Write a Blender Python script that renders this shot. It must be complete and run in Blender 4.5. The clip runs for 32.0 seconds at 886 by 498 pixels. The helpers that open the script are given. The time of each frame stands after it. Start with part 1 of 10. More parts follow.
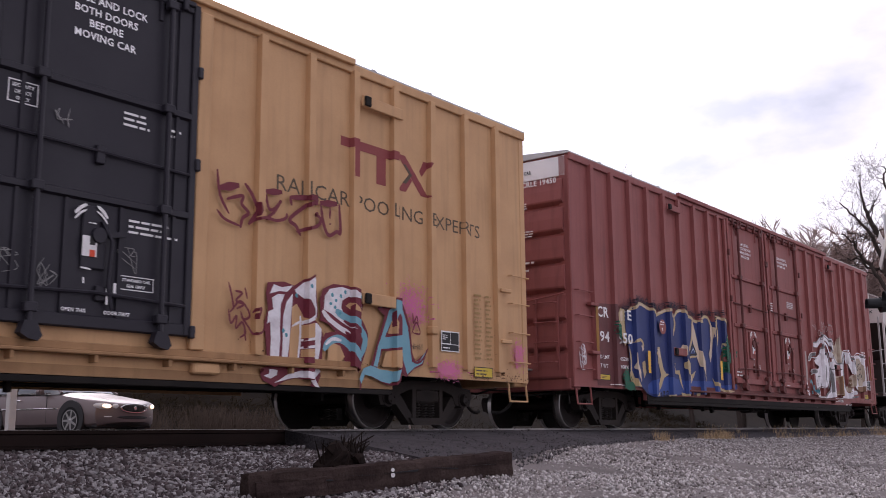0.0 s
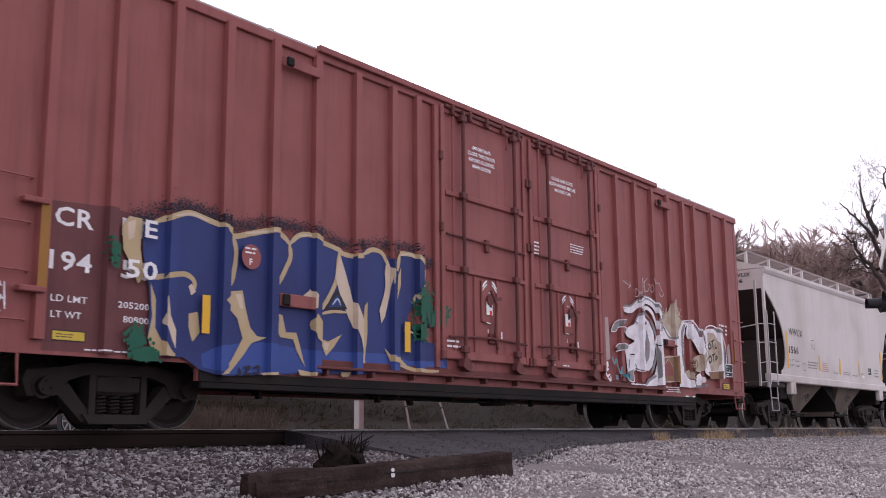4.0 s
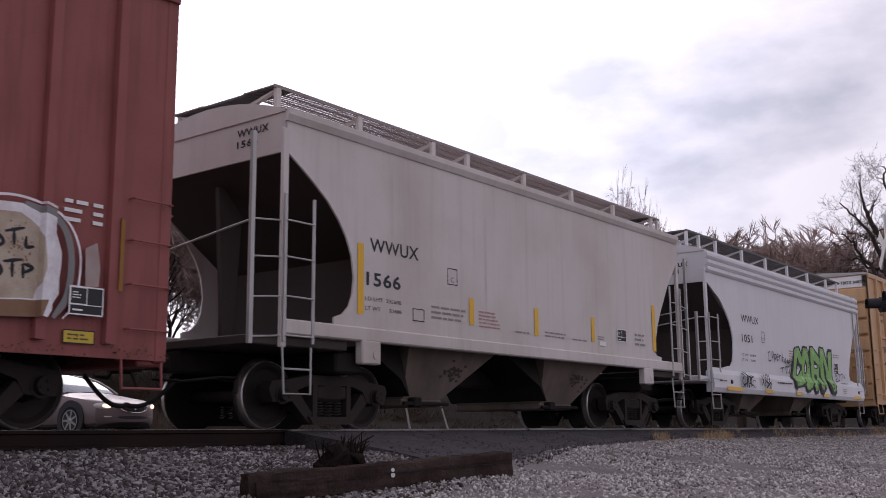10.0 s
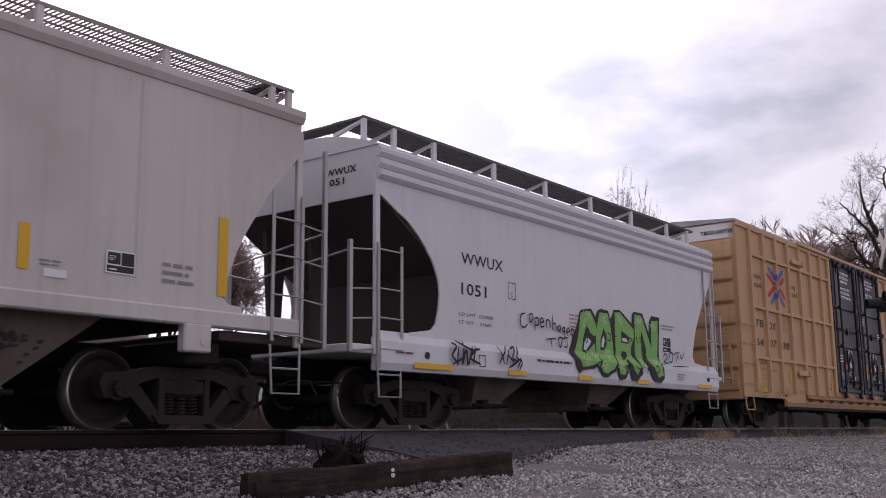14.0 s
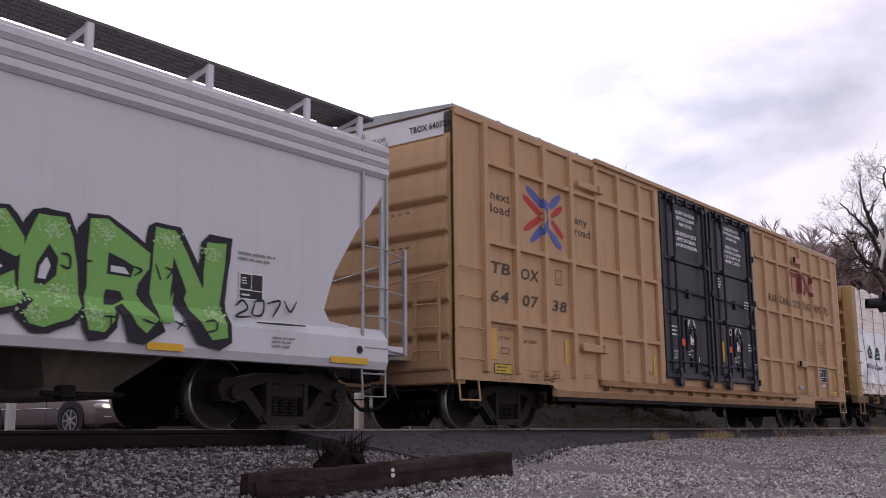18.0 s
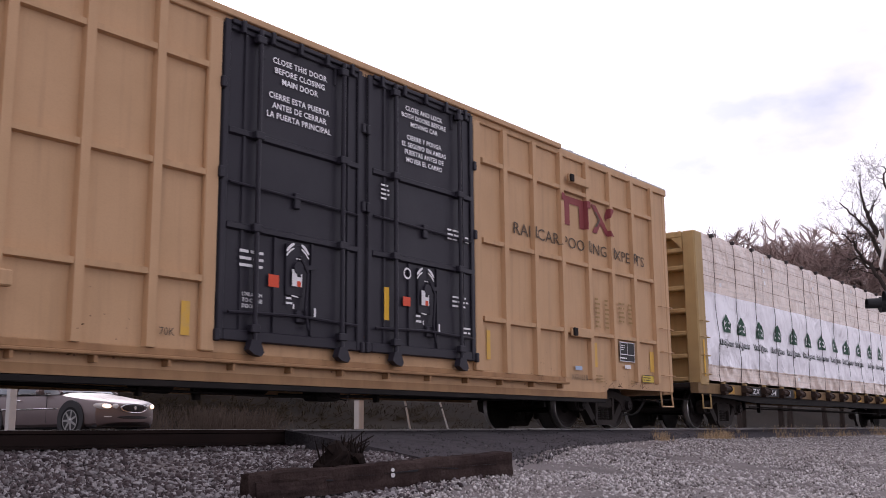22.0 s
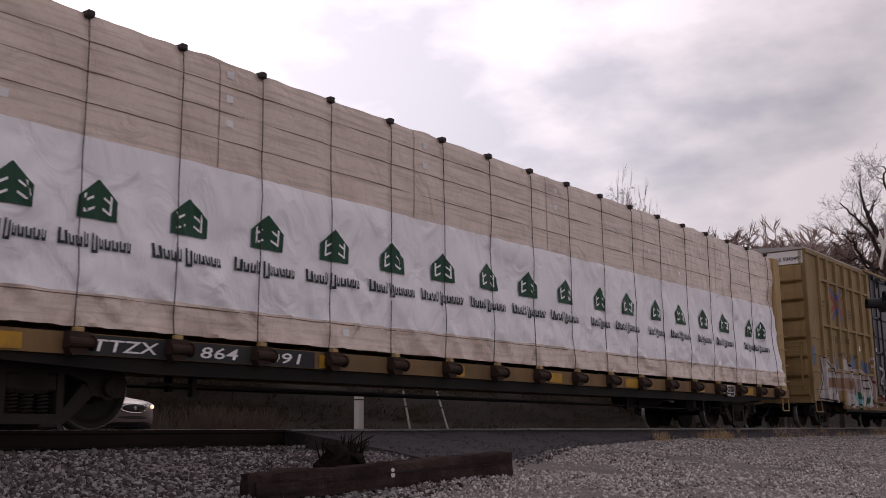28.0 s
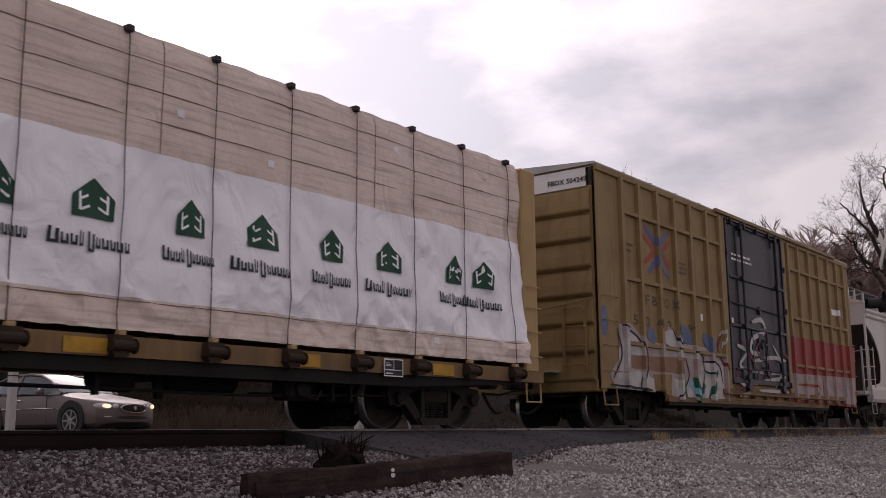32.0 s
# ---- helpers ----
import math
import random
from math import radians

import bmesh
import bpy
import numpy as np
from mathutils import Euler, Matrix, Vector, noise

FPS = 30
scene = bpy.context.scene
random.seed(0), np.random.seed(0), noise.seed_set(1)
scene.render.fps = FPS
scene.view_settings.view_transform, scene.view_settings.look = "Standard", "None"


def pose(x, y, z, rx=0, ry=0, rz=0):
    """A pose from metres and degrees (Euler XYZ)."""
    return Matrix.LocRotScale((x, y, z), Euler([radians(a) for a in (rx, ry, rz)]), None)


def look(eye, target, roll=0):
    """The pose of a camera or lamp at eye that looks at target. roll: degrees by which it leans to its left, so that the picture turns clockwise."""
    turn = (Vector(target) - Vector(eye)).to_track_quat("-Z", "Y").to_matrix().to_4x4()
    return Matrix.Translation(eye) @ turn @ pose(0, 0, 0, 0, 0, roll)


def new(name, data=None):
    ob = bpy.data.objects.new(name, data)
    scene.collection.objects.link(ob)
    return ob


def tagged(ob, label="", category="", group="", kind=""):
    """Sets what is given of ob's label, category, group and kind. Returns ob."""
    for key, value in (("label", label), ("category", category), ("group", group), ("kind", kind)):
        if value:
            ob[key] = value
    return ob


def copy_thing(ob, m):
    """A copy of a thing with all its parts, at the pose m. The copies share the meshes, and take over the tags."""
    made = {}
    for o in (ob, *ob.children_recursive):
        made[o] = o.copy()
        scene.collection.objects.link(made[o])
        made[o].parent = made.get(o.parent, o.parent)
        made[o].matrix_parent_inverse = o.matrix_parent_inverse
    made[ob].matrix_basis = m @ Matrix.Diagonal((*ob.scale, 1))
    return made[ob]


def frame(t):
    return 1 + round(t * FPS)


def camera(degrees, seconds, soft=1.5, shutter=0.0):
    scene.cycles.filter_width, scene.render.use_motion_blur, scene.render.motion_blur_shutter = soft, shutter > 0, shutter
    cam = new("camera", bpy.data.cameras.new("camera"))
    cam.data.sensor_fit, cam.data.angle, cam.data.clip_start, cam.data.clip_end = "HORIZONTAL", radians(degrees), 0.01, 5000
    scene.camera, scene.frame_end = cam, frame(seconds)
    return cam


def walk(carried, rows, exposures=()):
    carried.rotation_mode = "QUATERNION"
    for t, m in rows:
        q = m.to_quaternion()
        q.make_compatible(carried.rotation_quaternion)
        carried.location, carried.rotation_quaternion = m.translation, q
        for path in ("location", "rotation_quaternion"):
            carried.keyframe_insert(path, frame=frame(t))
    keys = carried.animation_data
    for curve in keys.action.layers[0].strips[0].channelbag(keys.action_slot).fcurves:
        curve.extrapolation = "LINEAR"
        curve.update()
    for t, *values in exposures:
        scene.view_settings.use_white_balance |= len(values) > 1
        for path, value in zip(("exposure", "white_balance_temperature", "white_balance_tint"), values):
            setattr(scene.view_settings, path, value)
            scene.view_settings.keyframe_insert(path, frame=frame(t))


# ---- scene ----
# ---- camera, way of the train ----
cam = camera(46.786, 32.0, soft=0.9, shutter=0.22)
EYE = (0.0, 0.0, -0.07)
CAM = pose(*EYE, 90 + 10.212, 0, -52.426) @ pose(0, 0, 0, 0, 0, -0.517)
walk(cam, [(0.0, CAM), (32.0, CAM)], exposures=[(0.0, 0.45, 6300, 22), (2.0, 0.58, 6300, 22), (3.0, 0.75, 6300, 22), (4.0, 0.85, 6300, 22), (6.5, 0.15, 6300, 22), (9.0, 0.1, 6300, 22), (11.0, -0.05, 6300, 22), (14.0, -0.05, 6300, 22), (17.0, -0.02, 6300, 22), (19.0, 0.38, 6300, 22), (21.0, 0.52, 6300, 22), (23.0, 0.5, 6300, 22), (24.0, 0.08, 6300, 22), (25.0, -0.2, 6300, 22), (28.0, -0.4, 6850, 22), (32.0, -0.36, 6850, 22)])

# metres that the train has gone to the left, second by second
GONE = [0.0, 2.774, 5.513, 8.223, 10.915, 13.603, 16.297, 19.011, 21.749, 24.509, 27.282, 30.058, 32.825, 35.58, 38.332, 41.091, 43.867,
        46.669, 49.503, 52.364, 55.246, 58.139, 61.038, 63.942, 66.85, 69.758, 72.668, 75.583, 78.508, 81.445, 84.387, 87.329, 90.27]
TRACK_Y = 10.69   # middle of the track; z = 0 is the top of the rails
HALF = 1.555      # half the width of a wagon body
# ---- sky and sun ----
SUN_WAY = Vector((0.40, 0.75, 0.53)).normalized()   # towards the sun behind the cloud
world = bpy.data.worlds.new("sky")
scene.world = world
world.use_nodes = True
wn, wl = world.node_tree.nodes, world.node_tree.links
wn.clear()
w_out = wn.new("ShaderNodeOutputWorld")
w_bg = wn.new("ShaderNodeBackground")
w_sky = wn.new("ShaderNodeTexSky")
w_sky.sky_type = "NISHITA"
w_sky.sun_disc = False
w_sky.sun_elevation, w_sky.sun_rotation = radians(32), radians(28)
w_dim = wn.new("ShaderNodeVectorMath")
w_dim.operation = "SCALE"
w_dim.inputs["Scale"].default_value = 0.12
w_co = wn.new("ShaderNodeTexCoord")
w_map = wn.new("ShaderNodeMapping")
w_map.inputs["Scale"].default_value = (1.0, 1.0, 2.2)
w_map.inputs["Location"].default_value = (0.35, 0.1, 0.0)
w_noise = wn.new("ShaderNodeTexNoise")
w_noise.inputs["Scale"].default_value = 2.6
w_noise.inputs["Detail"].default_value = 7.0
w_noise.inputs["Roughness"].default_value = 0.52
w_ramp = wn.new("ShaderNodeValToRGB")
w_ramp.color_ramp.elements[0].position, w_ramp.color_ramp.elements[0].color = 0.43, (0.60, 0.62, 0.68, 1)
w_ramp.color_ramp.elements[1].position, w_ramp.color_ramp.elements[1].color = 0.57, (1.07, 1.04, 1.07, 1)
w_mix = wn.new("ShaderNodeMix")
w_mix.data_type = "RGBA"
w_mix.inputs["Factor"].default_value = 0.9
wl.new(w_co.outputs["Generated"], w_map.inputs["Vector"])
wl.new(w_map.outputs["Vector"], w_noise.inputs["Vector"])
wl.new(w_noise.outputs["Fac"], w_ramp.inputs["Fac"])
wl.new(w_sky.outputs["Color"], w_dim.inputs[0])
wl.new(w_dim.outputs["Vector"], w_mix.inputs["A"])
wl.new(w_ramp.outputs["Color"], w_mix.inputs["B"])
# the cloud glows towards the hidden sun
w_unit = wn.new("ShaderNodeVectorMath")
w_unit.operation = "NORMALIZE"
w_dot = wn.new("ShaderNodeVectorMath")
w_dot.operation = "DOT_PRODUCT"
w_dot.inputs[1].default_value = SUN_WAY
w_lobe = wn.new("ShaderNodeMapRange")
w_lobe.interpolation_type = "SMOOTHSTEP"
w_lobe.inputs["From Min"].default_value, w_lobe.inputs["From Max"].default_value = 0.68, 1.0
w_lobe.inputs["To Min"].default_value, w_lobe.inputs["To Max"].default_value = 0.85, 1.9
w_glow = wn.new("ShaderNodeVectorMath")
w_glow.operation = "SCALE"
wl.new(w_co.outputs["Generated"], w_unit.inputs[0])
wl.new(w_unit.outputs["Vector"], w_dot.inputs[0])
wl.new(w_dot.outputs["Value"], w_lobe.inputs["Value"])
wl.new(w_mix.outputs["Result"], w_glow.inputs[0])
wl.new(w_lobe.outputs["Result"], w_glow.inputs["Scale"])
wl.new(w_glow.outputs["Vector"], w_bg.inputs["Color"])
w_bg.inputs["Strength"].default_value = 1.0
wl.new(w_bg.outputs["Background"], w_out.inputs["Surface"])

sun = new("sun", bpy.data.lights.new("sun", "SUN"))
sun.data.energy, sun.data.angle, sun.data.color = 0.8, radians(35), (1.0, 0.95, 0.9)
# veiled by cloud, behind the train
sun.matrix_world = look(SUN_WAY * 60, (0, 0, 0))
# ---- materials ----
def material(name, color, rough=0.6, metal=0.0, grain=0.12, grain_scale=60.0, stain=0.25, stain_scale=1.3, stain_color=None,
             bump=0.0, bump_scale=80.0, bump_depth=0.01, streak=0.0, boards=0.0, creased=False):
    """Base colour with fine grain, broad stains, rain streaks and relief, all at real size in the object's own space."""
    m = bpy.data.materials.new(name)
    m.use_nodes = True
    nt = m.node_tree
    n, l = nt.nodes, nt.links
    b = n["Principled BSDF"]
    b.inputs["Roughness"].default_value = rough
    b.inputs["Metallic"].default_value = metal
    b.inputs["Specular IOR Level"].default_value = 0.5 if rough < 0.4 else (0.22 if rough < 0.84 else 0.04)
    co = n.new("ShaderNodeTexCoord")

    def noise_tex(scale, detail, stretch=(1, 1, 1)):
        mp = n.new("ShaderNodeMapping")
        mp.inputs["Scale"].default_value = stretch
        t = n.new("ShaderNodeTexNoise")
        t.inputs["Scale"].default_value = scale
        t.inputs["Detail"].default_value = detail
        l.new(co.outputs["Object"], mp.inputs["Vector"])
        l.new(mp.outputs["Vector"], t.inputs["Vector"])
        return t

    def mix(a, c, fac):
        x = n.new("ShaderNodeMix")
        x.data_type = "RGBA"
        if isinstance(a, tuple):
            x.inputs["A"].default_value = (*a, 1)
        else:
            l.new(a, x.inputs["A"])
        x.inputs["B"].default_value = (*c, 1)
        l.new(fac, x.inputs["Factor"])
        return x.outputs["Result"]

    def ramp(sock, p0, p1, top):
        r = n.new("ShaderNodeMapRange")
        r.inputs["From Min"].default_value, r.inputs["From Max"].default_value = p0, p1
        r.inputs["To Max"].default_value = top
        l.new(sock, r.inputs["Value"])
        return r.outputs["Result"]

    out = color
    dark = tuple(v * 0.45 for v in color)
    out = mix(out, stain_color or tuple(v * 0.6 for v in color), ramp(noise_tex(stain_scale, 6).outputs["Fac"], 0.42, 0.72, stain))
    if streak:
        out = mix(out, dark, ramp(noise_tex(2.2, 5, (3.5, 3.5, 0.22)).outputs["Fac"], 0.5, 0.78, streak))
    if boards:
        out = mix(out, dark, ramp(noise_tex(2.0, 5, (0.4, 3.0, 9.0)).outputs["Fac"], 0.48, 0.75, boards))
    g = noise_tex(grain_scale, 3)
    out = mix(out, dark, ramp(g.outputs["Fac"], 0.45, 0.8, grain))
    l.new(out, b.inputs["Base Color"])
    rr = n.new("ShaderNodeMapRange")
    rr.inputs["To Min"].default_value, rr.inputs["To Max"].default_value = max(rough - 0.1, 0.03), min(rough + 0.12, 1)
    l.new(g.outputs["Fac"], rr.inputs["Value"])
    l.new(rr.outputs["Result"], b.inputs["Roughness"])
    if bump:
        bp = n.new("ShaderNodeBump")
        bp.inputs["Strength"].default_value = bump
        bp.inputs["Distance"].default_value = bump_depth
        relief = noise_tex(bump_scale, 4, (1.0, 1.0, 0.7) if creased else (1, 1, 1))
        if creased:
            relief.inputs["Distortion"].default_value = 1.4
            relief.inputs["Roughness"].default_value = 0.42
        l.new(relief.outputs["Fac"], bp.inputs["Height"])
        l.new(bp.outputs["Normal"], b.inputs["Normal"])
    return m


def stone_material(name, colors, rough=0.85):
    """Loose stones, each of its own grey."""
    m = bpy.data.materials.new(name)
    m.use_nodes = True
    n, l = m.node_tree.nodes, m.node_tree.links
    b = n["Principled BSDF"]
    b.inputs["Roughness"].default_value = rough
    b.inputs["Specular IOR Level"].default_value = 0.12
    geo = n.new("ShaderNodeNewGeometry")
    r = n.new("ShaderNodeValToRGB")
    els = r.color_ramp.elements
    for i, c in enumerate(colors):
        e = els[i] if i < 2 else els.new(0.5)
        e.position, e.color = i / (len(colors) - 1), (*c, 1)
    co = n.new("ShaderNodeTexCoord")
    t = n.new("ShaderNodeTexNoise")
    t.inputs["Scale"].default_value = 45
    t.inputs["Detail"].default_value = 4
    mx = n.new("ShaderNodeMix")
    mx.data_type = "RGBA"
    mx.blend_type = "MULTIPLY"
    mx.inputs["Factor"].default_value = 0.6
    l.new(geo.outputs["Random Per Island"], r.inputs["Fac"])
    l.new(co.outputs["Object"], t.inputs["Vector"])
    l.new(r.outputs["Color"], mx.inputs["A"])
    l.new(t.outputs["Fac"], mx.inputs["B"])
    l.new(mx.outputs["Result"], b.inputs["Base Color"])
    return m


def glass_material(name, tint=(0.02, 0.022, 0.025)):
    m = bpy.data.materials.new(name)
    m.use_nodes = True
    b = m.node_tree.nodes["Principled BSDF"]
    b.inputs["Base Color"].default_value = (*tint, 1)
    b.inputs["Roughness"].default_value = 0.04
    b.inputs["Coat Weight"].default_value = 0.6
    return m


def glow_material(name, color, strength):
    m = bpy.data.materials.new(name)
    m.use_nodes = True
    b = m.node_tree.nodes["Principled BSDF"]
    b.inputs["Base Color"].default_value = (*color, 1)
    b.inputs["Emission Color"].default_value = (*color, 1)
    b.inputs["Emission Strength"].default_value = strength
    return m


M_YELLOW = material("yellow_wagon_paint", (0.575, 0.343, 0.175), 0.55, stain=0.5, stain_color=(0.40, 0.225, 0.11), streak=0.35, bump=0.05)
M_YELLOW_B = material("tan_wagon_paint", (0.545, 0.338, 0.185), 0.55, stain=0.3, stain_color=(0.40, 0.245, 0.12), streak=0.3, bump=0.05)
M_YELLOW_F = material("faded_ochre_paint", (0.29, 0.198, 0.09), 0.6, stain=0.6, stain_color=(0.16, 0.095, 0.045), streak=0.55, bump=0.06)
M_BULK = material("worn_yellow_bulkhead_paint", (0.44, 0.30, 0.135), 0.6, stain=0.5, stain_color=(0.28, 0.17, 0.08), streak=0.35, bump=0.06)
M_RED = material("oxide_red_paint", (0.283, 0.092, 0.084), 0.55, stain=0.45, stain_color=(0.19, 0.055, 0.05), streak=0.5, bump=0.05)
M_GREY = material("light_grey_hopper_paint", (0.60, 0.55, 0.525), 0.5, stain=0.75, stain_scale=0.55, stain_color=(0.42, 0.355, 0.315), streak=0.2, bump=0.03)
M_PALE = material("pale_grey_hopper_paint", (0.66, 0.65, 0.67), 0.5, stain=0.18, stain_color=(0.52, 0.50, 0.50), streak=0.12, bump=0.03)
M_BLACKDOOR = material("black_door_paint", (0.023, 0.0205, 0.0285), 0.42, stain=0.5, stain_color=(0.040, 0.038, 0.045), streak=0.0, bump=0.04)
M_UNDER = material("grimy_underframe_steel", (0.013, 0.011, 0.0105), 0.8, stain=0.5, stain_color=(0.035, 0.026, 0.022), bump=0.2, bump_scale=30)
M_TRUCK = material("rusty_cast_steel", (0.029, 0.023, 0.021), 0.75, stain=0.5, stain_color=(0.06, 0.042, 0.034), bump=0.25, bump_scale=35)
M_WHEEL = material("dark_wheel_steel", (0.026, 0.02, 0.019), 0.7, metal=0.1, stain=0.4, stain_color=(0.045, 0.032, 0.028), bump=0.1)
M_TREAD = material("polished_steel", (0.60, 0.58, 0.56), 0.42, metal=0.9, stain=0.25)
# rail rust, darkened because the shade below the train is in the colour
M_RAILSIDE = material("shade_dark_rusty_rail", (0.030, 0.020, 0.018), 0.85, stain=0.5, stain_color=(0.016, 0.012, 0.011), bump=0.3)
M_WHITE = material("white_lettering_paint", (0.82, 0.80, 0.80), 0.6, stain=0.3, stain_color=(0.5, 0.48, 0.46), grain=0.25)
M_BRIGHT = material("bright_white_stencil", (0.92, 0.91, 0.92), 0.5, stain=0.1, grain=0.06)
M_BLACK = material("black_lettering_paint", (0.03, 0.03, 0.032), 0.6, stain=0.3, stain_color=(0.09, 0.085, 0.08), grain=0.1)
M_FADEBLACK = material("faded_dark_lettering", (0.10, 0.075, 0.055), 0.65, stain=0.4, stain_color=(0.18, 0.13, 0.08))
M_MAROON = material("maroon_logo_paint", (0.25, 0.055, 0.06), 0.6, stain=0.3, stain_color=(0.33, 0.12, 0.08))
M_BLUE_LOGO = material("blue_logo_paint", (0.12, 0.15, 0.40), 0.6, stain=0.2)
M_RED_LOGO = material("red_logo_paint", (0.5, 0.06, 0.06), 0.6, stain=0.2)
M_BLUE_FADED = material("faded_blue_logo_paint", (0.13, 0.13, 0.25), 0.65, stain=0.5, stain_color=(0.22, 0.17, 0.12))
M_RED_FADED = material("faded_red_logo_paint", (0.36, 0.08, 0.07), 0.65, stain=0.5, stain_color=(0.30, 0.14, 0.08))
M_REFLECT = material("yellow_reflector_sheet", (0.75, 0.42, 0.03), 0.4, stain=0.2)
M_GRIME = material("grimy_brown_yellow_paint", (0.36, 0.205, 0.10), 0.65, stain=0.6, stain_color=(0.22, 0.115, 0.06), stain_scale=2.5, streak=0.4)
M_REFLECT_OLD = material("faded_reflector_sheet", (0.68, 0.40, 0.07), 0.5, stain=0.6, stain_color=(0.55, 0.35, 0.15), stain_scale=9)
M_REFLECT_DIM = material("grimy_reflector_sheet", (0.50, 0.27, 0.03), 0.5, stain=0.6, stain_color=(0.25, 0.13, 0.04), stain_scale=6)
M_PLATE_Y = material("yellow_plate", (0.62, 0.45, 0.06), 0.5, stain=0.3)
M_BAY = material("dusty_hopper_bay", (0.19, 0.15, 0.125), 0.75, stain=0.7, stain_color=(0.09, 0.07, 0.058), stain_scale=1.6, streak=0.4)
M_SILL = material("grimy_yellow_sill", (0.22, 0.135, 0.062), 0.7, stain=0.7, stain_color=(0.09, 0.06, 0.04), stain_scale=1.8, streak=0.4)
M_WALK = material("dull_dark_grating", (0.13, 0.12, 0.12), 0.6, metal=0.3, stain=0.3)
M_WALK_PALE = material("weathered_pale_grating", (0.30, 0.25, 0.24), 0.6, metal=0.3, stain=0.4)
# shadows round the red door gear are put into this colour; also track grime
M_REDGEAR = material("grimy_shade_dark_red", (0.14, 0.042, 0.038), 0.6, stain=0.6, stain_color=(0.07, 0.03, 0.028), stain_scale=3, streak=0.3)
M_HPRINT = material("worn_grey_print", (0.26, 0.235, 0.22), 0.65, stain=0.4, stain_color=(0.36, 0.33, 0.31))
M_GALV = material("weathered_galvanised_steel", (0.42, 0.41, 0.40), 0.5, metal=0.4, stain=0.35)
# shade of the hopper-end recesses put into the colour; also dark trim
M_SHADE = material("shade_and_dark_trim_grey", (0.055, 0.043, 0.038), 0.75, stain=0.5, stain_color=(0.05, 0.04, 0.036), bump=0.1)
M_WOOD_TIE = material("creosoted_timber", (0.040, 0.027, 0.025), 0.9, stain=0.7, stain_color=(0.085, 0.06, 0.052), stain_scale=5, boards=0.8, grain=0.6, bump=0.9, bump_scale=22, bump_depth=0.02)
M_LUMBER = material("wrapped_lumber", (0.50, 0.36, 0.26), 0.6, stain=0.3, stain_color=(0.4, 0.27, 0.19), streak=0.0)
M_GROUND = material("dirt_under_gravel", (0.21, 0.185, 0.18), 0.95, stain=0.7, stain_color=(0.10, 0.088, 0.085), grain=0.9, grain_scale=55, bump=0.6, bump_scale=18)
M_ASPHALT = material("worn_asphalt", (0.095, 0.086, 0.092), 0.95, stain=0.7, stain_color=(0.05, 0.044, 0.046), stain_scale=2.5, grain=0.9, grain_scale=38, bump=1.0, bump_scale=30, bump_depth=0.04)
M_STONE = stone_material("crushed_ballast", [(0.04, 0.032, 0.033), (0.11, 0.084, 0.086), (0.06, 0.045, 0.047), (0.15, 0.118, 0.12), (0.09, 0.07, 0.072), (0.05, 0.04, 0.042), (0.13, 0.11, 0.112), (0.19, 0.165, 0.165), (0.07, 0.058, 0.06), (0.48, 0.45, 0.45)])
M_CHIPS = stone_material("asphalt_chips", [(0.11, 0.10, 0.105), (0.17, 0.155, 0.16), (0.12, 0.11, 0.114), (0.30, 0.28, 0.28), (0.15, 0.135, 0.14), (0.09, 0.08, 0.083)])
M_GRAVEL = stone_material("limestone_gravel", [(0.10, 0.082, 0.078), (0.48, 0.43, 0.41), (0.22, 0.187, 0.177), (0.80, 0.74, 0.72), (0.37, 0.325, 0.31), (0.15, 0.126, 0.118), (0.64, 0.585, 0.56), (0.28, 0.23, 0.21), (0.92, 0.87, 0.85)])
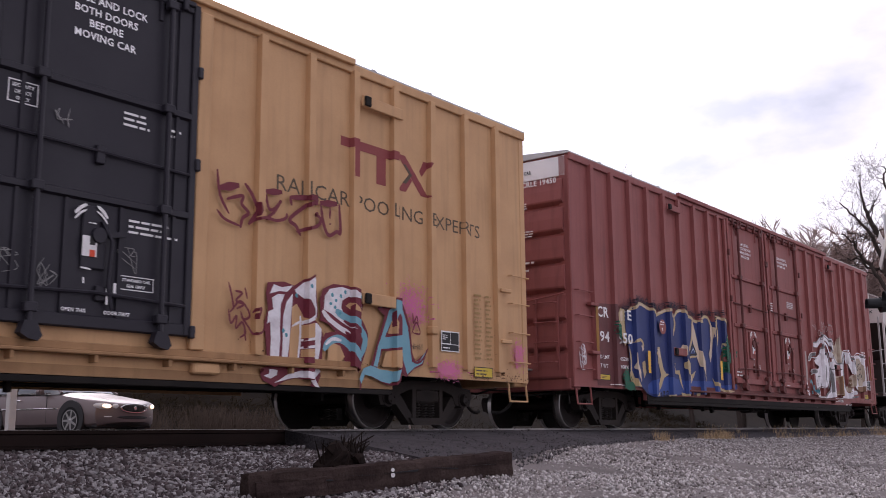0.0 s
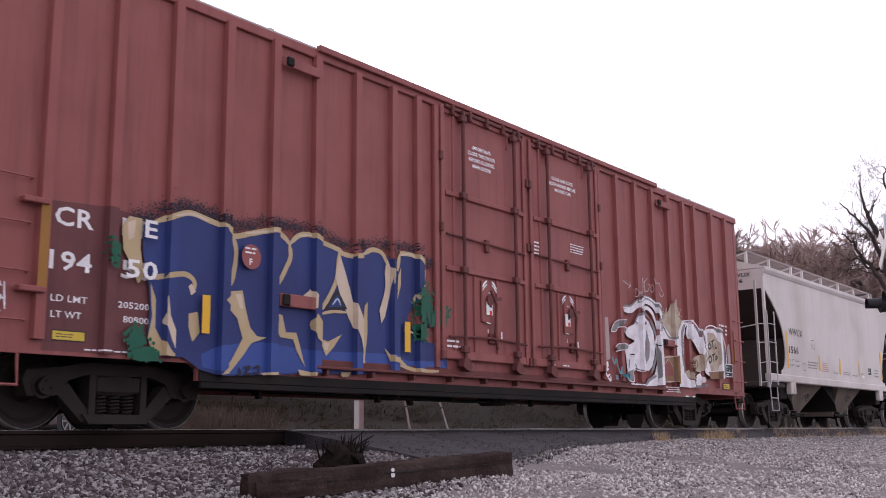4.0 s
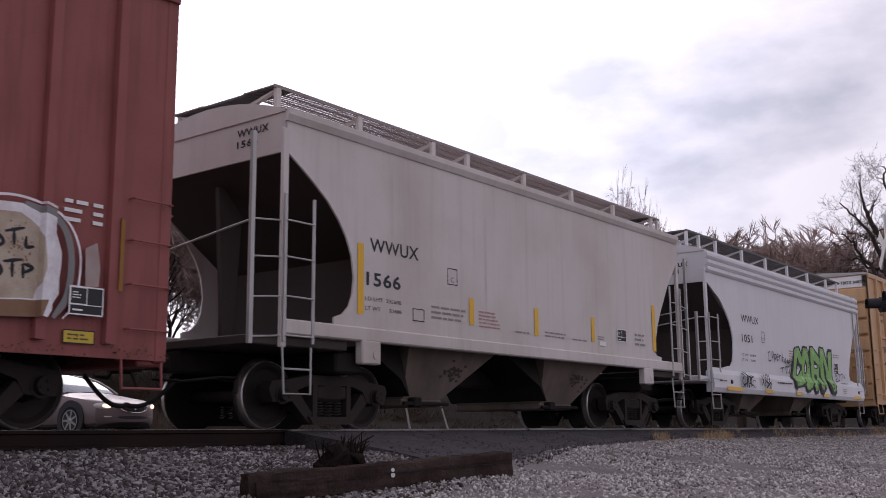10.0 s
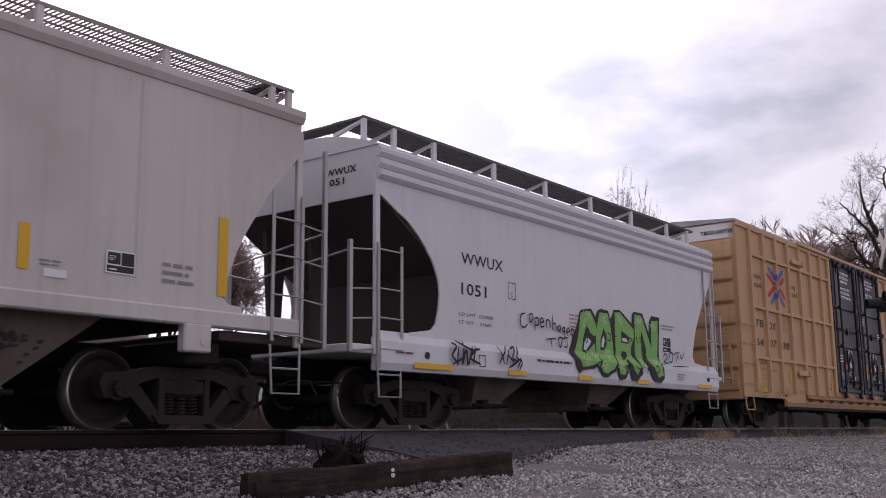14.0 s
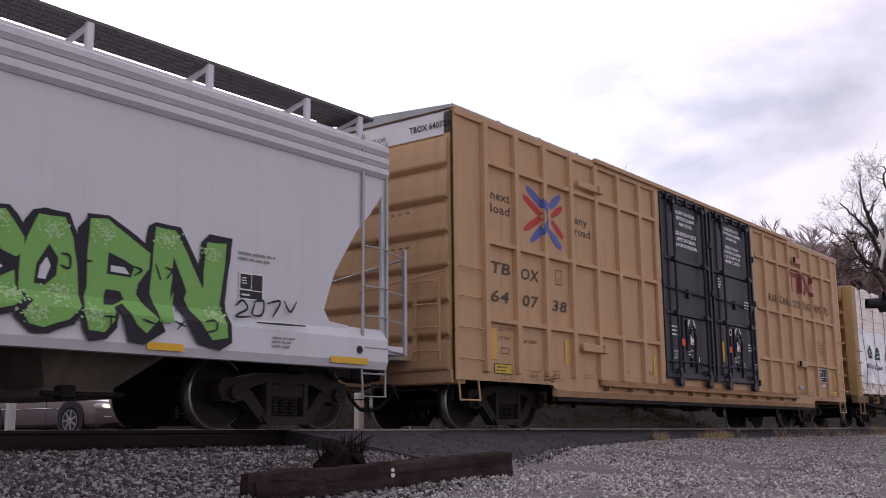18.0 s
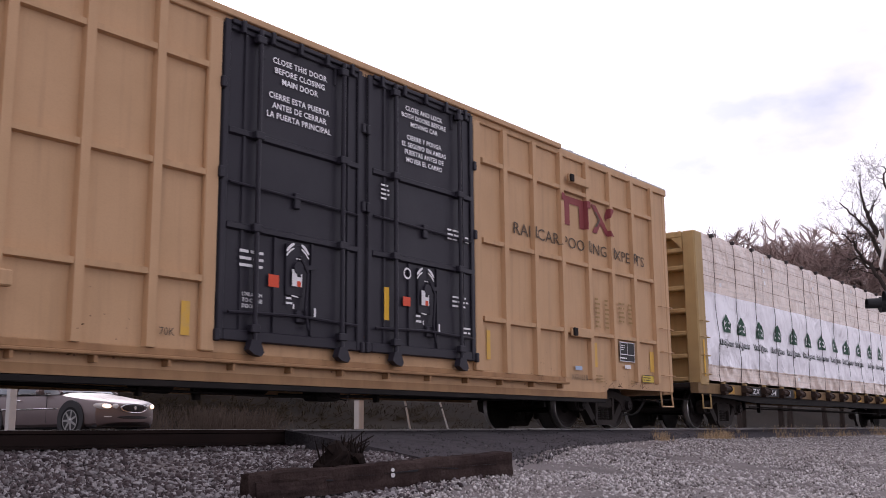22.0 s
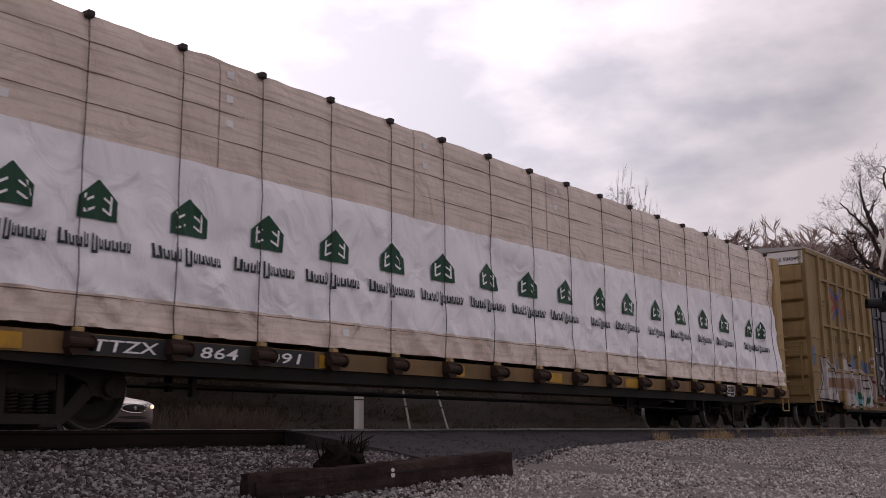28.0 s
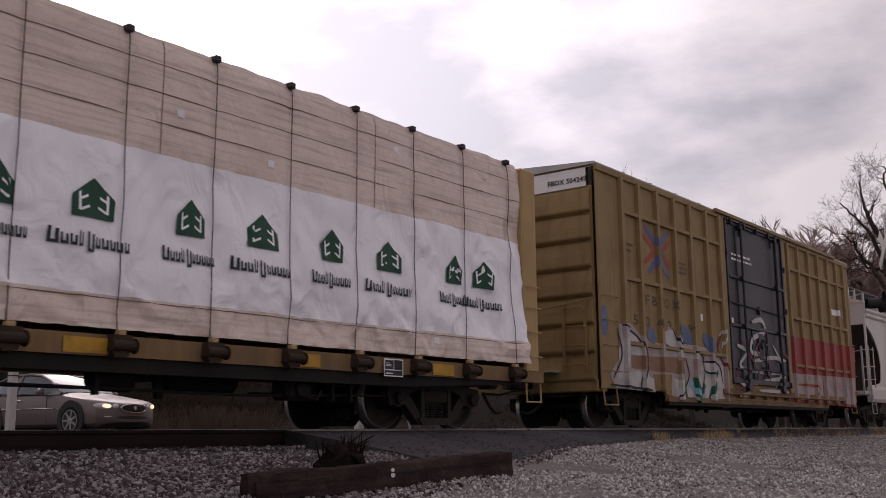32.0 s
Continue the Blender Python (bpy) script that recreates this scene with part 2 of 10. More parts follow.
# ---- mesh tools ----
class Mesh:
    """Collects vertices and faces of one mesh."""

    def __init__(self):
        self.v, self.f = [], []

    def add(self, verts, faces):
        k = len(self.v)
        self.v += [tuple(p) for p in verts]
        self.f += [tuple(i + k for i in f) for f in faces]
        return self

    def box(self, x0, x1, y0, y1, z0, z1, c=0.0):
        """A box; c chamfers its edges."""
        if c <= 0:
            v = [(x, y, z) for x in (x0, x1) for y in (y0, y1) for z in (z0, z1)]
            return self.add(v, [(0, 1, 3, 2), (4, 6, 7, 5), (0, 4, 5, 1), (2, 3, 7, 6), (0, 2, 6, 4), (1, 5, 7, 3)])
        c = min(c, (x1 - x0) * 0.45, (y1 - y0) * 0.45, (z1 - z0) * 0.45)
        lo, hi = (x0, y0, z0), (x1, y1, z1)
        ids, v = {}, []
        for s in [(a, b, d) for a in (0, 1) for b in (0, 1) for d in (0, 1)]:
            for ax in range(3):
                p = [hi[i] if s[i] else lo[i] for i in range(3)]
                for i in range(3):
                    if i != ax:
                        p[i] += -c if s[i] else c
                ids[s, ax] = len(v)
                v.append(tuple(p))
        f = []
        for ax in range(3):
            o = [i for i in range(3) if i != ax]
            for side in (0, 1):
                quad = []
                for a, b in ((0, 0), (1, 0), (1, 1), (0, 1)):
                    s = [0, 0, 0]
                    s[ax], s[o[0]], s[o[1]] = side, a, b
                    quad.append(ids[tuple(s), ax])
                f.append(tuple(quad))
            for a in (0, 1):
                for b in (0, 1):
                    s0, s1 = [0, 0, 0], [0, 0, 0]
                    s0[o[0]] = s1[o[0]] = a
                    s0[o[1]] = s1[o[1]] = b
                    s0[ax], s1[ax] = 0, 1
                    s0, s1 = tuple(s0), tuple(s1)
                    f.append((ids[s0, o[0]], ids[s1, o[0]], ids[s1, o[1]], ids[s0, o[1]]))
        for s in [(a, b, d) for a in (0, 1) for b in (0, 1) for d in (0, 1)]:
            f.append((ids[s, 0], ids[s, 1], ids[s, 2]))
        return self.add(v, f)

    def tube(self, p, q, r0, r1=None, n=8, cap=True):
        p, q = Vector(p), Vector(q)
        r1 = r0 if r1 is None else r1
        d = (q - p).normalized()
        a = d.orthogonal().normalized()
        b = d.cross(a)
        v = []
        for o, r in ((p, r0), (q, r1)):
            for i in range(n):
                t = 2 * math.pi * i / n
                v.append(o + a * (r * math.cos(t)) + b * (r * math.sin(t)))
        f = [(i, (i + 1) % n, n + (i + 1) % n, n + i) for i in range(n)]
        if cap:
            f += [tuple(range(n))[::-1], tuple(range(n, 2 * n))]
        return self.add(v, f)

    def rod(self, points, r, n=6):
        """A bent round bar in one piece through points."""
        pts = [Vector(p) for p in points]
        k, a = len(self.v), None
        for i, p in enumerate(pts):
            d = (pts[min(i + 1, len(pts) - 1)] - pts[max(i - 1, 0)]).normalized()
            a = d.orthogonal() if a is None or abs(a.dot(d)) > 0.99 else a - d * a.dot(d)
            a.normalize()
            b = d.cross(a)
            for j in range(n):
                t = 2 * math.pi * j / n
                self.v.append(tuple(p + a * (r * math.cos(t)) + b * (r * math.sin(t))))
        for i in range(len(pts) - 1):
            for j in range(n):
                self.f.append((k + i * n + j, k + i * n + (j + 1) % n, k + (i + 1) * n + (j + 1) % n, k + (i + 1) * n + j))
        self.f += [tuple(range(k, k + n))[::-1], tuple(range(len(self.v) - n, len(self.v)))]
        return self

    def prism(self, outline, lo, hi, axis="y"):
        """An outline of (a, b) pairs drawn out along an axis: x takes (y, z), y takes (x, z), z takes (x, y)."""
        def place(a, b, h):
            return {"x": (h, a, b), "y": (a, h, b), "z": (a, b, h)}[axis]
        n = len(outline)
        v = [place(a, b, lo) for a, b in outline] + [place(a, b, hi) for a, b in outline]
        f = [tuple(range(n)), tuple(range(n, 2 * n))[::-1]] + [(i, n + i, n + (i + 1) % n, (i + 1) % n) for i in range(n)]
        return self.add(v, f)

    def lathe(self, profile, centre, axis="y", n=24):
        """A profile of (along, radius) pairs turned round an axis."""
        v = []
        for a, r in profile:
            for i in range(n):
                t = 2 * math.pi * i / n
                c, s = r * math.cos(t), r * math.sin(t)
                p = {"x": (a, c, s), "y": (c, a, s), "z": (c, s, a)}[axis]
                v.append(tuple(centre[k] + p[k] for k in range(3)))
        f = []
        for j in range(len(profile) - 1):
            for i in range(n):
                f.append((j * n + i, j * n + (i + 1) % n, (j + 1) * n + (i + 1) % n, (j + 1) * n + i))
        f += [tuple(range(n))[::-1], tuple((len(profile) - 1) * n + i for i in range(n))]
        return self.add(v, f)

    def data(self, name, mat, smooth=False):
        me = bpy.data.meshes.new(name)
        me.from_pydata(self.v, [], self.f)
        if len(self.f) < 20000:
            bm = bmesh.new()
            bm.from_mesh(me)
            bmesh.ops.recalc_face_normals(bm, faces=bm.faces)
            bm.to_mesh(me)
            bm.free()
        for one in (mat if isinstance(mat, (list, tuple)) else [mat]):
            me.materials.append(one)
        if smooth:
            me.shade_smooth()
            me.set_sharp_from_angle(angle=radians(35))
        return me


def part(name, mesh, mat, parent, label="", smooth=False, at=None):
    """One mesh object under a thing or a part."""
    me = mesh.data(name, mat, smooth) if isinstance(mesh, Mesh) else mesh
    ob = new(name, me)
    ob.parent = parent
    if at is not None:
        ob.matrix_basis = at
    return tagged(ob, label)


def thing(name, label, category, group="", at=None, kind=""):
    """An empty at a thing's base, which carries its parts."""
    ob = new(name)
    ob.empty_display_size = 0.2
    if at is not None:
        ob.matrix_basis = at
    return tagged(ob, label, category, group, kind)


def solid(name, mesh, mat, label, category="", group="", kind="", smooth=False, at=None):
    """A thing that is one mesh."""
    ob = new(name, mesh.data(name, mat, smooth))
    if at is not None:
        ob.matrix_basis = at
    return tagged(ob, label, category, group, kind)


def words(text, size, align="LEFT", shear=0.0, width=1.0, bold=0.0):
    """Flat letters of the built-in font, as a mesh in x and y."""
    cu = bpy.data.curves.new("letters", "FONT")
    cu.body, cu.size, cu.align_x, cu.shear, cu.offset = text, size, align, shear, bold
    cu.resolution_u = 2
    cu.space_character = 1.0 + 3.0 * bold
    ob = bpy.data.objects.new("letters", cu)
    me = bpy.data.meshes.new_from_object(ob)
    bpy.data.objects.remove(ob)
    bpy.data.curves.remove(cu)
    if width != 1.0:
        me.transform(Matrix.Diagonal((width, 1, 1, 1)))
    return me


def flat(shapes):
    """A flat mesh in x and y of filled outlines, each a list of points."""
    me = bpy.data.meshes.new("paint")
    v, f = [], []
    for pts in shapes:
        k = len(v)
        v += [(p[0], p[1], 0) for p in pts]
        f.append(tuple(range(k, k + len(pts))))
    me.from_pydata(v, [], f)
    bm = bmesh.new()
    bm.from_mesh(me)
    bmesh.ops.triangulate(bm, faces=bm.faces, ngon_method="EAR_CLIP")
    bm.to_mesh(me)
    bm.free()
    return me
# ---- ground, track, road ----
def smooth(a, b, v):
    k = max(0.0, min((v - a) / (b - a), 1.0))
    return k * k * (3 - 2 * k)


def apron_y(x):
    """Foot of the asphalt apron."""
    pts = [(8.1, 6.05), (8.7, 5.85), (10.4, 6.55), (12.8, 7.6), (16.0, 8.35), (20.0, 9.05), (60.0, 9.25)]
    for (a, p), (b, q) in zip(pts, pts[1:]):
        if x <= b:
            return p + (q - p) * max(0.0, (x - a) / (b - a))
    return pts[-1][1]


def ground_z(x, y):
    """Height of the bare ground."""
    if y >= 9.2:
        return -0.24 + 0.2 * smooth(12.4, 14.0, y)
    left = -0.24 - 0.135 * (9.2 - y)
    right = min(-0.982 - 0.01 * min(x, 23.0) + 0.1067 * y, -0.29 + 0.1 * smooth(13.0, 22.0, x))
    k = smooth(6.0, 8.4, x)
    return max(left * (1 - k) + right * k, -1.1)


def build_ground():
    """One sheet: fine near the track, coarse out to the horizon."""
    near_x = [-10 + 0.5 * k for k in range(141)]
    near_y = [-2 + 0.25 * k for k in range(73)]
    xs = [-3000, -1200, -400, -120, -40, -20] + near_x + [75, 100, 160, 400, 1200, 3000]
    ys = [-3000, -1200, -400, -120, -40, -10, -5] + near_y + [20, 40, 80, 120, 400, 1200, 3000]
    m = Mesh()
    for yy in ys:
        for x in xs:
            z = ground_z(x, yy)
            if -10 <= x <= 60 and -2 <= yy <= 16:
                z += 0.035 * noise.noise((x * 0.7, yy * 0.9, 0.0)) + 0.015 * noise.noise((x * 2.3, yy * 2.3, 4.0))
                if yy > 9.0:
                    z = min(z, -0.03)
            m.v.append((x, yy, z))
    n = len(xs)
    for j in range(len(ys) - 1):
        for i in range(n - 1):
            a = j * n + i
            m.f.append((a, a + 1, a + n + 1, a + n))
    return solid("ground", m, M_GROUND, "bare dirt and gravel ground beside the track", "ground", kind="structure", smooth=True)


build_ground()


def scatter(name, label, mat, count, seed, place, size, rough=0.35, fine=False, height=ground_z):
    """Loose stones in one mesh: crumpled low polyhedra, each turned its own way."""
    rng = np.random.default_rng(seed)
    t = (1 + 5 ** 0.5) / 2
    base = np.array([(-1, t, 0), (1, t, 0), (-1, -t, 0), (1, -t, 0), (0, -1, t), (0, 1, t), (0, -1, -t), (0, 1, -t), (t, 0, -1), (t, 0, 1), (-t, 0, -1), (-t, 0, 1)]) / math.hypot(1, t)
    tri = np.array([(0, 11, 5), (0, 5, 1), (0, 1, 7), (0, 7, 10), (0, 10, 11), (1, 5, 9), (5, 11, 4), (11, 10, 2), (10, 7, 6), (7, 1, 8),
                    (3, 9, 4), (3, 4, 2), (3, 2, 6), (3, 6, 8), (3, 8, 9), (4, 9, 5), (2, 4, 11), (6, 2, 10), (8, 6, 7), (9, 8, 1)])
    if fine:    # small chips: eight faces are enough
        base = np.array([(1, 0, 0), (-1, 0, 0), (0, 1, 0), (0, -1, 0), (0, 0, 1), (0, 0, -1)], float)
        tri = np.array([(0, 2, 4), (2, 1, 4), (1, 3, 4), (3, 0, 4), (2, 0, 5), (1, 2, 5), (3, 1, 5), (0, 3, 5)])
    nv = len(base)
    xy = place(rng, count)
    count = len(xy)
    z = np.array([height(x, y) for x, y in xy])
    r = (size[0] + (size[1] - size[0]) * rng.random(count) ** 1.6) * rng.uniform(0.8, 1.25, count)
    v = base[None] * (1 + rough * (rng.random((count, nv, 1)) - 0.5) * 2) * (rng.uniform(0.55, 1.25, (count, 1, 3)))
    q = rng.normal(size=(count, 4))
    q /= np.linalg.norm(q, axis=1, keepdims=True)
    w, a, b, c = q.T
    rot = np.stack([np.stack([1 - 2 * (b * b + c * c), 2 * (a * b - c * w), 2 * (a * c + b * w)], -1),
                    np.stack([2 * (a * b + c * w), 1 - 2 * (a * a + c * c), 2 * (b * c - a * w)], -1),
                    np.stack([2 * (a * c - b * w), 2 * (b * c + a * w), 1 - 2 * (a * a + b * b)], -1)], 1)
    v = np.einsum("nij,nkj->nki", rot, v * r[:, None, None])
    v[:, :, 0] += xy[:, 0:1]
    v[:, :, 1] += xy[:, 1:2]
    v[:, :, 2] += (z + r * rng.uniform(0.1, 0.7, count))[:, None]
    f = (tri[None] + nv * np.arange(count)[:, None, None]).reshape(-1, 3)
    me = bpy.data.meshes.new(name)
    me.vertices.add(count * nv)
    me.vertices.foreach_set("co", v.astype(np.float32).ravel())
    me.loops.add(len(f) * 3)
    me.loops.foreach_set("vertex_index", f.astype(np.int32).ravel())
    me.polygons.add(len(f))
    me.polygons.foreach_set("loop_start", np.arange(0, len(f) * 3, 3, dtype=np.int32))
    me.update(calc_edges=True)
    me.validate()
    me.materials.append(mat)
    return tagged(new(name, me), label, "gravel", kind="stuff")


def ballast_spots(rng, n):
    x = rng.uniform(1.5, 9.6, n)
    y = rng.uniform(5.6, 9.45, n)
    return np.stack([x, y], -1)[(x < 8.05 + 0.347 * (y - 6.0)) & ((y > 6.1) | (x < 7.3 + 0.3 * rng.normal(size=n)))]


def gravel_spots(rng, n):
    x = 6.6 + 38.0 * rng.random(n) ** 1.9
    y = rng.uniform(2.6, 9.2, n)
    foot = np.array([apron_y(a) for a in x])
    bare = np.array([noise.noise((a * 0.55, b * 1.1, 3.0)) + 0.5 * noise.noise((a * 2.1, b * 3.0, 6.0)) for a, b in zip(x, y)])
    return np.stack([x, y], -1)[(y < foot - 0.02 + 0.12 * rng.normal(size=n)) & (bare + 0.6 * rng.random(n) > 0.02)]


def deep_ballast(rng, n):
    return np.stack([rng.uniform(-4, 9.6, n), rng.uniform(9.3, 12.6, n)], -1)


scatter("ballast", "angular grey crushed-stone ballast", M_STONE, 52000, 1, ballast_spots, (0.010, 0.027), 0.5)
scatter("ballast", "angular grey ballast between the ties", M_STONE, 9000, 2, deep_ballast, (0.015, 0.03))
def apron_spots(rng, n):
    x = 8.4 + 12.0 * rng.random(n) ** 1.3
    y = rng.uniform(5.9, 9.75, n)
    foot = np.array([apron_y(a) for a in x])
    return np.stack([x, y], -1)[(y > foot - 0.1) & (x > 8.15 + 0.36 * (y - 6.0)) & (rng.random(n) < 0.25 + 0.75 * np.exp(-(y - foot) * 1.6))]


def apron_z(x, y):
    """Height of the asphalt apron's face."""
    y0 = apron_y(x)
    z0 = ground_z(x, y0)
    w = max(0.0, min(1.0, (y - y0) / (9.89 - y0)))
    return z0 + 0.02 + (-0.032 - z0) * w ** 0.8


scatter("gravel", "loose dark chips on the broken asphalt edge", M_CHIPS, 9000, 8, apron_spots, (0.006, 0.02), 0.5, True, apron_z)
scatter("gravel", "pale limestone gravel beside the crossing", M_GRAVEL, 150000, 3, gravel_spots, (0.005, 0.023), 0.45, True)


def rail_profile():
    return [(-0.075, -0.19), (0.075, -0.19), (0.075, -0.178), (0.012, -0.16), (0.01, -0.05), (0.037, -0.038), (0.037, -0.006), (0.03, 0.0), (-0.03, 0.0), (-0.037, -0.006), (-0.037, -0.038),
            (-0.01, -0.05), (-0.012, -0.16), (-0.075, -0.178)]


track = thing("track", "standard gauge railway track on timber ties", "railway track", kind="structure", at=pose(0, TRACK_Y, 0))
for s in (-1, 1):
    part("rail", Mesh().prism([(a + s * 0.755, b) for a, b in rail_profile()], -150, 300, "x"), M_RAILSIDE, track, "rust-brown steel rail, coloured darker for its shade")
    part("rail_head", Mesh().box(-150, 300, s * 0.755 - 0.027, s * 0.755 + 0.027, 0.0005, 0.0025), M_TREAD, track, "bright worn running surface of the rail")
TIE = Mesh().box(-0.11, 0.11, -1.3, 1.3, -0.40, -0.195, 0.015).data("tie", M_WOOD_TIE)
rnd = random.Random(4)
for k in range(60):
    part("tie", TIE, None, track, at=pose(-12 + k * 0.55 + rnd.uniform(-0.03, 0.03), rnd.uniform(-0.03, 0.03), rnd.uniform(-0.01, 0.0), 0, 0, rnd.uniform(-1, 1)))

# road over the track: aprons on both sides and panels between the rails
road = Mesh()
x_in, x_far = 9.45, 60.0
foot_in = 8.1    # the apron spreads towards its foot
for i in range(71):
    u = (i / 70) ** 1.6
    xf = foot_in + (x_far - foot_in) * u
    y0 = apron_y(xf) + 0.08 * noise.noise((xf * 1.7, 0, 7))
    z0 = ground_z(xf, y0)
    lift = 0.03 * noise.noise((xf * 0.9, 3, 1))
    for k in range(9):
        w = k / 8
        xl = foot_in + (x_in - foot_in) * w
        road.v.append((xl + (x_far - xl) * u, y0 + (9.89 - y0) * w, z0 - 0.12 if k == 0 else z0 + 0.02 + (-0.012 - z0 - 0.02) * w ** 0.8 + lift * w * (1 - w) * 4))
for i in range(70):
    for k in range(8):
        a = i * 9 + k
        road.f.append((a, a + 9, a + 10, a + 1))
k = len(road.v)
road.v += [(x_in, 9.89, -0.35), (foot_in, apron_y(foot_in), -0.75)]
road.f.append((0, 1, 2, 3, 4, 5, 6, 7, 8, k, k + 1))
solid("road_apron", road, M_ASPHALT, "cracked dark asphalt apron of the level crossing", "road", kind="structure", smooth=True)
M_KERB = material("worn_pale_concrete", (0.30, 0.275, 0.27), 0.9, stain=0.6, stain_color=(0.16, 0.14, 0.14), stain_scale=2, grain=0.6, bump=0.4)
solid("crossing_edge", Mesh().box(x_in + 0.02, x_far, 9.77, 9.885, -0.12, -0.004, 0.012), M_KERB, "worn pale concrete edge of the crossing", "road", kind="structure")
solid("crossing_panel", Mesh().box(x_in, x_far, 10.05, 11.33, -0.2, -0.012, 0.01), M_ASPHALT, "asphalt between the rails of the crossing", "road", kind="structure")
far = Mesh()
far.add([(x_in, 11.49, -0.012), (x_far, 11.49, -0.012), (x_far - 10, 60, 0.0), (-25, 60, 0.0), (x_in - 2.0, 14.5, -0.02)], [(0, 1, 2, 3, 4)])
solid("road", far, M_ASPHALT, "worn asphalt road beyond the track", "road", kind="structure")
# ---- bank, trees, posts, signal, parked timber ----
# dry grass far darker than its own tone: the bank's shade is included
M_BANK = material("shade_dark_grass_bank", (0.014, 0.0092, 0.006), 0.95, stain=0.9, stain_color=(0.0055, 0.004, 0.003), stain_scale=0.35, grain=0.5, grain_scale=9, bump=0.8, bump_scale=6)
M_BUSH = material("grey_brown_bush_stems", (0.10, 0.075, 0.06), 0.95, stain=0.4)
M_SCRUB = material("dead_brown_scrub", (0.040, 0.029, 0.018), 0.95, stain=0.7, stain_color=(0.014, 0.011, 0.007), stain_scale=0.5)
M_BARK = material("bare_tree_bark", (0.055, 0.043, 0.038), 0.95, stain=0.4, bump=0.4, bump_scale=30)
M_TWIG = material("reddish_bare_twigs", (0.34, 0.25, 0.225), 0.95, stain=0.3)
M_STRAW = material("dry_straw_grass", (0.46, 0.33, 0.20), 0.9, stain=0.5, stain_color=(0.30, 0.20, 0.12), stain_scale=6)
M_POST = material("weathered_white_post", (0.50, 0.48, 0.46), 0.7, stain=0.4, stain_color=(0.3, 0.28, 0.26))
M_SIGNAL = material("matt_black_signal_paint", (0.02, 0.02, 0.022), 0.6)
M_SILVER = material("aluminium_signal_mast", (0.45, 0.45, 0.46), 0.4, metal=0.6)

bank = Mesh()
bx = [-120 + 6 * k for k in range(66)]
by = [0.0, 0.12, 0.3, 0.5, 0.7, 0.88, 1.0]
for x in bx:
    for w in by:
        yy = 38 + 16 * w + 2.5 * noise.noise((x * 0.03, 0, 2))
        bank.v.append((x, yy, -0.15 + 4.4 * smooth(0.0, 1.0, w) + (0.5 * noise.noise((x * 0.09, w * 3, 5)) if w > 0 else 0)))
for i in range(len(bx) - 1):
    for k in range(len(by) - 1):
        a = i * len(by) + k
        bank.f.append((a, a + len(by), a + len(by) + 1, a + 1))
solid("embankment", bank, M_BANK, "brown winter grass on a low embankment, coloured dark for its shade", "embankment", kind="structure", smooth=True)


def blades(name, label, spots, mat, tall, seed, lean=0.5, wide=0.006):
    """Thin tapered blades of dry grass in one mesh."""
    rnd = random.Random(seed)
    m = Mesh()
    for x, y in spots:
        z = ground_z(x, y) if y < apron_y(x) or x < 9.4 else -0.04 - 0.2 * max(0.0, (9.89 - y) / 2.5)
        h = tall * rnd.uniform(0.4, 1.2)
        t = rnd.uniform(0, 6.283)
        d = Vector((math.cos(t), math.sin(t), 0)) * h * lean * rnd.random()
        s = Vector((-math.sin(t), math.cos(t), 0)) * wide
        b = Vector((x, y, z - 0.02))
        mid = b + d * 0.4 + Vector((0, 0, h * 0.6))
        m.add([b - s, b + s, mid + s * 0.7, mid - s * 0.7, b + d + Vector((0, 0, h))], [(0, 1, 2, 3), (3, 2, 4)])
    return solid(name, m, mat, label, "grass", kind="stuff")


# tufts where the gravel meets the road
def clumps(seed, x0, x1, y0, y1, count, each, r):
    """Uneven clumps: many spots round a few centres."""
    rnd = random.Random(seed)
    out = []
    for _ in range(count):
        cx, cy, k = rnd.uniform(x0, x1), rnd.uniform(y0, y1), rnd.uniform(0.4, 1.6)
        out += [(rnd.gauss(cx, r * k), rnd.gauss(cy, r * 0.45)) for _ in range(int(each * k))]
    return out


g_spots = clumps(1, 17.6, 18.5, 8.5, 8.62, 4, 40, 0.10) + clumps(2, 20.4, 22.8, 8.85, 9.02, 9, 75, 0.15) + clumps(3, 24.5, 35.0, 8.95, 9.1, 34, 20, 0.2) + clumps(5, 35, 44, 9.0, 9.12, 24, 14, 0.25)
blades("dry_grass", "straw-coloured dry grass tufts by the road", [(x, min(y, 9.3)) for x, y in g_spots], M_STRAW, 0.2, 6, 1.1, 0.0035)


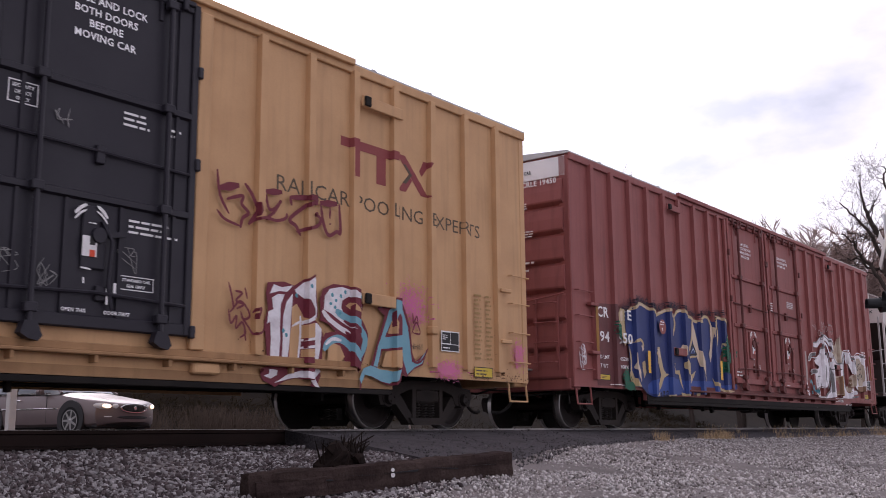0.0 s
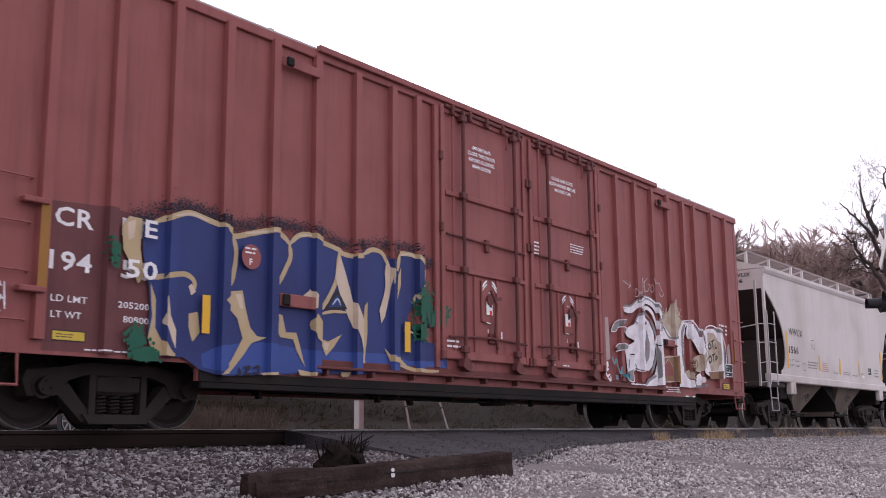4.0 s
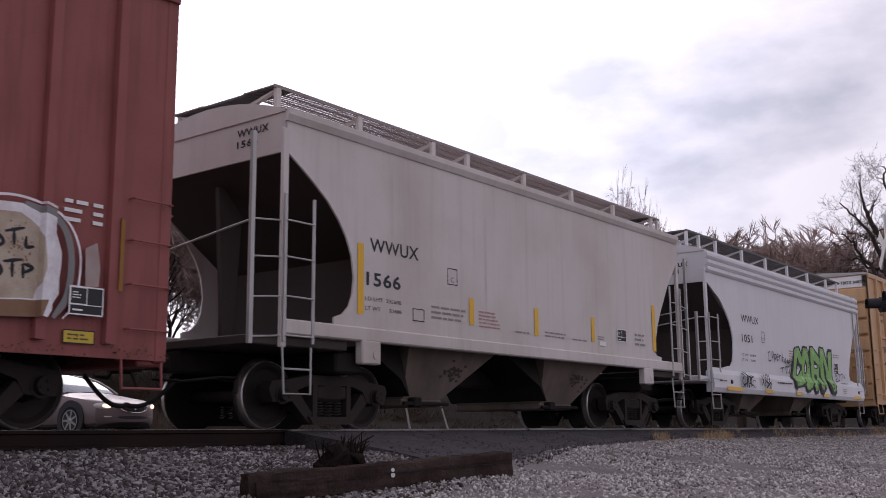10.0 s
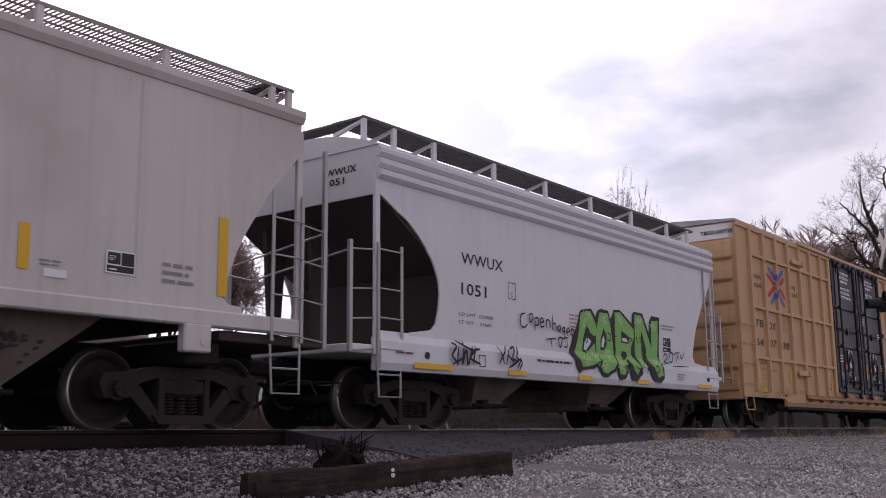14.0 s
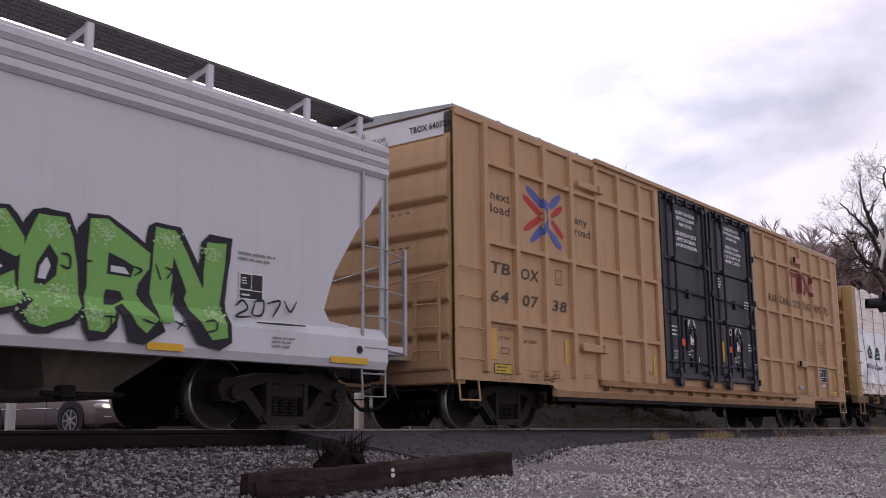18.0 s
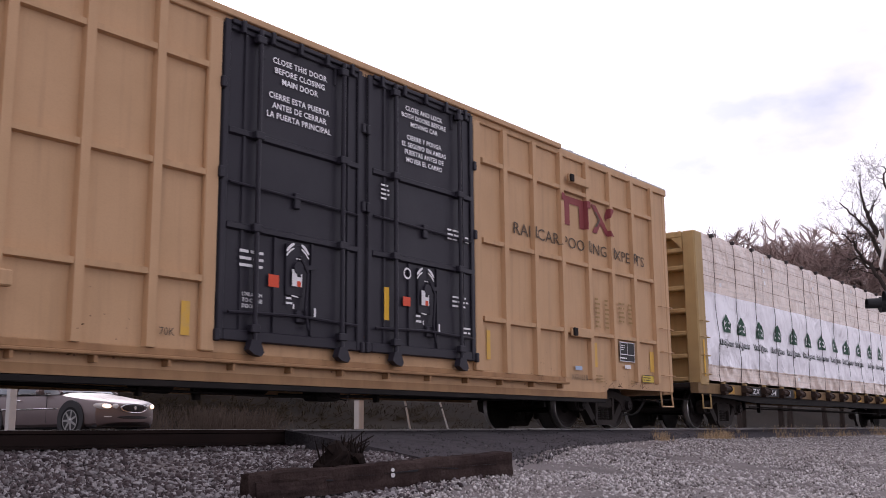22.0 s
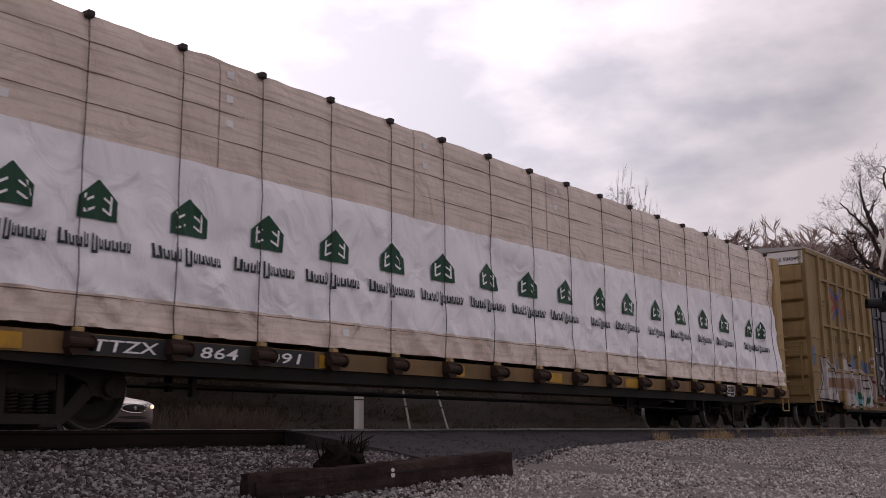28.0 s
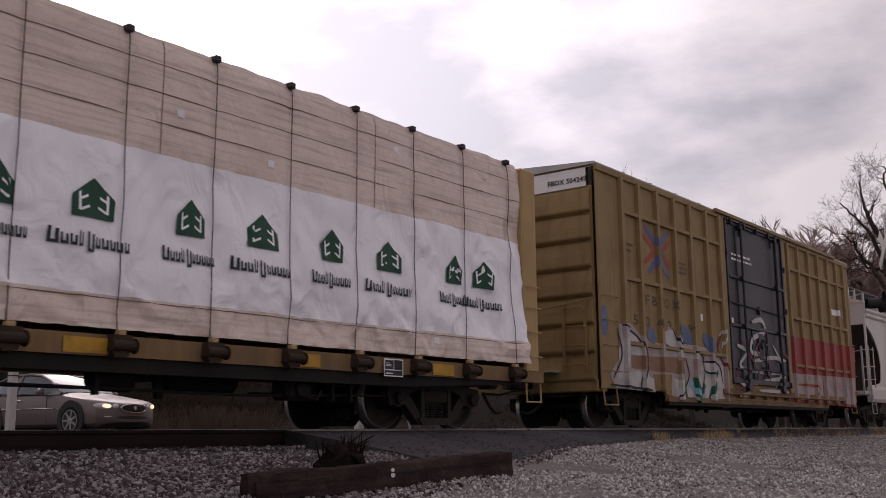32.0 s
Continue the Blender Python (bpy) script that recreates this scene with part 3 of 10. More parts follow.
def tree(name, label, at, height, seed, spread=0.5, levels=6, trunk=0.014, twig=M_TWIG, first=0.3, group="bare trees behind the train", least=0.012, droop=0.0, reach=0.0, sparse=1.0, buds=5):
    """A leafless tree: tapering trunk, forking limbs and a crown of thin twigs."""
    rnd = random.Random(seed)
    wood, fine = Mesh(), Mesh()

    def grow(p, d, length, r, level):
        steps = 5 if level < 2 else (4 if level < 4 else 2)
        for k in range(steps):
            bend = 0.06 if level == 0 else (0.2 if level < 4 else 0.38)
            d = (d + Vector((rnd.gauss(0, 1), rnd.gauss(0, 1), rnd.gauss(0, 0.7))) * bend + Vector((0, 0, 0.06 - droop * level))).normalized()
            q = p + d * (length / steps)
            r2 = max(r * (0.88 if level < 2 else 0.8), least)
            (wood if level < 3 else fine).tube(p, q, r, r2, 7 if level < 2 else (5 if level < 3 else 3), cap=False)
            p, r = q, r2
            if level < levels and k >= (1 if level else 2) and rnd.random() < sparse:
                side(p, d, length, r, level, rnd.uniform(0.45, 0.75))
        if level < levels:
            for _ in range(3 if level < 2 else 2):
                side(p, d, length, r, level, rnd.uniform(0.6, 0.85))
        else:
            for _ in range(buds):
                w = (d + Vector((rnd.gauss(0, 0.7), rnd.gauss(0, 0.7), rnd.gauss(0.05, 0.6)))).normalized()
                fine.tube(p - d * rnd.uniform(0, length), p + w * length * rnd.uniform(0.15, 0.5), least * 0.8, least * 0.4, 3, cap=False)

    def side(p, d, length, r, level, scale):
        a = d.orthogonal().normalized()
        a.rotate(Matrix.Rotation(rnd.uniform(0, 6.283), 3, d))
        nd = (d + a * rnd.uniform(0.5, 1.1) * (spread + 0.35)).normalized()
        grow(p, nd, length * scale, max(r * (rnd.uniform(0.6, 0.85) if level < 3 else rnd.uniform(0.5, 0.75)), least), level + 1)

    grow(Vector((0, 0, -0.3)), Vector((0, 0, 1)), height * first, height * trunk, 0)
    k = height / np.percentile([q[2] for q in fine.v], 98)
    wide = reach / np.percentile([math.hypot(q[0], q[1]) for q in fine.v], 97) if reach else k
    for m in (wood, fine):
        m.v = [(q[0] * wide, q[1] * wide, q[2] * k) for q in m.v]
    t = thing(name, label, "tree", group, at=pose(*at))
    part("trunk", wood, M_BARK, t, "dark bark trunk and limbs")
    part("crown", fine, twig, t, "leafless twigs")
    return t


def sized(x, y, z, turn, k):
    return pose(x, y, z, 0, 0, turn) @ Matrix.Diagonal((k, k, k, 1))


def spreading_tree(at, limbs, seed):
    """A big old tree: a stout trunk and curved limbs (side, height, depth), all set with curling twigs."""
    rnd = random.Random(seed)
    wood, fine = Mesh(), Mesh()
    side = Vector((-0.23, 0.973, 0))
    deep = Vector((0.973, 0.23, 0))

    def twig(p, d, length, r, level):
        curl = Vector((rnd.gauss(0, 0.14), rnd.gauss(0, 0.14), rnd.gauss(0.06, 0.12)))
        steps = 5
        for k in range(steps):
            d = (d + curl + Vector((rnd.gauss(0, 0.15), rnd.gauss(0, 0.15), rnd.gauss(0, 0.15)))).normalized()
            q = p + d * (length / steps)
            r2 = max(r * 0.8, 0.007)
            (wood if level == 0 else fine).tube(p, q, r, r2, 5 if level == 0 else 3, cap=False)
            p, r = q, r2
            if level < 3 and k > 0 and rnd.random() < (0.9, 0.8, 0.65)[level]:
                a = d.orthogonal().normalized()
                a.rotate(Matrix.Rotation(rnd.uniform(0, 6.283), 3, d))
                twig(p, (d * 0.8 + a * rnd.uniform(0.5, 1.0)).normalized(), length * rnd.uniform(0.5, 0.75), max(r * 0.55, 0.008), level + 1)

    for pts, r0, r1 in limbs:
        p = [side * u + deep * w + Vector((0, 0, z)) for u, z, w in pts]
        p = [p[0] * 2 - p[1]] + p + [p[-1] * 2 - p[-2]]
        line = []
        for i in range(1, len(p) - 2):
            for k in range(5):
                u = k / 5
                a, b, c, e = p[i - 1:i + 3]
                line.append(0.5 * (2 * b + (c - a) * u + (2 * a - 5 * b + 4 * c - e) * u * u + (3 * b - a - 3 * c + e) * u ** 3))
        line = [q + Vector((rnd.gauss(0, 0.06), rnd.gauss(0, 0.06), rnd.gauss(0, 0.06))) if 0 < k else q for k, q in enumerate(line)]
        n = len(line) - 1
        for k in range(n):
            ra, rb = (r0 + (r1 - r0) * (k + e) / n for e in (0, 1))
            wood.tube(line[k], line[k + 1], ra, rb, 9, cap=False)
            if r0 < 0.3 and k > n * 0.22:
                d = (line[k + 1] - line[k]).normalized()
                a = d.orthogonal().normalized()
                a.rotate(Matrix.Rotation(rnd.uniform(0, 6.283), 3, d))
                twig(line[k + 1], (d * rnd.uniform(0.2, 0.9) + a + Vector((0, 0, 0.25))).normalized(), rnd.uniform(0.9, 2.1), max(rb * 0.4, 0.016), 1 if rnd.random() < 0.4 else 0)
    t = thing("bare_tree", "large leafless tree with dark spreading limbs", "tree", "bare trees behind the train", at=pose(*at))
    part("trunk", wood, M_BARK, t, "dark bark trunk and limbs")
    part("crown", fine, M_BARK, t, "leafless curling twigs")
    return t


spreading_tree((74.0, 17.4, 0), [
    (((0, -0.3, 0), (0.1, 4.0, 0), (0.25, 8.6, 0)), 0.48, 0.33),
    (((0.2, 8.2, 0), (0.8, 12.0, 0.3), (1.6, 14.3, 0.4), (2.0, 15.6, 0.2), (2.2, 17.4, 0)), 0.25, 0.05),
    (((0.2, 8.3, 0), (1.0, 11.0, -0.5), (1.8, 13.3, -1.0), (2.7, 14.4, -1.4), (3.6, 15.5, -1.6)), 0.2, 0.04),
    (((0.2, 7.6, 0), (1.0, 10.6, 0.8), (2.0, 11.1, 1.4), (2.7, 11.9, 1.8), (3.6, 11.9, 2.3)), 0.14, 0.035),
    (((0.15, 7.0, 0), (1.4, 10.1, -0.6), (2.6, 11.9, -1.0), (2.9, 12.7, -1.3), (3.8, 13.3, -1.6)), 0.17, 0.035),
    (((0.2, 8.3, 0), (-0.4, 12.0, 0.6), (-0.2, 15.0, 1.2), (0.5, 17.0, 1.4), (0.4, 18.8, 1.6)), 0.22, 0.04),
    (((0.2, 8.0, 0), (-1.2, 11.0, -0.4), (-2.4, 14.0, -0.7), (-3.0, 16.4, -1.0)), 0.2, 0.04),
    (((0.1, 7.0, 0), (-2.0, 9.4, 0.5), (-3.8, 10.8, 0.9), (-5.0, 11.2, 1.0)), 0.18, 0.04),
    (((0.2, 8.0, 0), (0.4, 10.6, 2.2), (0.9, 13.0, 3.6), (1.5, 15.0, 4.2)), 0.17, 0.04)], 8)
far_trees = [tree("bare_tree", "slender leafless tree behind the train", (85.0, 42.4, 0), 20.6, 20, 0.35, 5, first=0.36, trunk=0.010, least=0.018, reach=3.6, buds=5, sparse=0.9),
             tree("bare_tree", "leafless brown tree in a far row", (88.3, 35.1, 0), 16.4, 21, 0.6, 5, first=0.3, trunk=0.012, least=0.02, sparse=0.9, buds=8),
             tree("bare_tree", "leafless brown tree in a far row", (89.7, 31.2, 0), 16.4, 22, 0.6, 5, first=0.3, trunk=0.012, least=0.02, sparse=0.9, buds=8)]
for k, (x, y, h) in enumerate(((86.7, 38.8, 0.99), (91.0, 28.6, 0.84), (91.5, 25.6, 0.76), (94.0, 33.5, 1.0), (95.0, 37.5, 1.0), (97.0, 29.0, 0.88))):
    copy_thing(far_trees[1 + k % 2], sized(x, y, 0, 67 * k, h))
bank_tree = tree("bare_tree", "leafless tree on the bank behind the train", (31, 57, 3.2), 15.5, 40, 0.55, 5, first=0.22, trunk=0.013, least=0.016, reach=6.5)
for k, (x, y, h) in enumerate(((24, 58, 0.9), (37.5, 56, 0.95), (18, 56.5, 1.0), (43, 57.5, 0.9), (28, 62, 1.05), (50, 58, 0.7), (34, 60, 1.0), (47, 62, 0.8))):
    copy_thing(bank_tree, sized(x, y, 3.2, 80 * k + 30, h))

# leafless scrub at the foot of the bank
def bank_z(x, y):
    w = max(0.0, min(1.0, (y - 38 - 2.5 * noise.noise((x * 0.03, 0, 2))) / 16))
    return -0.15 + 4.4 * smooth(0.0, 1.0, w)


brush, rnd = Mesh(), random.Random(77)
for _ in range(9000):
    x = rnd.uniform(4, 95)
    y = rnd.uniform(36.8, 51.0)
    if noise.noise((x * 0.22, y * 0.4, 5)) + 0.5 * rnd.random() < 0.05:
        continue
    b = Vector((x, y, bank_z(x, y) - 0.05))
    h = rnd.uniform(0.12, 0.5) * (1.0 + 0.8 * noise.noise((x * 0.15, y * 0.3, 1)))
    for _ in range(3):
        e = b + Vector((rnd.gauss(0, 0.3), rnd.gauss(0, 0.3), h * rnd.uniform(0.5, 1.1)))
        brush.tube(b, e, 0.022, 0.008, 3, cap=False)
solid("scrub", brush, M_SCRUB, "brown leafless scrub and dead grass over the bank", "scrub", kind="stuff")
bush = Mesh()
for cx, cy, n in ((27.5, 33.5, 500), (29.5, 34.2, 420), (25.2, 34.0, 260), (32.0, 35.0, 300)):
    for _ in range(n):
        b = Vector((rnd.gauss(cx, 0.5), rnd.gauss(cy, 0.4), -0.06))
        e = b + Vector((rnd.gauss(0, 0.3), rnd.gauss(0, 0.3), rnd.uniform(0.4, 1.25)))
        bush.tube(b, e, 0.012, 0.004, 3, cap=False)
solid("dead_bushes", bush, M_BUSH, "low tangle of grey-brown leafless bushes", "bush", kind="stuff")

# posts and marker rods beyond the track
for x, y, h, w, name, label in ((10.9, 19.1, 1.32, 0.15, "bollard", "weathered square white post beside the road"), (16.6, 15.1, 0.86, 0.16, "bollard", "short pale post beyond the crossing")):
    p = thing(name, label, "post", at=pose(x, y, -0.05))
    part("shaft", Mesh().box(-w / 2, w / 2, -w / 2, w / 2, -0.2, h, 0.015), M_POST, p)
    part("band", Mesh().box(-w / 2 - 0.004, w / 2 + 0.004, -w / 2 - 0.004, w / 2 + 0.004, h - 0.16, h - 0.13, 0.004), M_SHADE, p, "dark band")
for (x0, y0, z0), (x1, y1, z1) in (((16.47, 13.55, -0.05), (16.26, 13.59, 0.86)), ((19.38, 14.8, 0.0), (19.09, 14.91, 0.9))):
    g = thing("marker_rod", "thin leaning white marker rod", "marker", "marker rods beyond the track", at=pose(x0, y0, z0))
    d = Vector((x1 - x0, y1 - y0, z1 - z0))
    for a, b in ((-0.1, 0.56), (0.6, 0.93), (0.96, 1.0)):
        part("sleeve", Mesh().tube(d * a, d * b, 0.02, 0.02, 8), M_POST, g)
    part("wire", Mesh().tube(d * -0.1, d * 1.0, 0.006, 0.006, 6), M_UNDER, g)

# crossing signal: black hooded lights and a white crossbuck
sig = thing("crossing_signal", "aluminium level-crossing signal with black hooded lamps", "signal", at=pose(26.25, 6.42, -0.45))
part("mast", Mesh().tube((0, 0, -0.4), (0, 0, 5.6), 0.06, 0.06, 12), M_SILVER, sig)
part("base", Mesh().box(-0.3, 0.3, -0.3, 0.3, -0.4, 0.1, 0.04), M_SILVER, sig)
SIG = Vector((-0.86, -0.51, 0)).normalized()    # along the lamp arm
OUT = Vector((SIG.y, -SIG.x, 0))
part("arm", Mesh().tube(-SIG * 0.85, SIG * 0.85, 0.03, 0.03, 8), M_SIGNAL, sig, at=pose(0, 0, 3.45))
for s in (-1, 1):
    c = SIG * 0.72 * s + Vector((0, 0, 3.45))
    lamp = Mesh().tube(c - OUT * 0.12, c + OUT * 0.1, 0.17, 0.2, 20)
    hood = Mesh()
    n = 16
    for k in range(n + 1):
        t = math.pi * (-0.15 + 1.3 * k / n)
        for d, r in ((0.1, 0.17), (0.42, 0.16)):
            hood.v.append(tuple(c + OUT * d + SIG * (r * math.cos(t)) + Vector((0, 0, r * math.sin(t)))))
    hood.f += [(2 * k, 2 * k + 1, 2 * k + 3, 2 * k + 2) for k in range(n)]
    lp = part("lamp", lamp, M_SIGNAL, sig, "black signal lamp")
    part("hood", hood, M_SIGNAL, lp)
for s in (-1, 1):
    d = (SIG + Vector((0, 0, s * 0.9))).normalized()
    u = d.cross(OUT).normalized()
    v = []
    for o in (-0.012, 0.012):
        for a, b in ((-0.6, -0.1), (0.6, -0.1), (0.6, 0.1), (-0.6, 0.1)):
            v.append(d * a + u * b + OUT * (0.08 + o + s * 0.015) + Vector((0, 0, 4.75)))
    part("crossbuck_blade", Mesh().add(v, [(0, 1, 2, 3), (7, 6, 5, 4), (0, 4, 5, 1), (1, 5, 6, 2), (2, 6, 7, 3), (3, 7, 4, 0)]), M_POST, sig, "white crossbuck blade")

# discarded tie on the gravel, with a splintered stub lying over it
def rough_beam(length, w, h, seed, cuts=28):
    m = Mesh()
    for k in range(cuts + 1):
        x = length * (k / cuts - 0.5)
        for a, b in ((-1, -1), (-1, -0.1), (-1, 0.85), (-0.85, 1), (0, 1.0), (0.85, 1), (1, 0.85), (1, 0), (1, -1)):
            e = 0.016 * noise.noise((x * 6, a * 2 + seed, b * 2)) + 0.02 * noise.noise((x * 1.6, a + seed, b)) + 0.008 * noise.noise((x * 19, a * 3 + seed, b * 3))
            edge = 0.02 * max(0, abs(2 * k / cuts - 1) - 0.93) * rnd.uniform(-6, 6)
            m.v.append((x + edge, a * (w / 2 + e), b * (h / 2 + e)))
    n = 9
    for k in range(cuts):
        for i in range(n):
            m.f.append((k * n + i, k * n + (i + 1) % n, (k + 1) * n + (i + 1) % n, (k + 1) * n + i))
    m.f += [tuple(range(n)), tuple(range(cuts * n, cuts * n + n))[::-1]]
    return m


rnd = random.Random(9)
TIE_A, TIE_B = Vector((5.88, 6.62, -0.50)), Vector((8.32, 5.66, -0.36))
tie_dir = (TIE_B - TIE_A)
old = thing("discarded_tie", "old split dark timber tie lying on gravel", "railway tie", at=Matrix.Translation((TIE_A + TIE_B) / 2) @ tie_dir.to_track_quat("X", "Z").to_matrix().to_4x4())
part("timber", rough_beam(tie_dir.length, 0.22, 0.225, 1, 70), M_WOOD_TIE, old)
slab = rough_beam(0.62, 0.05, 0.15, 5, 20)
slab.v = [(x - 0.95, y - 0.125, z - 0.03) for x, y, z in slab.v]
part("split_slab", slab, M_WOOD_TIE, old, "split slab hanging off the timber")
tag = Mesh().lathe([(-0.115, 0.022), (-0.119, 0.02)], (0.02, 0, 0.0), "y", 14)
tag.lathe([(-0.115, 0.018), (-0.119, 0.016)], (0.02, 0, 0.045), "y", 14)
part("end_tag", tag, M_WHITE, old, "small white tag nailed to the timber")
crack = Mesh()
for k in range(5):
    x = -0.9 + k * 0.42
    crack.prism([(x, 0.02 + 0.02 * (k % 2)), (x + 0.34, 0.0 + 0.015 * (k % 3)), (x + 0.33, 0.012)], -0.122, -0.112)
part("crack", crack, M_SIGNAL, old, "dark split along the grain")
M_ROT = material("black_rotten_wood", (0.014, 0.010, 0.009), 0.95, stain=0.5, stain_color=(0.03, 0.02, 0.016), stain_scale=9, bump=0.6, bump_scale=40)
stub = thing("splintered_stub", "black rotten timber stub with splintered ends on the tie", "timber", at=pose(6.90, 6.46, -0.42, 0, -6, 20) @ Matrix.Diagonal((1.3, 1.1, 1.0, 1)))
rnd = random.Random(3)
for cx, cy, r, h in ((-0.09, 0.0, 0.15, 0.32), (0.10, 0.03, 0.14, 0.29), (0.0, -0.07, 0.12, 0.22)):
    m = Mesh().lathe([(-0.12 + h * 1.3 * k / 7, r * (0.9, 1.05, 1.0, 0.92, 0.95, 0.8, 0.6, 0.25)[k]) for k in range(8)], (cx, cy, 0), "z", 14)
    m.v = [(x + 0.10 * noise.noise((x * 9, y * 9, z * 4)), y + 0.10 * noise.noise((x * 9, y * 9, z * 4 + 7)), z + 0.07 * noise.noise((x * 12, y * 12, 3))) for x, y, z in m.v]
    part("lump", m, M_ROT, stub)
for k in range(44):
    x, y = rnd.uniform(-0.2, 0.2), rnd.uniform(-0.12, 0.12)
    part("splinter", Mesh().tube((x, y, 0.10), (x + rnd.gauss(0, 0.05), y + rnd.gauss(0, 0.04), rnd.uniform(0.2, 0.36)), 0.013, 0.002, 4), M_ROT, stub)
for k in range(4):
    part("splinter", Mesh().tube((0.15, rnd.uniform(-0.06, 0.06), 0.14 + 0.03 * k), (rnd.uniform(0.3, 0.47), rnd.uniform(-0.1, 0.05), 0.2 + 0.04 * k), 0.016, 0.004, 5), M_ROT, stub)
part("splinter", Mesh().tube((-0.16, 0, 0.2), (-0.32, 0.02, 0.33), 0.012, 0.003, 5), M_ROT, stub)
# ---- the waiting car ----
M_CAR = material("champagne_car_paint", (0.15, 0.115, 0.112), 0.32, metal=0.35, stain=0.06, grain=0.0)
M_TYRE = material("tyre_rubber", (0.02, 0.02, 0.02), 0.85)
M_ALLOY = material("alloy_wheel", (0.36, 0.35, 0.34), 0.3, metal=0.8)
M_CHROME = material("chrome_trim", (0.75, 0.74, 0.74), 0.12, metal=1.0, stain=0.0, grain=0.0)
M_GLASS = glass_material("car_glass")
M_LAMP_ON = glow_material("lit_headlamp", (1.0, 0.72, 0.48), 1.5)
M_LAMP = material("headlamp_glass", (0.6, 0.58, 0.56), 0.1, stain=0.0, grain=0.0)
M_GRILLE = material("dark_grille", (0.03, 0.028, 0.03), 0.5)


def sedan(at):
    """A four-door sedan; its nose is at x = 0 and its tail at x = 5."""
    car = thing("sedan", "champagne silver four-door sedan with headlamps on", "car", at=at)
    def nose(y):
        return 0.30 * (min(abs(y), 1.0) / 0.84) ** 2.6

    front = [(x, 0.84 * (x / 0.30) ** (1 / 2.6)) for x in (0.002, 0.015, 0.045, 0.10, 0.18, 0.30)] + [(0.5, 0.885), (0.75, 0.91), (1.1, 0.92), (1.5, 0.925), (1.9, 0.925), (3.0, 0.925), (3.9, 0.92), (4.45, 0.915), (4.8, 0.88), (4.95, 0.82), (5.02, 0.7)]

    def deck(x):
        if x < 1.6:
            return 0.685 + 0.32 * (x / 1.6) ** 0.72
        return 1.0 + 0.07 * smooth(3.0, 4.4, x) - 0.16 * smooth(4.5, 5.0, x)

    m, n = Mesh(), 0
    for x, w in front:
        zb = 0.20 + 0.10 * (1 - smooth(0.0, 0.4, x)) + 0.1 * smooth(4.6, 5.0, x)
        top = deck(x)
        belt = top - 0.05 - 0.03 * smooth(0.3, 1.4, x)
        half = [(w * 0.9, zb), (w * 0.98, zb + 0.06), (w, zb + 0.18)] + [(w * k, zb + 0.18 + (belt - zb - 0.18) * q) for k, q in ((1.0, 0.35), (0.99, 0.65), (0.965, 0.88), (0.93, 1.0))] + [(w * 0.84, belt + 0.028), (w * 0.62, top - 0.012), (w * 0.3, top)]
        ring = half + [(-a, b) for a, b in half[::-1]]
        n = len(ring)
        m.v += [(x, a, b) for a, b in ring]
    rows = front
    for i in range(len(rows) - 1):
        for k in range(n - 1):
            m.f.append((i * n + k, i * n + k + 1, (i + 1) * n + k + 1, (i + 1) * n + k))
        m.f.append((i * n + n - 1, i * n, (i + 1) * n, (i + 1) * n + n - 1))
    m.f += [tuple(range(n)), tuple(range((len(rows) - 1) * n, len(rows) * n))[::-1]]

    def patch(yc, zc, ry, rz, lift, slant=0.0, dome=0.0):
        """An oval laid on the curved nose."""
        g = Mesh()
        g.v.append((nose(yc) - lift - dome, yc, zc))
        for j in (1, 2, 3):
            for k in range(28):
                t = 2 * math.pi * k / 28
                y, z = yc + ry * j / 3 * math.cos(t), zc + rz * j / 3 * math.sin(t) + slant * abs(yc + ry * j / 3 * math.cos(t))
                g.v.append((nose(y) - (lift if j < 3 else -0.01) - dome * (1 - (j / 3) ** 2), y, z))
        g.f += [(0, 1 + k, 1 + (k + 1) % 28) for k in range(28)]
        for j in (0, 1):
            g.f += [(1 + j * 28 + k, 29 + j * 28 + k, 29 + j * 28 + (k + 1) % 28, 1 + j * 28 + (k + 1) % 28) for k in range(28)]
        return g

    part("body", m, M_CAR, car, smooth=True)
    roof = [(1.50, 0.985, 0.80), (1.72, 1.12, 0.77), (2.05, 1.29, 0.70), (2.42, 1.415, 0.63), (2.9, 1.46, 0.60), (3.3, 1.45, 0.60), (3.7, 1.39, 0.62), (4.1, 1.25, 0.68), (4.45, 1.06, 0.76)]
    top = Mesh()
    for x, z, w in roof:
        top.v += [(x, -w, z - 0.03), (x, -w * 0.8, z + 0.005), (x, 0, z + 0.02), (x, w * 0.8, z + 0.005), (x, w, z - 0.03)]
    sel = {"screen": (0, 3), "roof": (3, 6), "rear": (6, 8)}
    for nm, (a, b) in sel.items():
        g = Mesh()
        g.v = top.v[a * 5:(b + 1) * 5]
        for i in range(b - a):
            for k in range(4):
                g.f.append((i * 5 + k, i * 5 + k + 1, (i + 1) * 5 + k + 1, (i + 1) * 5 + k))
        part({"screen": "windscreen", "roof": "roof", "rear": "rear_window"}[nm], g, M_CAR if nm == "roof" else M_GLASS, car, smooth=True)
    for s in (-1, 1):
        g = Mesh()
        for x, z, w in roof:
            belt = 0.93 + 0.07 * smooth(1.5, 4.4, x)
            g.v += [(x, s * 0.875, min(belt, z - 0.03)), (x, s * w, z - 0.03)]
        g.f = [(2 * i, 2 * i + 1, 2 * i + 3, 2 * i + 2) for i in range(len(roof) - 1)]
        part("side_window", g, M_GLASS, car, smooth=True)
        part("roof_rail", Mesh().rod([(x, s * (w + 0.005), z - 0.025) for x, z, w in roof], 0.035), M_CAR, car)
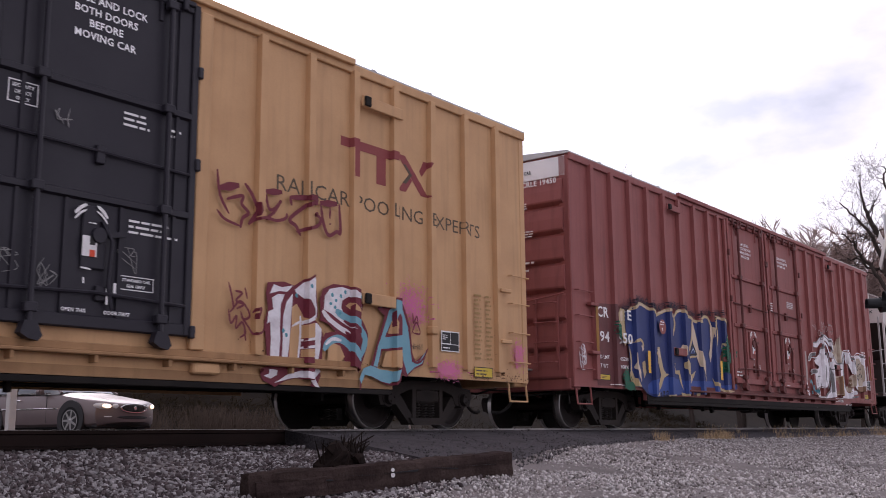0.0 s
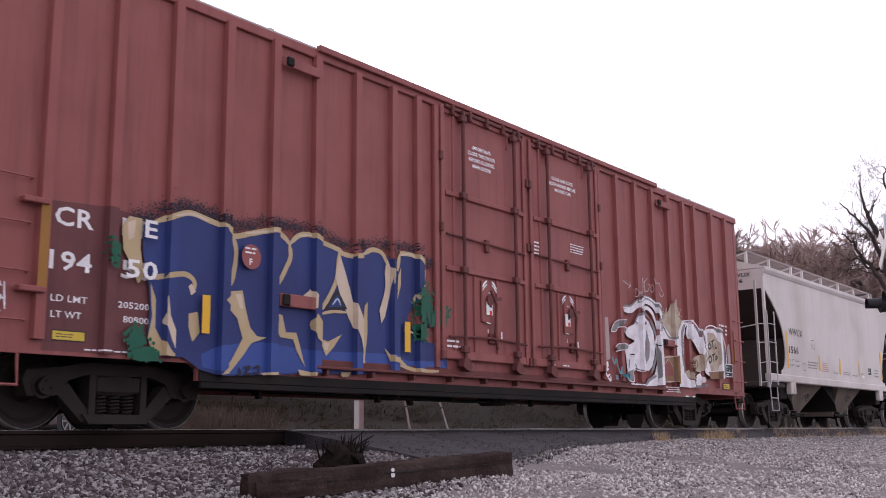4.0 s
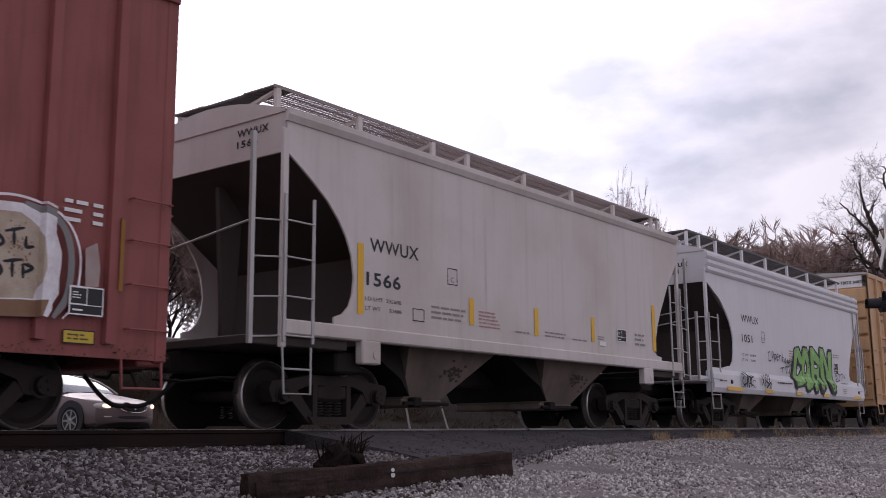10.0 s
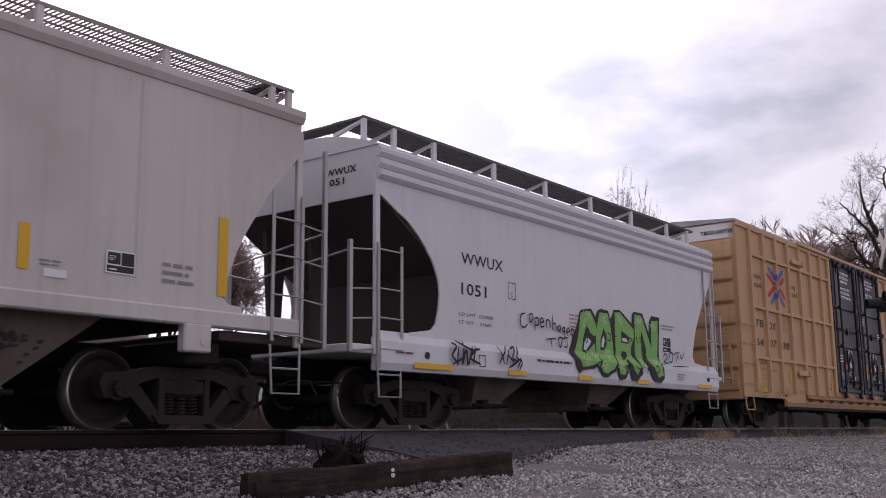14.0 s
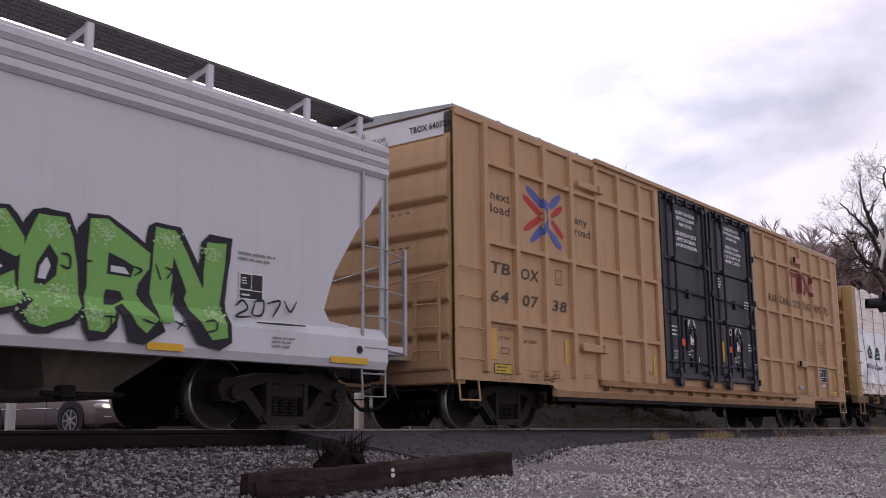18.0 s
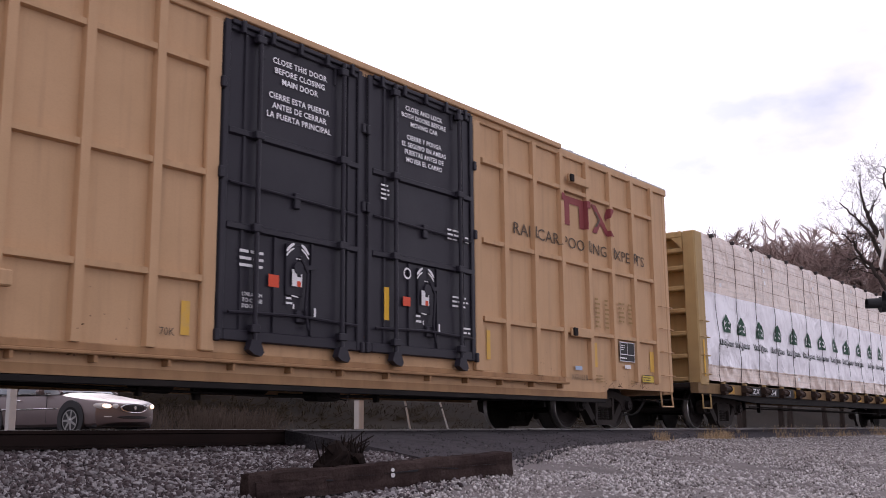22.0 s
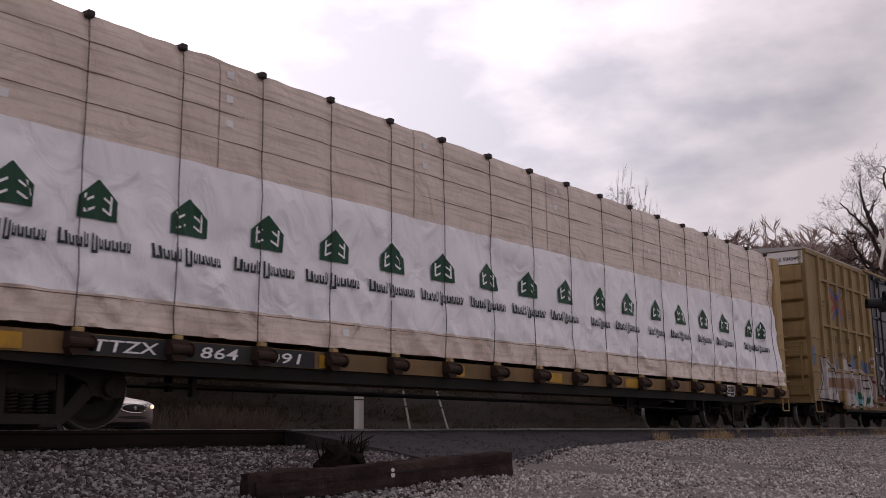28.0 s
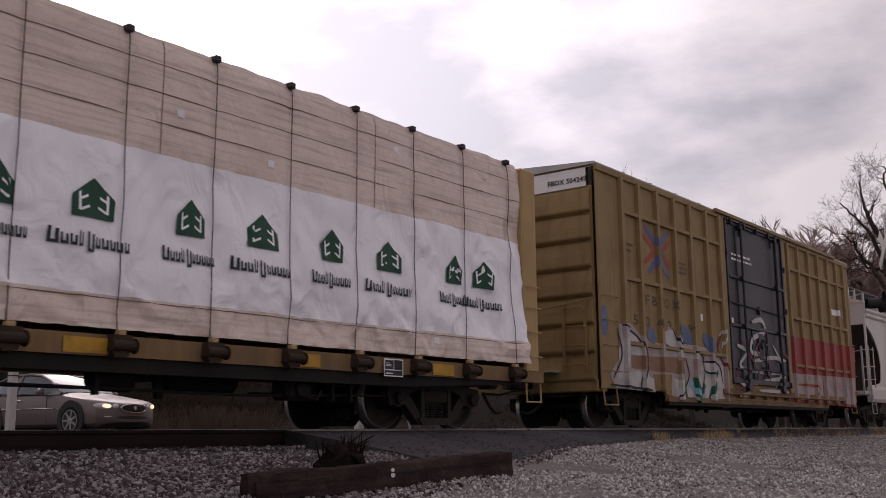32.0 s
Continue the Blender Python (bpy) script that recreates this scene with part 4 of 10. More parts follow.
        part("pillar", Mesh().tube((3.05, s * 0.885, 0.96), (3.12, s * 0.61, 1.42), 0.035, 0.03, 6), M_CAR, car)
        part("belt_trim", Mesh().box(1.75, 4.2, s * 0.885 - 0.008, s * 0.885 + 0.008, 0.955, 0.975), M_CHROME, car, "thin chrome belt trim")
        part("side_strip", Mesh().box(1.45, 3.95, s * 0.925 - 0.008, s * 0.925 + 0.012, 0.60, 0.625, 0.004), M_CHROME, car)
        mir = Mesh().lathe([(1.93, 0.02), (1.95, 0.075), (2.03, 0.085), (2.1, 0.05)], (0, s * 1.0, 1.0), "x", 12)
        mir.tube((2.02, s * 0.88, 0.96), (2.02, s * 0.96, 0.98), 0.02, 0.02, 6)
        part("mirror", mir, M_CAR, car, smooth=True)
        for x in (2.75, 3.75):
            part("door_handle", Mesh().box(x, x + 0.2, s * 0.93 - 0.012, s * 0.93 + 0.022, 0.80, 0.825, 0.006), M_CHROME, car)
        for x in (1.85, 2.98, 3.95):
            part("door_gap", Mesh().box(x - 0.005, x + 0.005, s * 0.922 - 0.006, s * 0.922 + 0.004, 0.3, 0.93), M_GRILLE, car)
        hl = part("headlamp", patch(s * 0.71, 0.60, 0.165, 0.068, 0.012, 0.07, 0.02), M_LAMP, car, "lit oval headlamp", smooth=True)
        part("bulb", patch(s * 0.67, 0.60, 0.11, 0.055, 0.036, 0.07, 0.014), M_LAMP_ON, hl, "glowing warm bulb and reflector", smooth=True)
        part("round_lamp", patch(s * 0.475, 0.63, 0.068, 0.055, 0.012, 0.03, 0.015), M_LAMP, car, smooth=True)
        part("marker_lamp", patch(s * 0.62, 0.415, 0.09, 0.014, 0.012), M_LAMP, car)
        for x in (1.02, 3.82):
            arch = Mesh().tube((x, s * 0.70, 0.36), (x, s * 0.932, 0.36), 0.43, 0.43, 28)
            part("wheel_arch", arch, M_GRILLE, car, "dark wheel arch")
            ty = Mesh().lathe([(0.70, 0.2), (0.70, 0.30), (0.73, 0.335), (0.90, 0.335), (0.935, 0.30), (0.935, 0.24), (0.9, 0.2)], (0, 0, 0), "y", 32)
            w = part("wheel", ty, M_TYRE, car, "black tyre on a spoked alloy rim", smooth=True, at=pose(x, 0, 0.335, 0, 0, 180 if s < 0 else 0))
            rim = Mesh().lathe([(0.90, 0.225), (0.937, 0.225), (0.937, 0.245), (0.9, 0.245)], (0, 0, 0), "y", 32)
            rim.lathe([(0.88, 0.06), (0.94, 0.055), (0.945, 0.02)], (0, 0, 0), "y", 16)
            for k in range(7):
                t = 2 * math.pi * k / 7
                c, q = math.cos(t), math.sin(t)
                rim.prism([(0.05 * c - 0.028 * q, 0.05 * q + 0.028 * c), (0.05 * c + 0.028 * q, 0.05 * q - 0.028 * c), (0.235 * c + 0.02 * q, 0.235 * q - 0.02 * c), (0.235 * c - 0.02 * q, 0.235 * q + 0.02 * c)], 0.905, 0.938)
            part("rim", rim, M_ALLOY, w)
    part("grille", patch(0, 0.60, 0.36, 0.085, 0.014), M_GRILLE, car, "dark oval grille")
    ring = Mesh()
    ring.rod([(nose(0.375 * math.cos(t)) - 0.02, 0.375 * math.cos(t), 0.60 + 0.095 * math.sin(t)) for t in [2 * math.pi * k / 36 for k in range(37)]], 0.014)
    part("grille_surround", ring, M_CHROME, car)
    for k in range(-5, 6):
        y = k * 0.055
        h = 0.075 * math.sqrt(1 - (y / 0.36) ** 2)
        part("grille_bar", Mesh().box(nose(y) - 0.022, nose(y) - 0.012, y - 0.006, y + 0.006, 0.60 - h, 0.60 + h), M_SHADE, car)
    part("badge", Mesh().lathe([(-0.03, 0.045), (-0.036, 0.035)], (0, 0, 0.60), "x", 14), M_CHROME, car)
    part("air_intake", patch(0, 0.40, 0.52, 0.045, 0.012), M_GRILLE, car, "dark lower air intake")
    part("floor_pan", Mesh().box(0.3, 4.7, -0.8, 0.8, 0.17, 0.3, 0.02), M_GRILLE, car)
    return car


sedan(pose(14.29, 19.84, -0.05, 0, 0, 96.4))
# ---- the train: common parts ----
WHEEL_R = 0.44
moving = []    # things that roll with the train, with their place at the start
wheels = []    # wheelsets, with their place in their truck


def bars(w, h, lines, seed=0, gap=0.58):
    """Writing too small to read: rows of short bars inside w by h."""
    rnd = random.Random(seed)
    shapes, step = [], h / lines
    for i in range(lines):
        y0, x = h - (i + 1) * step + step * gap / 2, 0.0
        end = w * rnd.uniform(0.7, 1.0)
        while x < end - 0.02:
            n = min(rnd.uniform(0.5, 1.6) * step * 2, end - x)
            shapes.append([(x, y0), (x + n, y0), (x + n, y0 + step * (1 - gap)), (x, y0 + step * (1 - gap))])
            x += n + step * 0.4
    return flat(shapes)


def rect(w, h):
    return flat([[(0, 0), (w, 0), (w, h), (0, h)]])


def make_wheelset():
    m = Mesh()
    r = WHEEL_R
    for s in (-1, 1):
        y = s * 0.72
        prof = [(y - s * 0.03, r * 0.2), (y - s * 0.02, r * 0.72), (y - s * 0.05, r * 0.84), (y - s * 0.05, r + 0.028), (y - s * 0.025, r + 0.028),
                (y - s * 0.015, r), (y + s * 0.075, r - 0.006), (y + s * 0.085, r * 0.955), (y + s * 0.078, r * 0.85), (y + s * 0.03, r * 0.74), (y + s * 0.03, r * 0.36),
                (y + s * 0.1, r * 0.3), (y + s * 0.1, r * 0.2)]
        m.lathe(prof, (0, 0, 0), "y", 36)
        for k in range(2):   # chalk and grease marks that turn with the wheel
            t = k * 2.2 + 0.4
            m.box(r * 0.5 * math.cos(t) - 0.03, r * 0.5 * math.cos(t) + 0.03, y + s * 0.033 - 0.004, y + s * 0.033 + 0.004, r * 0.5 * math.sin(t) - 0.03, r * 0.5 * math.sin(t) + 0.03)
    m.tube((0, -1.08, 0), (0, 1.08, 0), 0.08, 0.08, 12)
    for s in (-1, 1):    # end caps with three bolts
        m.tube((0, s * 1.08, 0), (0, s * 1.17, 0), 0.1, 0.09, 14)
        for k in range(3):
            t = k * 2.094
            m.tube((0.05 * math.cos(t), s * 1.17, 0.05 * math.sin(t)), (0.05 * math.cos(t), s * 1.185, 0.05 * math.sin(t)), 0.016, 0.016, 6)
    me = m.data("wheelset", [M_WHEEL, M_TREAD], True)
    for p in me.polygons:   # bare rim that the rail keeps bright
        c = p.center
        if r * 0.965 < math.hypot(c.x, c.z) < r + 0.01:
            p.material_index = 1
    return me


def make_sideframe():
    """Cast side frame seen from its side, 1.78 m between axles."""
    m = Mesh()
    h = 0.89
    top = [(-1.12, 0.50), (-1.08, 0.60), (-0.72, 0.64), (-0.42, 0.70), (0.42, 0.70), (0.72, 0.64), (1.08, 0.60), (1.12, 0.50), (1.06, 0.34), (0.98, 0.34), (0.97, 0.47),
           (0.80, 0.47), (0.79, 0.34), (0.70, 0.36), (0.62, 0.50), (0.40, 0.57), (-0.40, 0.57), (-0.62, 0.50), (-0.70, 0.36), (-0.79, 0.34), (-0.80, 0.47), (-0.97, 0.47), (-0.98, 0.34), (-1.06, 0.34)]
    bits = [("sideframe", m.prism(top, -0.09, 0.09))]
    for s in (-1, 1):
        bits.append(("strut", Mesh().prism([(s * 0.74, 0.38), (s * 0.60, 0.48), (s * 0.30, 0.14), (s * 0.42, 0.08)], -0.08, 0.08)))
        bits.append(("column", Mesh().prism([(s * 0.28, 0.58), (s * 0.36, 0.58), (s * 0.36, 0.12), (s * 0.28, 0.12)], -0.10, 0.10)))
        bits.append(("bearing", Mesh().tube((s * h, -0.1, 0.44), (s * h, 0.1, 0.44), 0.13, 0.13, 14)))
    bits.append(("spring_plank", Mesh().prism([(-0.44, 0.16), (0.44, 0.16), (0.36, 0.06), (-0.36, 0.06)], -0.12, 0.12)))
    bits.append(("bolster_end", Mesh().box(-0.28, 0.28, -0.1, 0.1, 0.39, 0.56, 0.02)))
    return [(n, b.data(n, M_TRUCK, True)) for n, b in bits]


def make_spring():
    """Coil spring as one wound wire."""
    m = Mesh()
    p = [(0.062 * math.cos(k * 0.628), 0.062 * math.sin(k * 0.628), 0.165 + 0.225 * k / 60) for k in range(61)]
    return m.rod(p, 0.013, 5).data("spring", M_TRUCK, True)


WHEELSET, SIDEFRAME, SPRING = make_wheelset(), make_sideframe(), make_spring()


def truck(car, x):
    """A two-axle truck under a wagon: bolster with side frames, springs, brake beams and wheelsets."""
    m = Mesh().box(-0.2, 0.2, -1.1, 1.1, 0.36, 0.6, 0.04)
    m.lathe([(0.6, 0.25), (0.68, 0.22), (0.7, 0.15)], (0, 0, 0), "z", 16)
    t = part("truck", m, M_TRUCK, car, "grimy cast steel two-axle truck", at=pose(x, 0, 0))
    for y in (-1.0, 1.0):
        for n, me in SIDEFRAME:
            part(n, me, None, t, at=pose(0, y, 0))
        for i in (-1, 0, 1):
            part("spring", SPRING, None, t, at=pose(i * 0.17, y, 0))
    for s in (-1, 1):
        part("brake_beam", Mesh().tube((s * 0.42, -0.85, 0.36), (s * 0.42, 0.85, 0.36), 0.035, 0.035, 8), M_TRUCK, t)
        for y in (-0.72, 0.72):
            b = Mesh().prism([(s * 0.40, 0.20), (s * 0.40, 0.62), (s * 0.46, 0.60), (s * 0.44, 0.40), (s * 0.47, 0.22)], y - 0.05, y + 0.05)
            part("brake_shoe", b, M_TRUCK, t)
        w = part("wheelset", WHEELSET, None, t, at=pose(s * 0.89, 0, WHEEL_R))
        wheels.append((w, s * 0.89))
    return t


def coupler(car, x, s):
    """Draft gear, knuckle coupler and air hose at one end; s is the way out."""
    m = Mesh().box(min(x, x + s * 0.5), max(x, x + s * 0.5), -0.09, 0.09, 0.74, 0.94, 0.03)
    m.box(min(x + s * 0.42, x + s * 0.74), max(x + s * 0.42, x + s * 0.74), -0.16, 0.14, 0.70, 1.0, 0.05)
    m.prism([(x + s * 0.62, 0.1), (x + s * 0.86, 0.06), (x + s * 0.80, 0.20), (x + s * 0.62, 0.24)], 0.72, 0.98, "z")
    lever = Mesh()
    lever.rod([(x - s * 0.05, -0.95, 0.62), (x + s * 0.18, -0.55, 0.58), (x + s * 0.3, -0.12, 0.62)], 0.018)
    lever.rod([(x - s * 0.05, -0.95, 0.62), (x - s * 0.05, -1.3, 0.6), (x + s * 0.02, -1.35, 0.42)], 0.016)
    part("coupler", m, M_UNDER, car, "rusty knuckle coupler")
    part("uncoupling_lever", lever, M_UNDER, car)
    h = Mesh()
    p = [Vector((x + s * 0.05, -0.28, 0.62))]
    for k in range(1, 9):
        a = k / 8
        p.append(Vector((x + s * (0.05 + 0.68 * a), -0.28 + 0.1 * a, 0.62 - 0.34 * math.sin(math.pi * a * 0.62))))
    h.rod(p, 0.028, 8)
    part("air_hose", h, M_UNDER, car)


def ladder(car, x0, x1, y, zs, mat, r=0.012, name="ladder", stand=0.07, z_lo=None, z_hi=None, rails=True):
    """Side ladder: grab-iron rungs bent back to the wagon, and two uprights."""
    l = Mesh()
    s = -1 if y < 0 else 1
    if rails:
        for x in (x0, x1):
            l.box(x - 0.025, x + 0.025, y - 0.012, y + 0.012, z_lo if z_lo is not None else zs[-1] - 0.06, z_hi if z_hi is not None else zs[0] + 0.06, 0.004)
    ob = part(name, l, mat, car) if rails else None
    for z in zs:
        g = Mesh().rod([(x0, y, z), (x0 + 0.015, y + s * stand, z), (x1 - 0.015, y + s * stand, z), (x1, y, z)], r)
        part("rung", g, mat, ob or car)
    return ob


def running_gear(car, length, inset, tank=True, centre=None, bearers=9):
    """Centre sill, cross bearers, trucks, couplers, brake rods and air tank."""
    m = Mesh().box(0.25, length - 0.25, -0.2, 0.2, 0.72, 1.0, 0.02)
    part("centre_sill", m, M_UNDER, car, "dark grimy steel centre sill")
    for k in range(bearers):
        x = inset + 1.6 + (length - 2 * inset - 3.2) * k / 8
        part("cross_bearer", Mesh().box(x - 0.07, x + 0.07, -1.4, 1.4, 0.78, 1.0), M_UNDER, car)
    for x in (inset, length - inset):
        part("body_bolster", Mesh().box(x - 0.25, x + 0.25, -1.4, 1.4, 0.72, 1.0, 0.03), M_UNDER, car)
    for x in (inset, length - inset):
        truck(car, x)
    coupler(car, 0.2, -1)
    coupler(car, length - 0.2, 1)
    if tank:
        t = Mesh()
        mid = centre or length * 0.42
        t.lathe([(mid - 0.55, 0.05), (mid - 0.5, 0.2), (mid + 0.5, 0.2), (mid + 0.55, 0.05)], (0, -0.75, 0.62), "x", 16)
        part("air_tank", t, M_UNDER, car)
        part("brake_rod", Mesh().rod([(inset + 1.2, -0.55, 0.5), (mid - 1.2, -0.6, 0.46)], 0.018), M_UNDER, car)
        part("brake_rod", Mesh().rod([(mid + 1.0, -0.55, 0.46), (length - inset - 1.2, -0.55, 0.5)], 0.018), M_UNDER, car)
        part("air_pipe", Mesh().rod([(inset + 1.3, -1.22, 0.5), (mid - 2.2, -1.2, 0.44), (mid + 0.4, -1.22, 0.4), (mid + 3.0, -1.18, 0.46), (length - inset - 1.4, -1.2, 0.52)], 0.016), M_UNDER, car)
        for x in (inset + 1.9, mid - 1.7, mid + 2.2, length - inset - 2.4):
            part("pipe_hanger", Mesh().box(x - 0.025, x + 0.025, -1.26, -1.18, 0.36, 0.74), M_UNDER, car)
        part("control_valve", Mesh().box(mid + 1.0, mid + 1.45, -1.3, -0.95, 0.36, 0.72, 0.05).tube((mid + 1.2, -1.34, 0.5), (mid + 1.2, -0.9, 0.5), 0.09, 0.09, 12), M_UNDER, car)
        part("brake_cylinder", Mesh().lathe([(mid - 1.65, 0.06), (mid - 1.6, 0.15), (mid - 1.15, 0.16), (mid - 1.1, 0.05), (mid - 0.8, 0.03)], (0, -1.0, 0.56), "x", 14), M_UNDER, car)
        part("brake_lever", Mesh().prism([(mid - 0.85, 0.7), (mid - 0.75, 0.7), (mid - 0.7, 0.34), (mid - 0.78, 0.34)], -1.05, -0.98), M_UNDER, car)
        part("release_rod", Mesh().rod([(mid + 1.2, -1.3, 0.42), (mid + 1.3, -1.5, 0.36), (mid + 1.36, -1.52, 0.48)], 0.012), M_UNDER, car)
        for x in (inset + 2.0, inset + 2.35, length - inset - 2.2, length - inset - 1.9):
            part("rod_hanger", Mesh().box(x - 0.03, x + 0.03, -0.7, -0.62, 0.44, 0.78), M_UNDER, car)


def end_wall(car, x, s, paint, top_mat, z1=4.9, bands=7):
    """Corrugated wagon end: broad horizontal corrugations under a plain top band."""
    w = HALF - 0.1
    zt, zb = z1 - 0.42, 0.8
    prof = [(x, z1), (x, zt)]
    step = (zt - zb) / bands
    for k in range(bands):
        z = zt - k * step
        prof += [(x + s * 0.055, z - step * 0.10), (x + s * 0.085, z - step * 0.45), (x + s * 0.10, z - step * 0.80), (x + s * 0.09, z - step * 0.86), (x, z - step * 0.97)]
    prof += [(x - s * 0.06, zb), (x - s * 0.06, z1)]
    m = Mesh().prism(prof, -w, w)
    part("end_wall", m, paint, car, "corrugated steel end wall")
    b = Mesh().box(min(x + s * 0.006, x + s * 0.03), max(x + s * 0.006, x + s * 0.03), -w - 0.06, w + 0.06, zt + 0.02, z1 - 0.03, 0.008)
    part("top_band", b, top_mat, car, "white painted top band")
    e = Mesh().box(min(x - s * 0.3, x + s * 0.05), max(x - s * 0.3, x + s * 0.05), -w - 0.05, w + 0.05, 0.66, 0.86, 0.02)
    part("end_sill", e, paint, car)
    g = Mesh().rod([(x + s * 0.12, -w, 2.35), (x + s * 0.17, -w + 0.3, 2.3), (x + s * 0.17, -0.2, 2.2), (x + s * 0.12, 0.3, 2.16)], 0.014)
    part("grab_iron", g, paint, car)
    l = Mesh()
    for y in (-1.3, -0.84):
        l.box(min(x + s * 0.08, x + s * 0.12), max(x + s * 0.08, x + s * 0.12), y - 0.025, y + 0.025, 1.0, 2.3)
    lad = part("end_ladder", l, paint, car)
    for z in (1.15, 1.5, 1.85, 2.2):
        l = Mesh().rod([(x + s * 0.1, -1.3, z), (x + s * 0.18, -1.28, z), (x + s * 0.18, -0.86, z), (x + s * 0.1, -0.84, z)], 0.013)
        part("rung", l, paint, lad)
    p = Mesh().box(min(x, x + s * 0.42), max(x, x + s * 0.42), -0.75, 0.75, 1.02, 1.05)
    part("brake_platform", p, M_GALV, car, "galvanised brake platform grating")


def plug_door(car, x0, x1, z0, z1, mat, bars_x, levels, gear):
    """Plug door: sheet, frame, locking bars with feet, cross ribs and the operating gear."""
    y = -HALF
    d = part("door", Mesh().box(x0, x1, y - 0.055, y + 0.02, z0, z1, 0.02), mat, car, "sliding plug door")
    f = Mesh()
    for a, b in ((x0, x0 + 0.09), (x1 - 0.09, x1)):
        f.box(a, b, y - 0.09, y - 0.055, z0, z1, 0.012)
    f.box(x0 + 0.09, x1 - 0.09, y - 0.085, y - 0.055, z1 - 0.12, z1, 0.012)
    f.box(x0 + 0.09, x1 - 0.09, y - 0.085, y - 0.055, z0, z0 + 0.13, 0.012)
    part("door_frame", f, mat, d)
    for z in levels:
        part("cross_rib", Mesh().prism([(y - 0.055, z + 0.05), (y - 0.1, z + 0.03), (y - 0.1, z - 0.03), (y - 0.055, z - 0.05)], x0 + 0.09, x1 - 0.09, "x"), mat, d)
    for x in bars_x:
        part("locking_bar", Mesh().tube((x, y - 0.14, z0 - 0.06), (x, y - 0.14, z1 - 0.02), 0.03, 0.03, 8), gear, d)
        for z in (z0 + 0.15, *levels, z1 - 0.15):
            part("bar_guide", Mesh().box(x - 0.07, x + 0.07, y - 0.175, y - 0.085, z - 0.05, z + 0.05, 0.012), gear, d)
        part("bar_foot", Mesh().prism([(x - 0.06, z0 + 0.02), (x + 0.07, z0 + 0.02), (x + 0.13, z0 - 0.12), (x + 0.09, z0 - 0.17), (x - 0.02, z0 - 0.15), (x - 0.1, z0 - 0.1)], y - 0.17, y - 0.07), gear, d)
    mid = (x0 + x1) / 2
    part("gear_plate", Mesh().box(mid - 0.16, mid + 0.12, y - 0.09, y - 0.055, 1.6, 2.25, 0.012), mat, d)
    part("gear_hub", Mesh().tube((mid + 0.02, y - 0.07, 1.95), (mid + 0.02, y - 0.13, 1.95), 0.09, 0.08, 14), gear, d)
    part("door_lever", Mesh().rod([(mid + 0.05, y - 0.11, 2.1), (mid + 0.16, y - 0.14, 1.9), (mid + 0.14, y - 0.12, 1.45), (mid + 0.2, y - 0.12, 1.2)], 0.022), gear, d)
    part("link_rod", Mesh().rod([(x0 + 0.1, y - 0.1, 2.85), (mid, y - 0.1, 2.83), (x1 - 0.1, y - 0.1, 2.8)], 0.018), gear, d)
    part("link_rod", Mesh().rod([(x0 + 0.12, y - 0.12, 1.32), (mid, y - 0.12, 1.36), (x1 - 0.12, y - 0.12, 1.32)], 0.02), gear, d)
    part("rod_guide", Mesh().box(mid - 0.05, mid + 0.05, y - 0.11, y - 0.055, 2.7, 2.9, 0.01), gear, d)
    for x, za in ((bars_x[0] - 0.17, z0 + 0.13), (bars_x[1] + 0.17, z0 + 0.13), (bars_x[0] + 0.1, z1 - 0.34), (bars_x[1] - 0.1, z1 - 0.34)):
        zb = z1 - 0.12
        part("panel_edge", Mesh().prism([(x - 0.03, y - 0.055), (x - 0.02, y - 0.08), (x + 0.02, y - 0.08), (x + 0.03, y - 0.055)], za, zb, "z"), mat, d)
    part("top_lip", Mesh().box(x0 + 0.09, x1 - 0.09, y - 0.12, y - 0.055, z1 - 0.05, z1 + 0.01, 0.01), gear, d)
    for k in range(5):
        x = x0 + 0.25 + (x1 - x0 - 0.5) * k / 4
        part("hanger", Mesh().box(x - 0.03, x + 0.03, y - 0.15, y - 0.085, z1 - 0.14, z1 + 0.02, 0.01), gear, d)
    part("catch", Mesh().prism([(mid + 0.14, 2.0), (mid + 0.34, 2.03), (mid + 0.36, 1.98), (mid + 0.14, 1.94)], y - 0.11, y - 0.06), gear, d)
    part("latch_box", Mesh().box(mid + 0.02, mid + 0.2, y - 0.1, y - 0.055, 1.28, 1.44, 0.012), gear, d)
    for z in (1.05, levels[0] + 0.6, levels[1] + 0.55):
        for x in (x0 - 0.012, x1 + 0.012):
            part("edge_clip", Mesh().box(x - 0.035, x + 0.035, y - 0.12, y - 0.05, z - 0.07, z + 0.07, 0.012), gear, d)
    for s in (0.36, 0.62):
        part("stiffener", Mesh().prism([(x0 + (x1 - x0) * s - 0.03, y - 0.055), (x0 + (x1 - x0) * s - 0.022, y - 0.085), (x0 + (x1 - x0) * s + 0.022, y - 0.085), (x0 + (x1 - x0) * s + 0.03, y - 0.055)], z0 + 0.13, levels[0] - 0.05, "z"), mat, d)
    return d


def rib_mesh(w, d, z0, z1, mat):
    """Hat-section side post."""
    y = -HALF
    m = Mesh()
    prof = [(-w / 2 - 0.006, y + 0.01), (-w / 2 + 0.004, y - d), (w / 2 - 0.004, y - d), (w / 2 + 0.006, y + 0.01)]
    v = [(a, b, z0) for a, b in prof] + [(a, b, z1) for a, b in prof]
    m.add(v, [(0, 1, 2, 3), (7, 6, 5, 4), (0, 4, 5, 1), (1, 5, 6, 2), (2, 6, 7, 3), (3, 7, 4, 0)])
    return m.data("rib", mat)


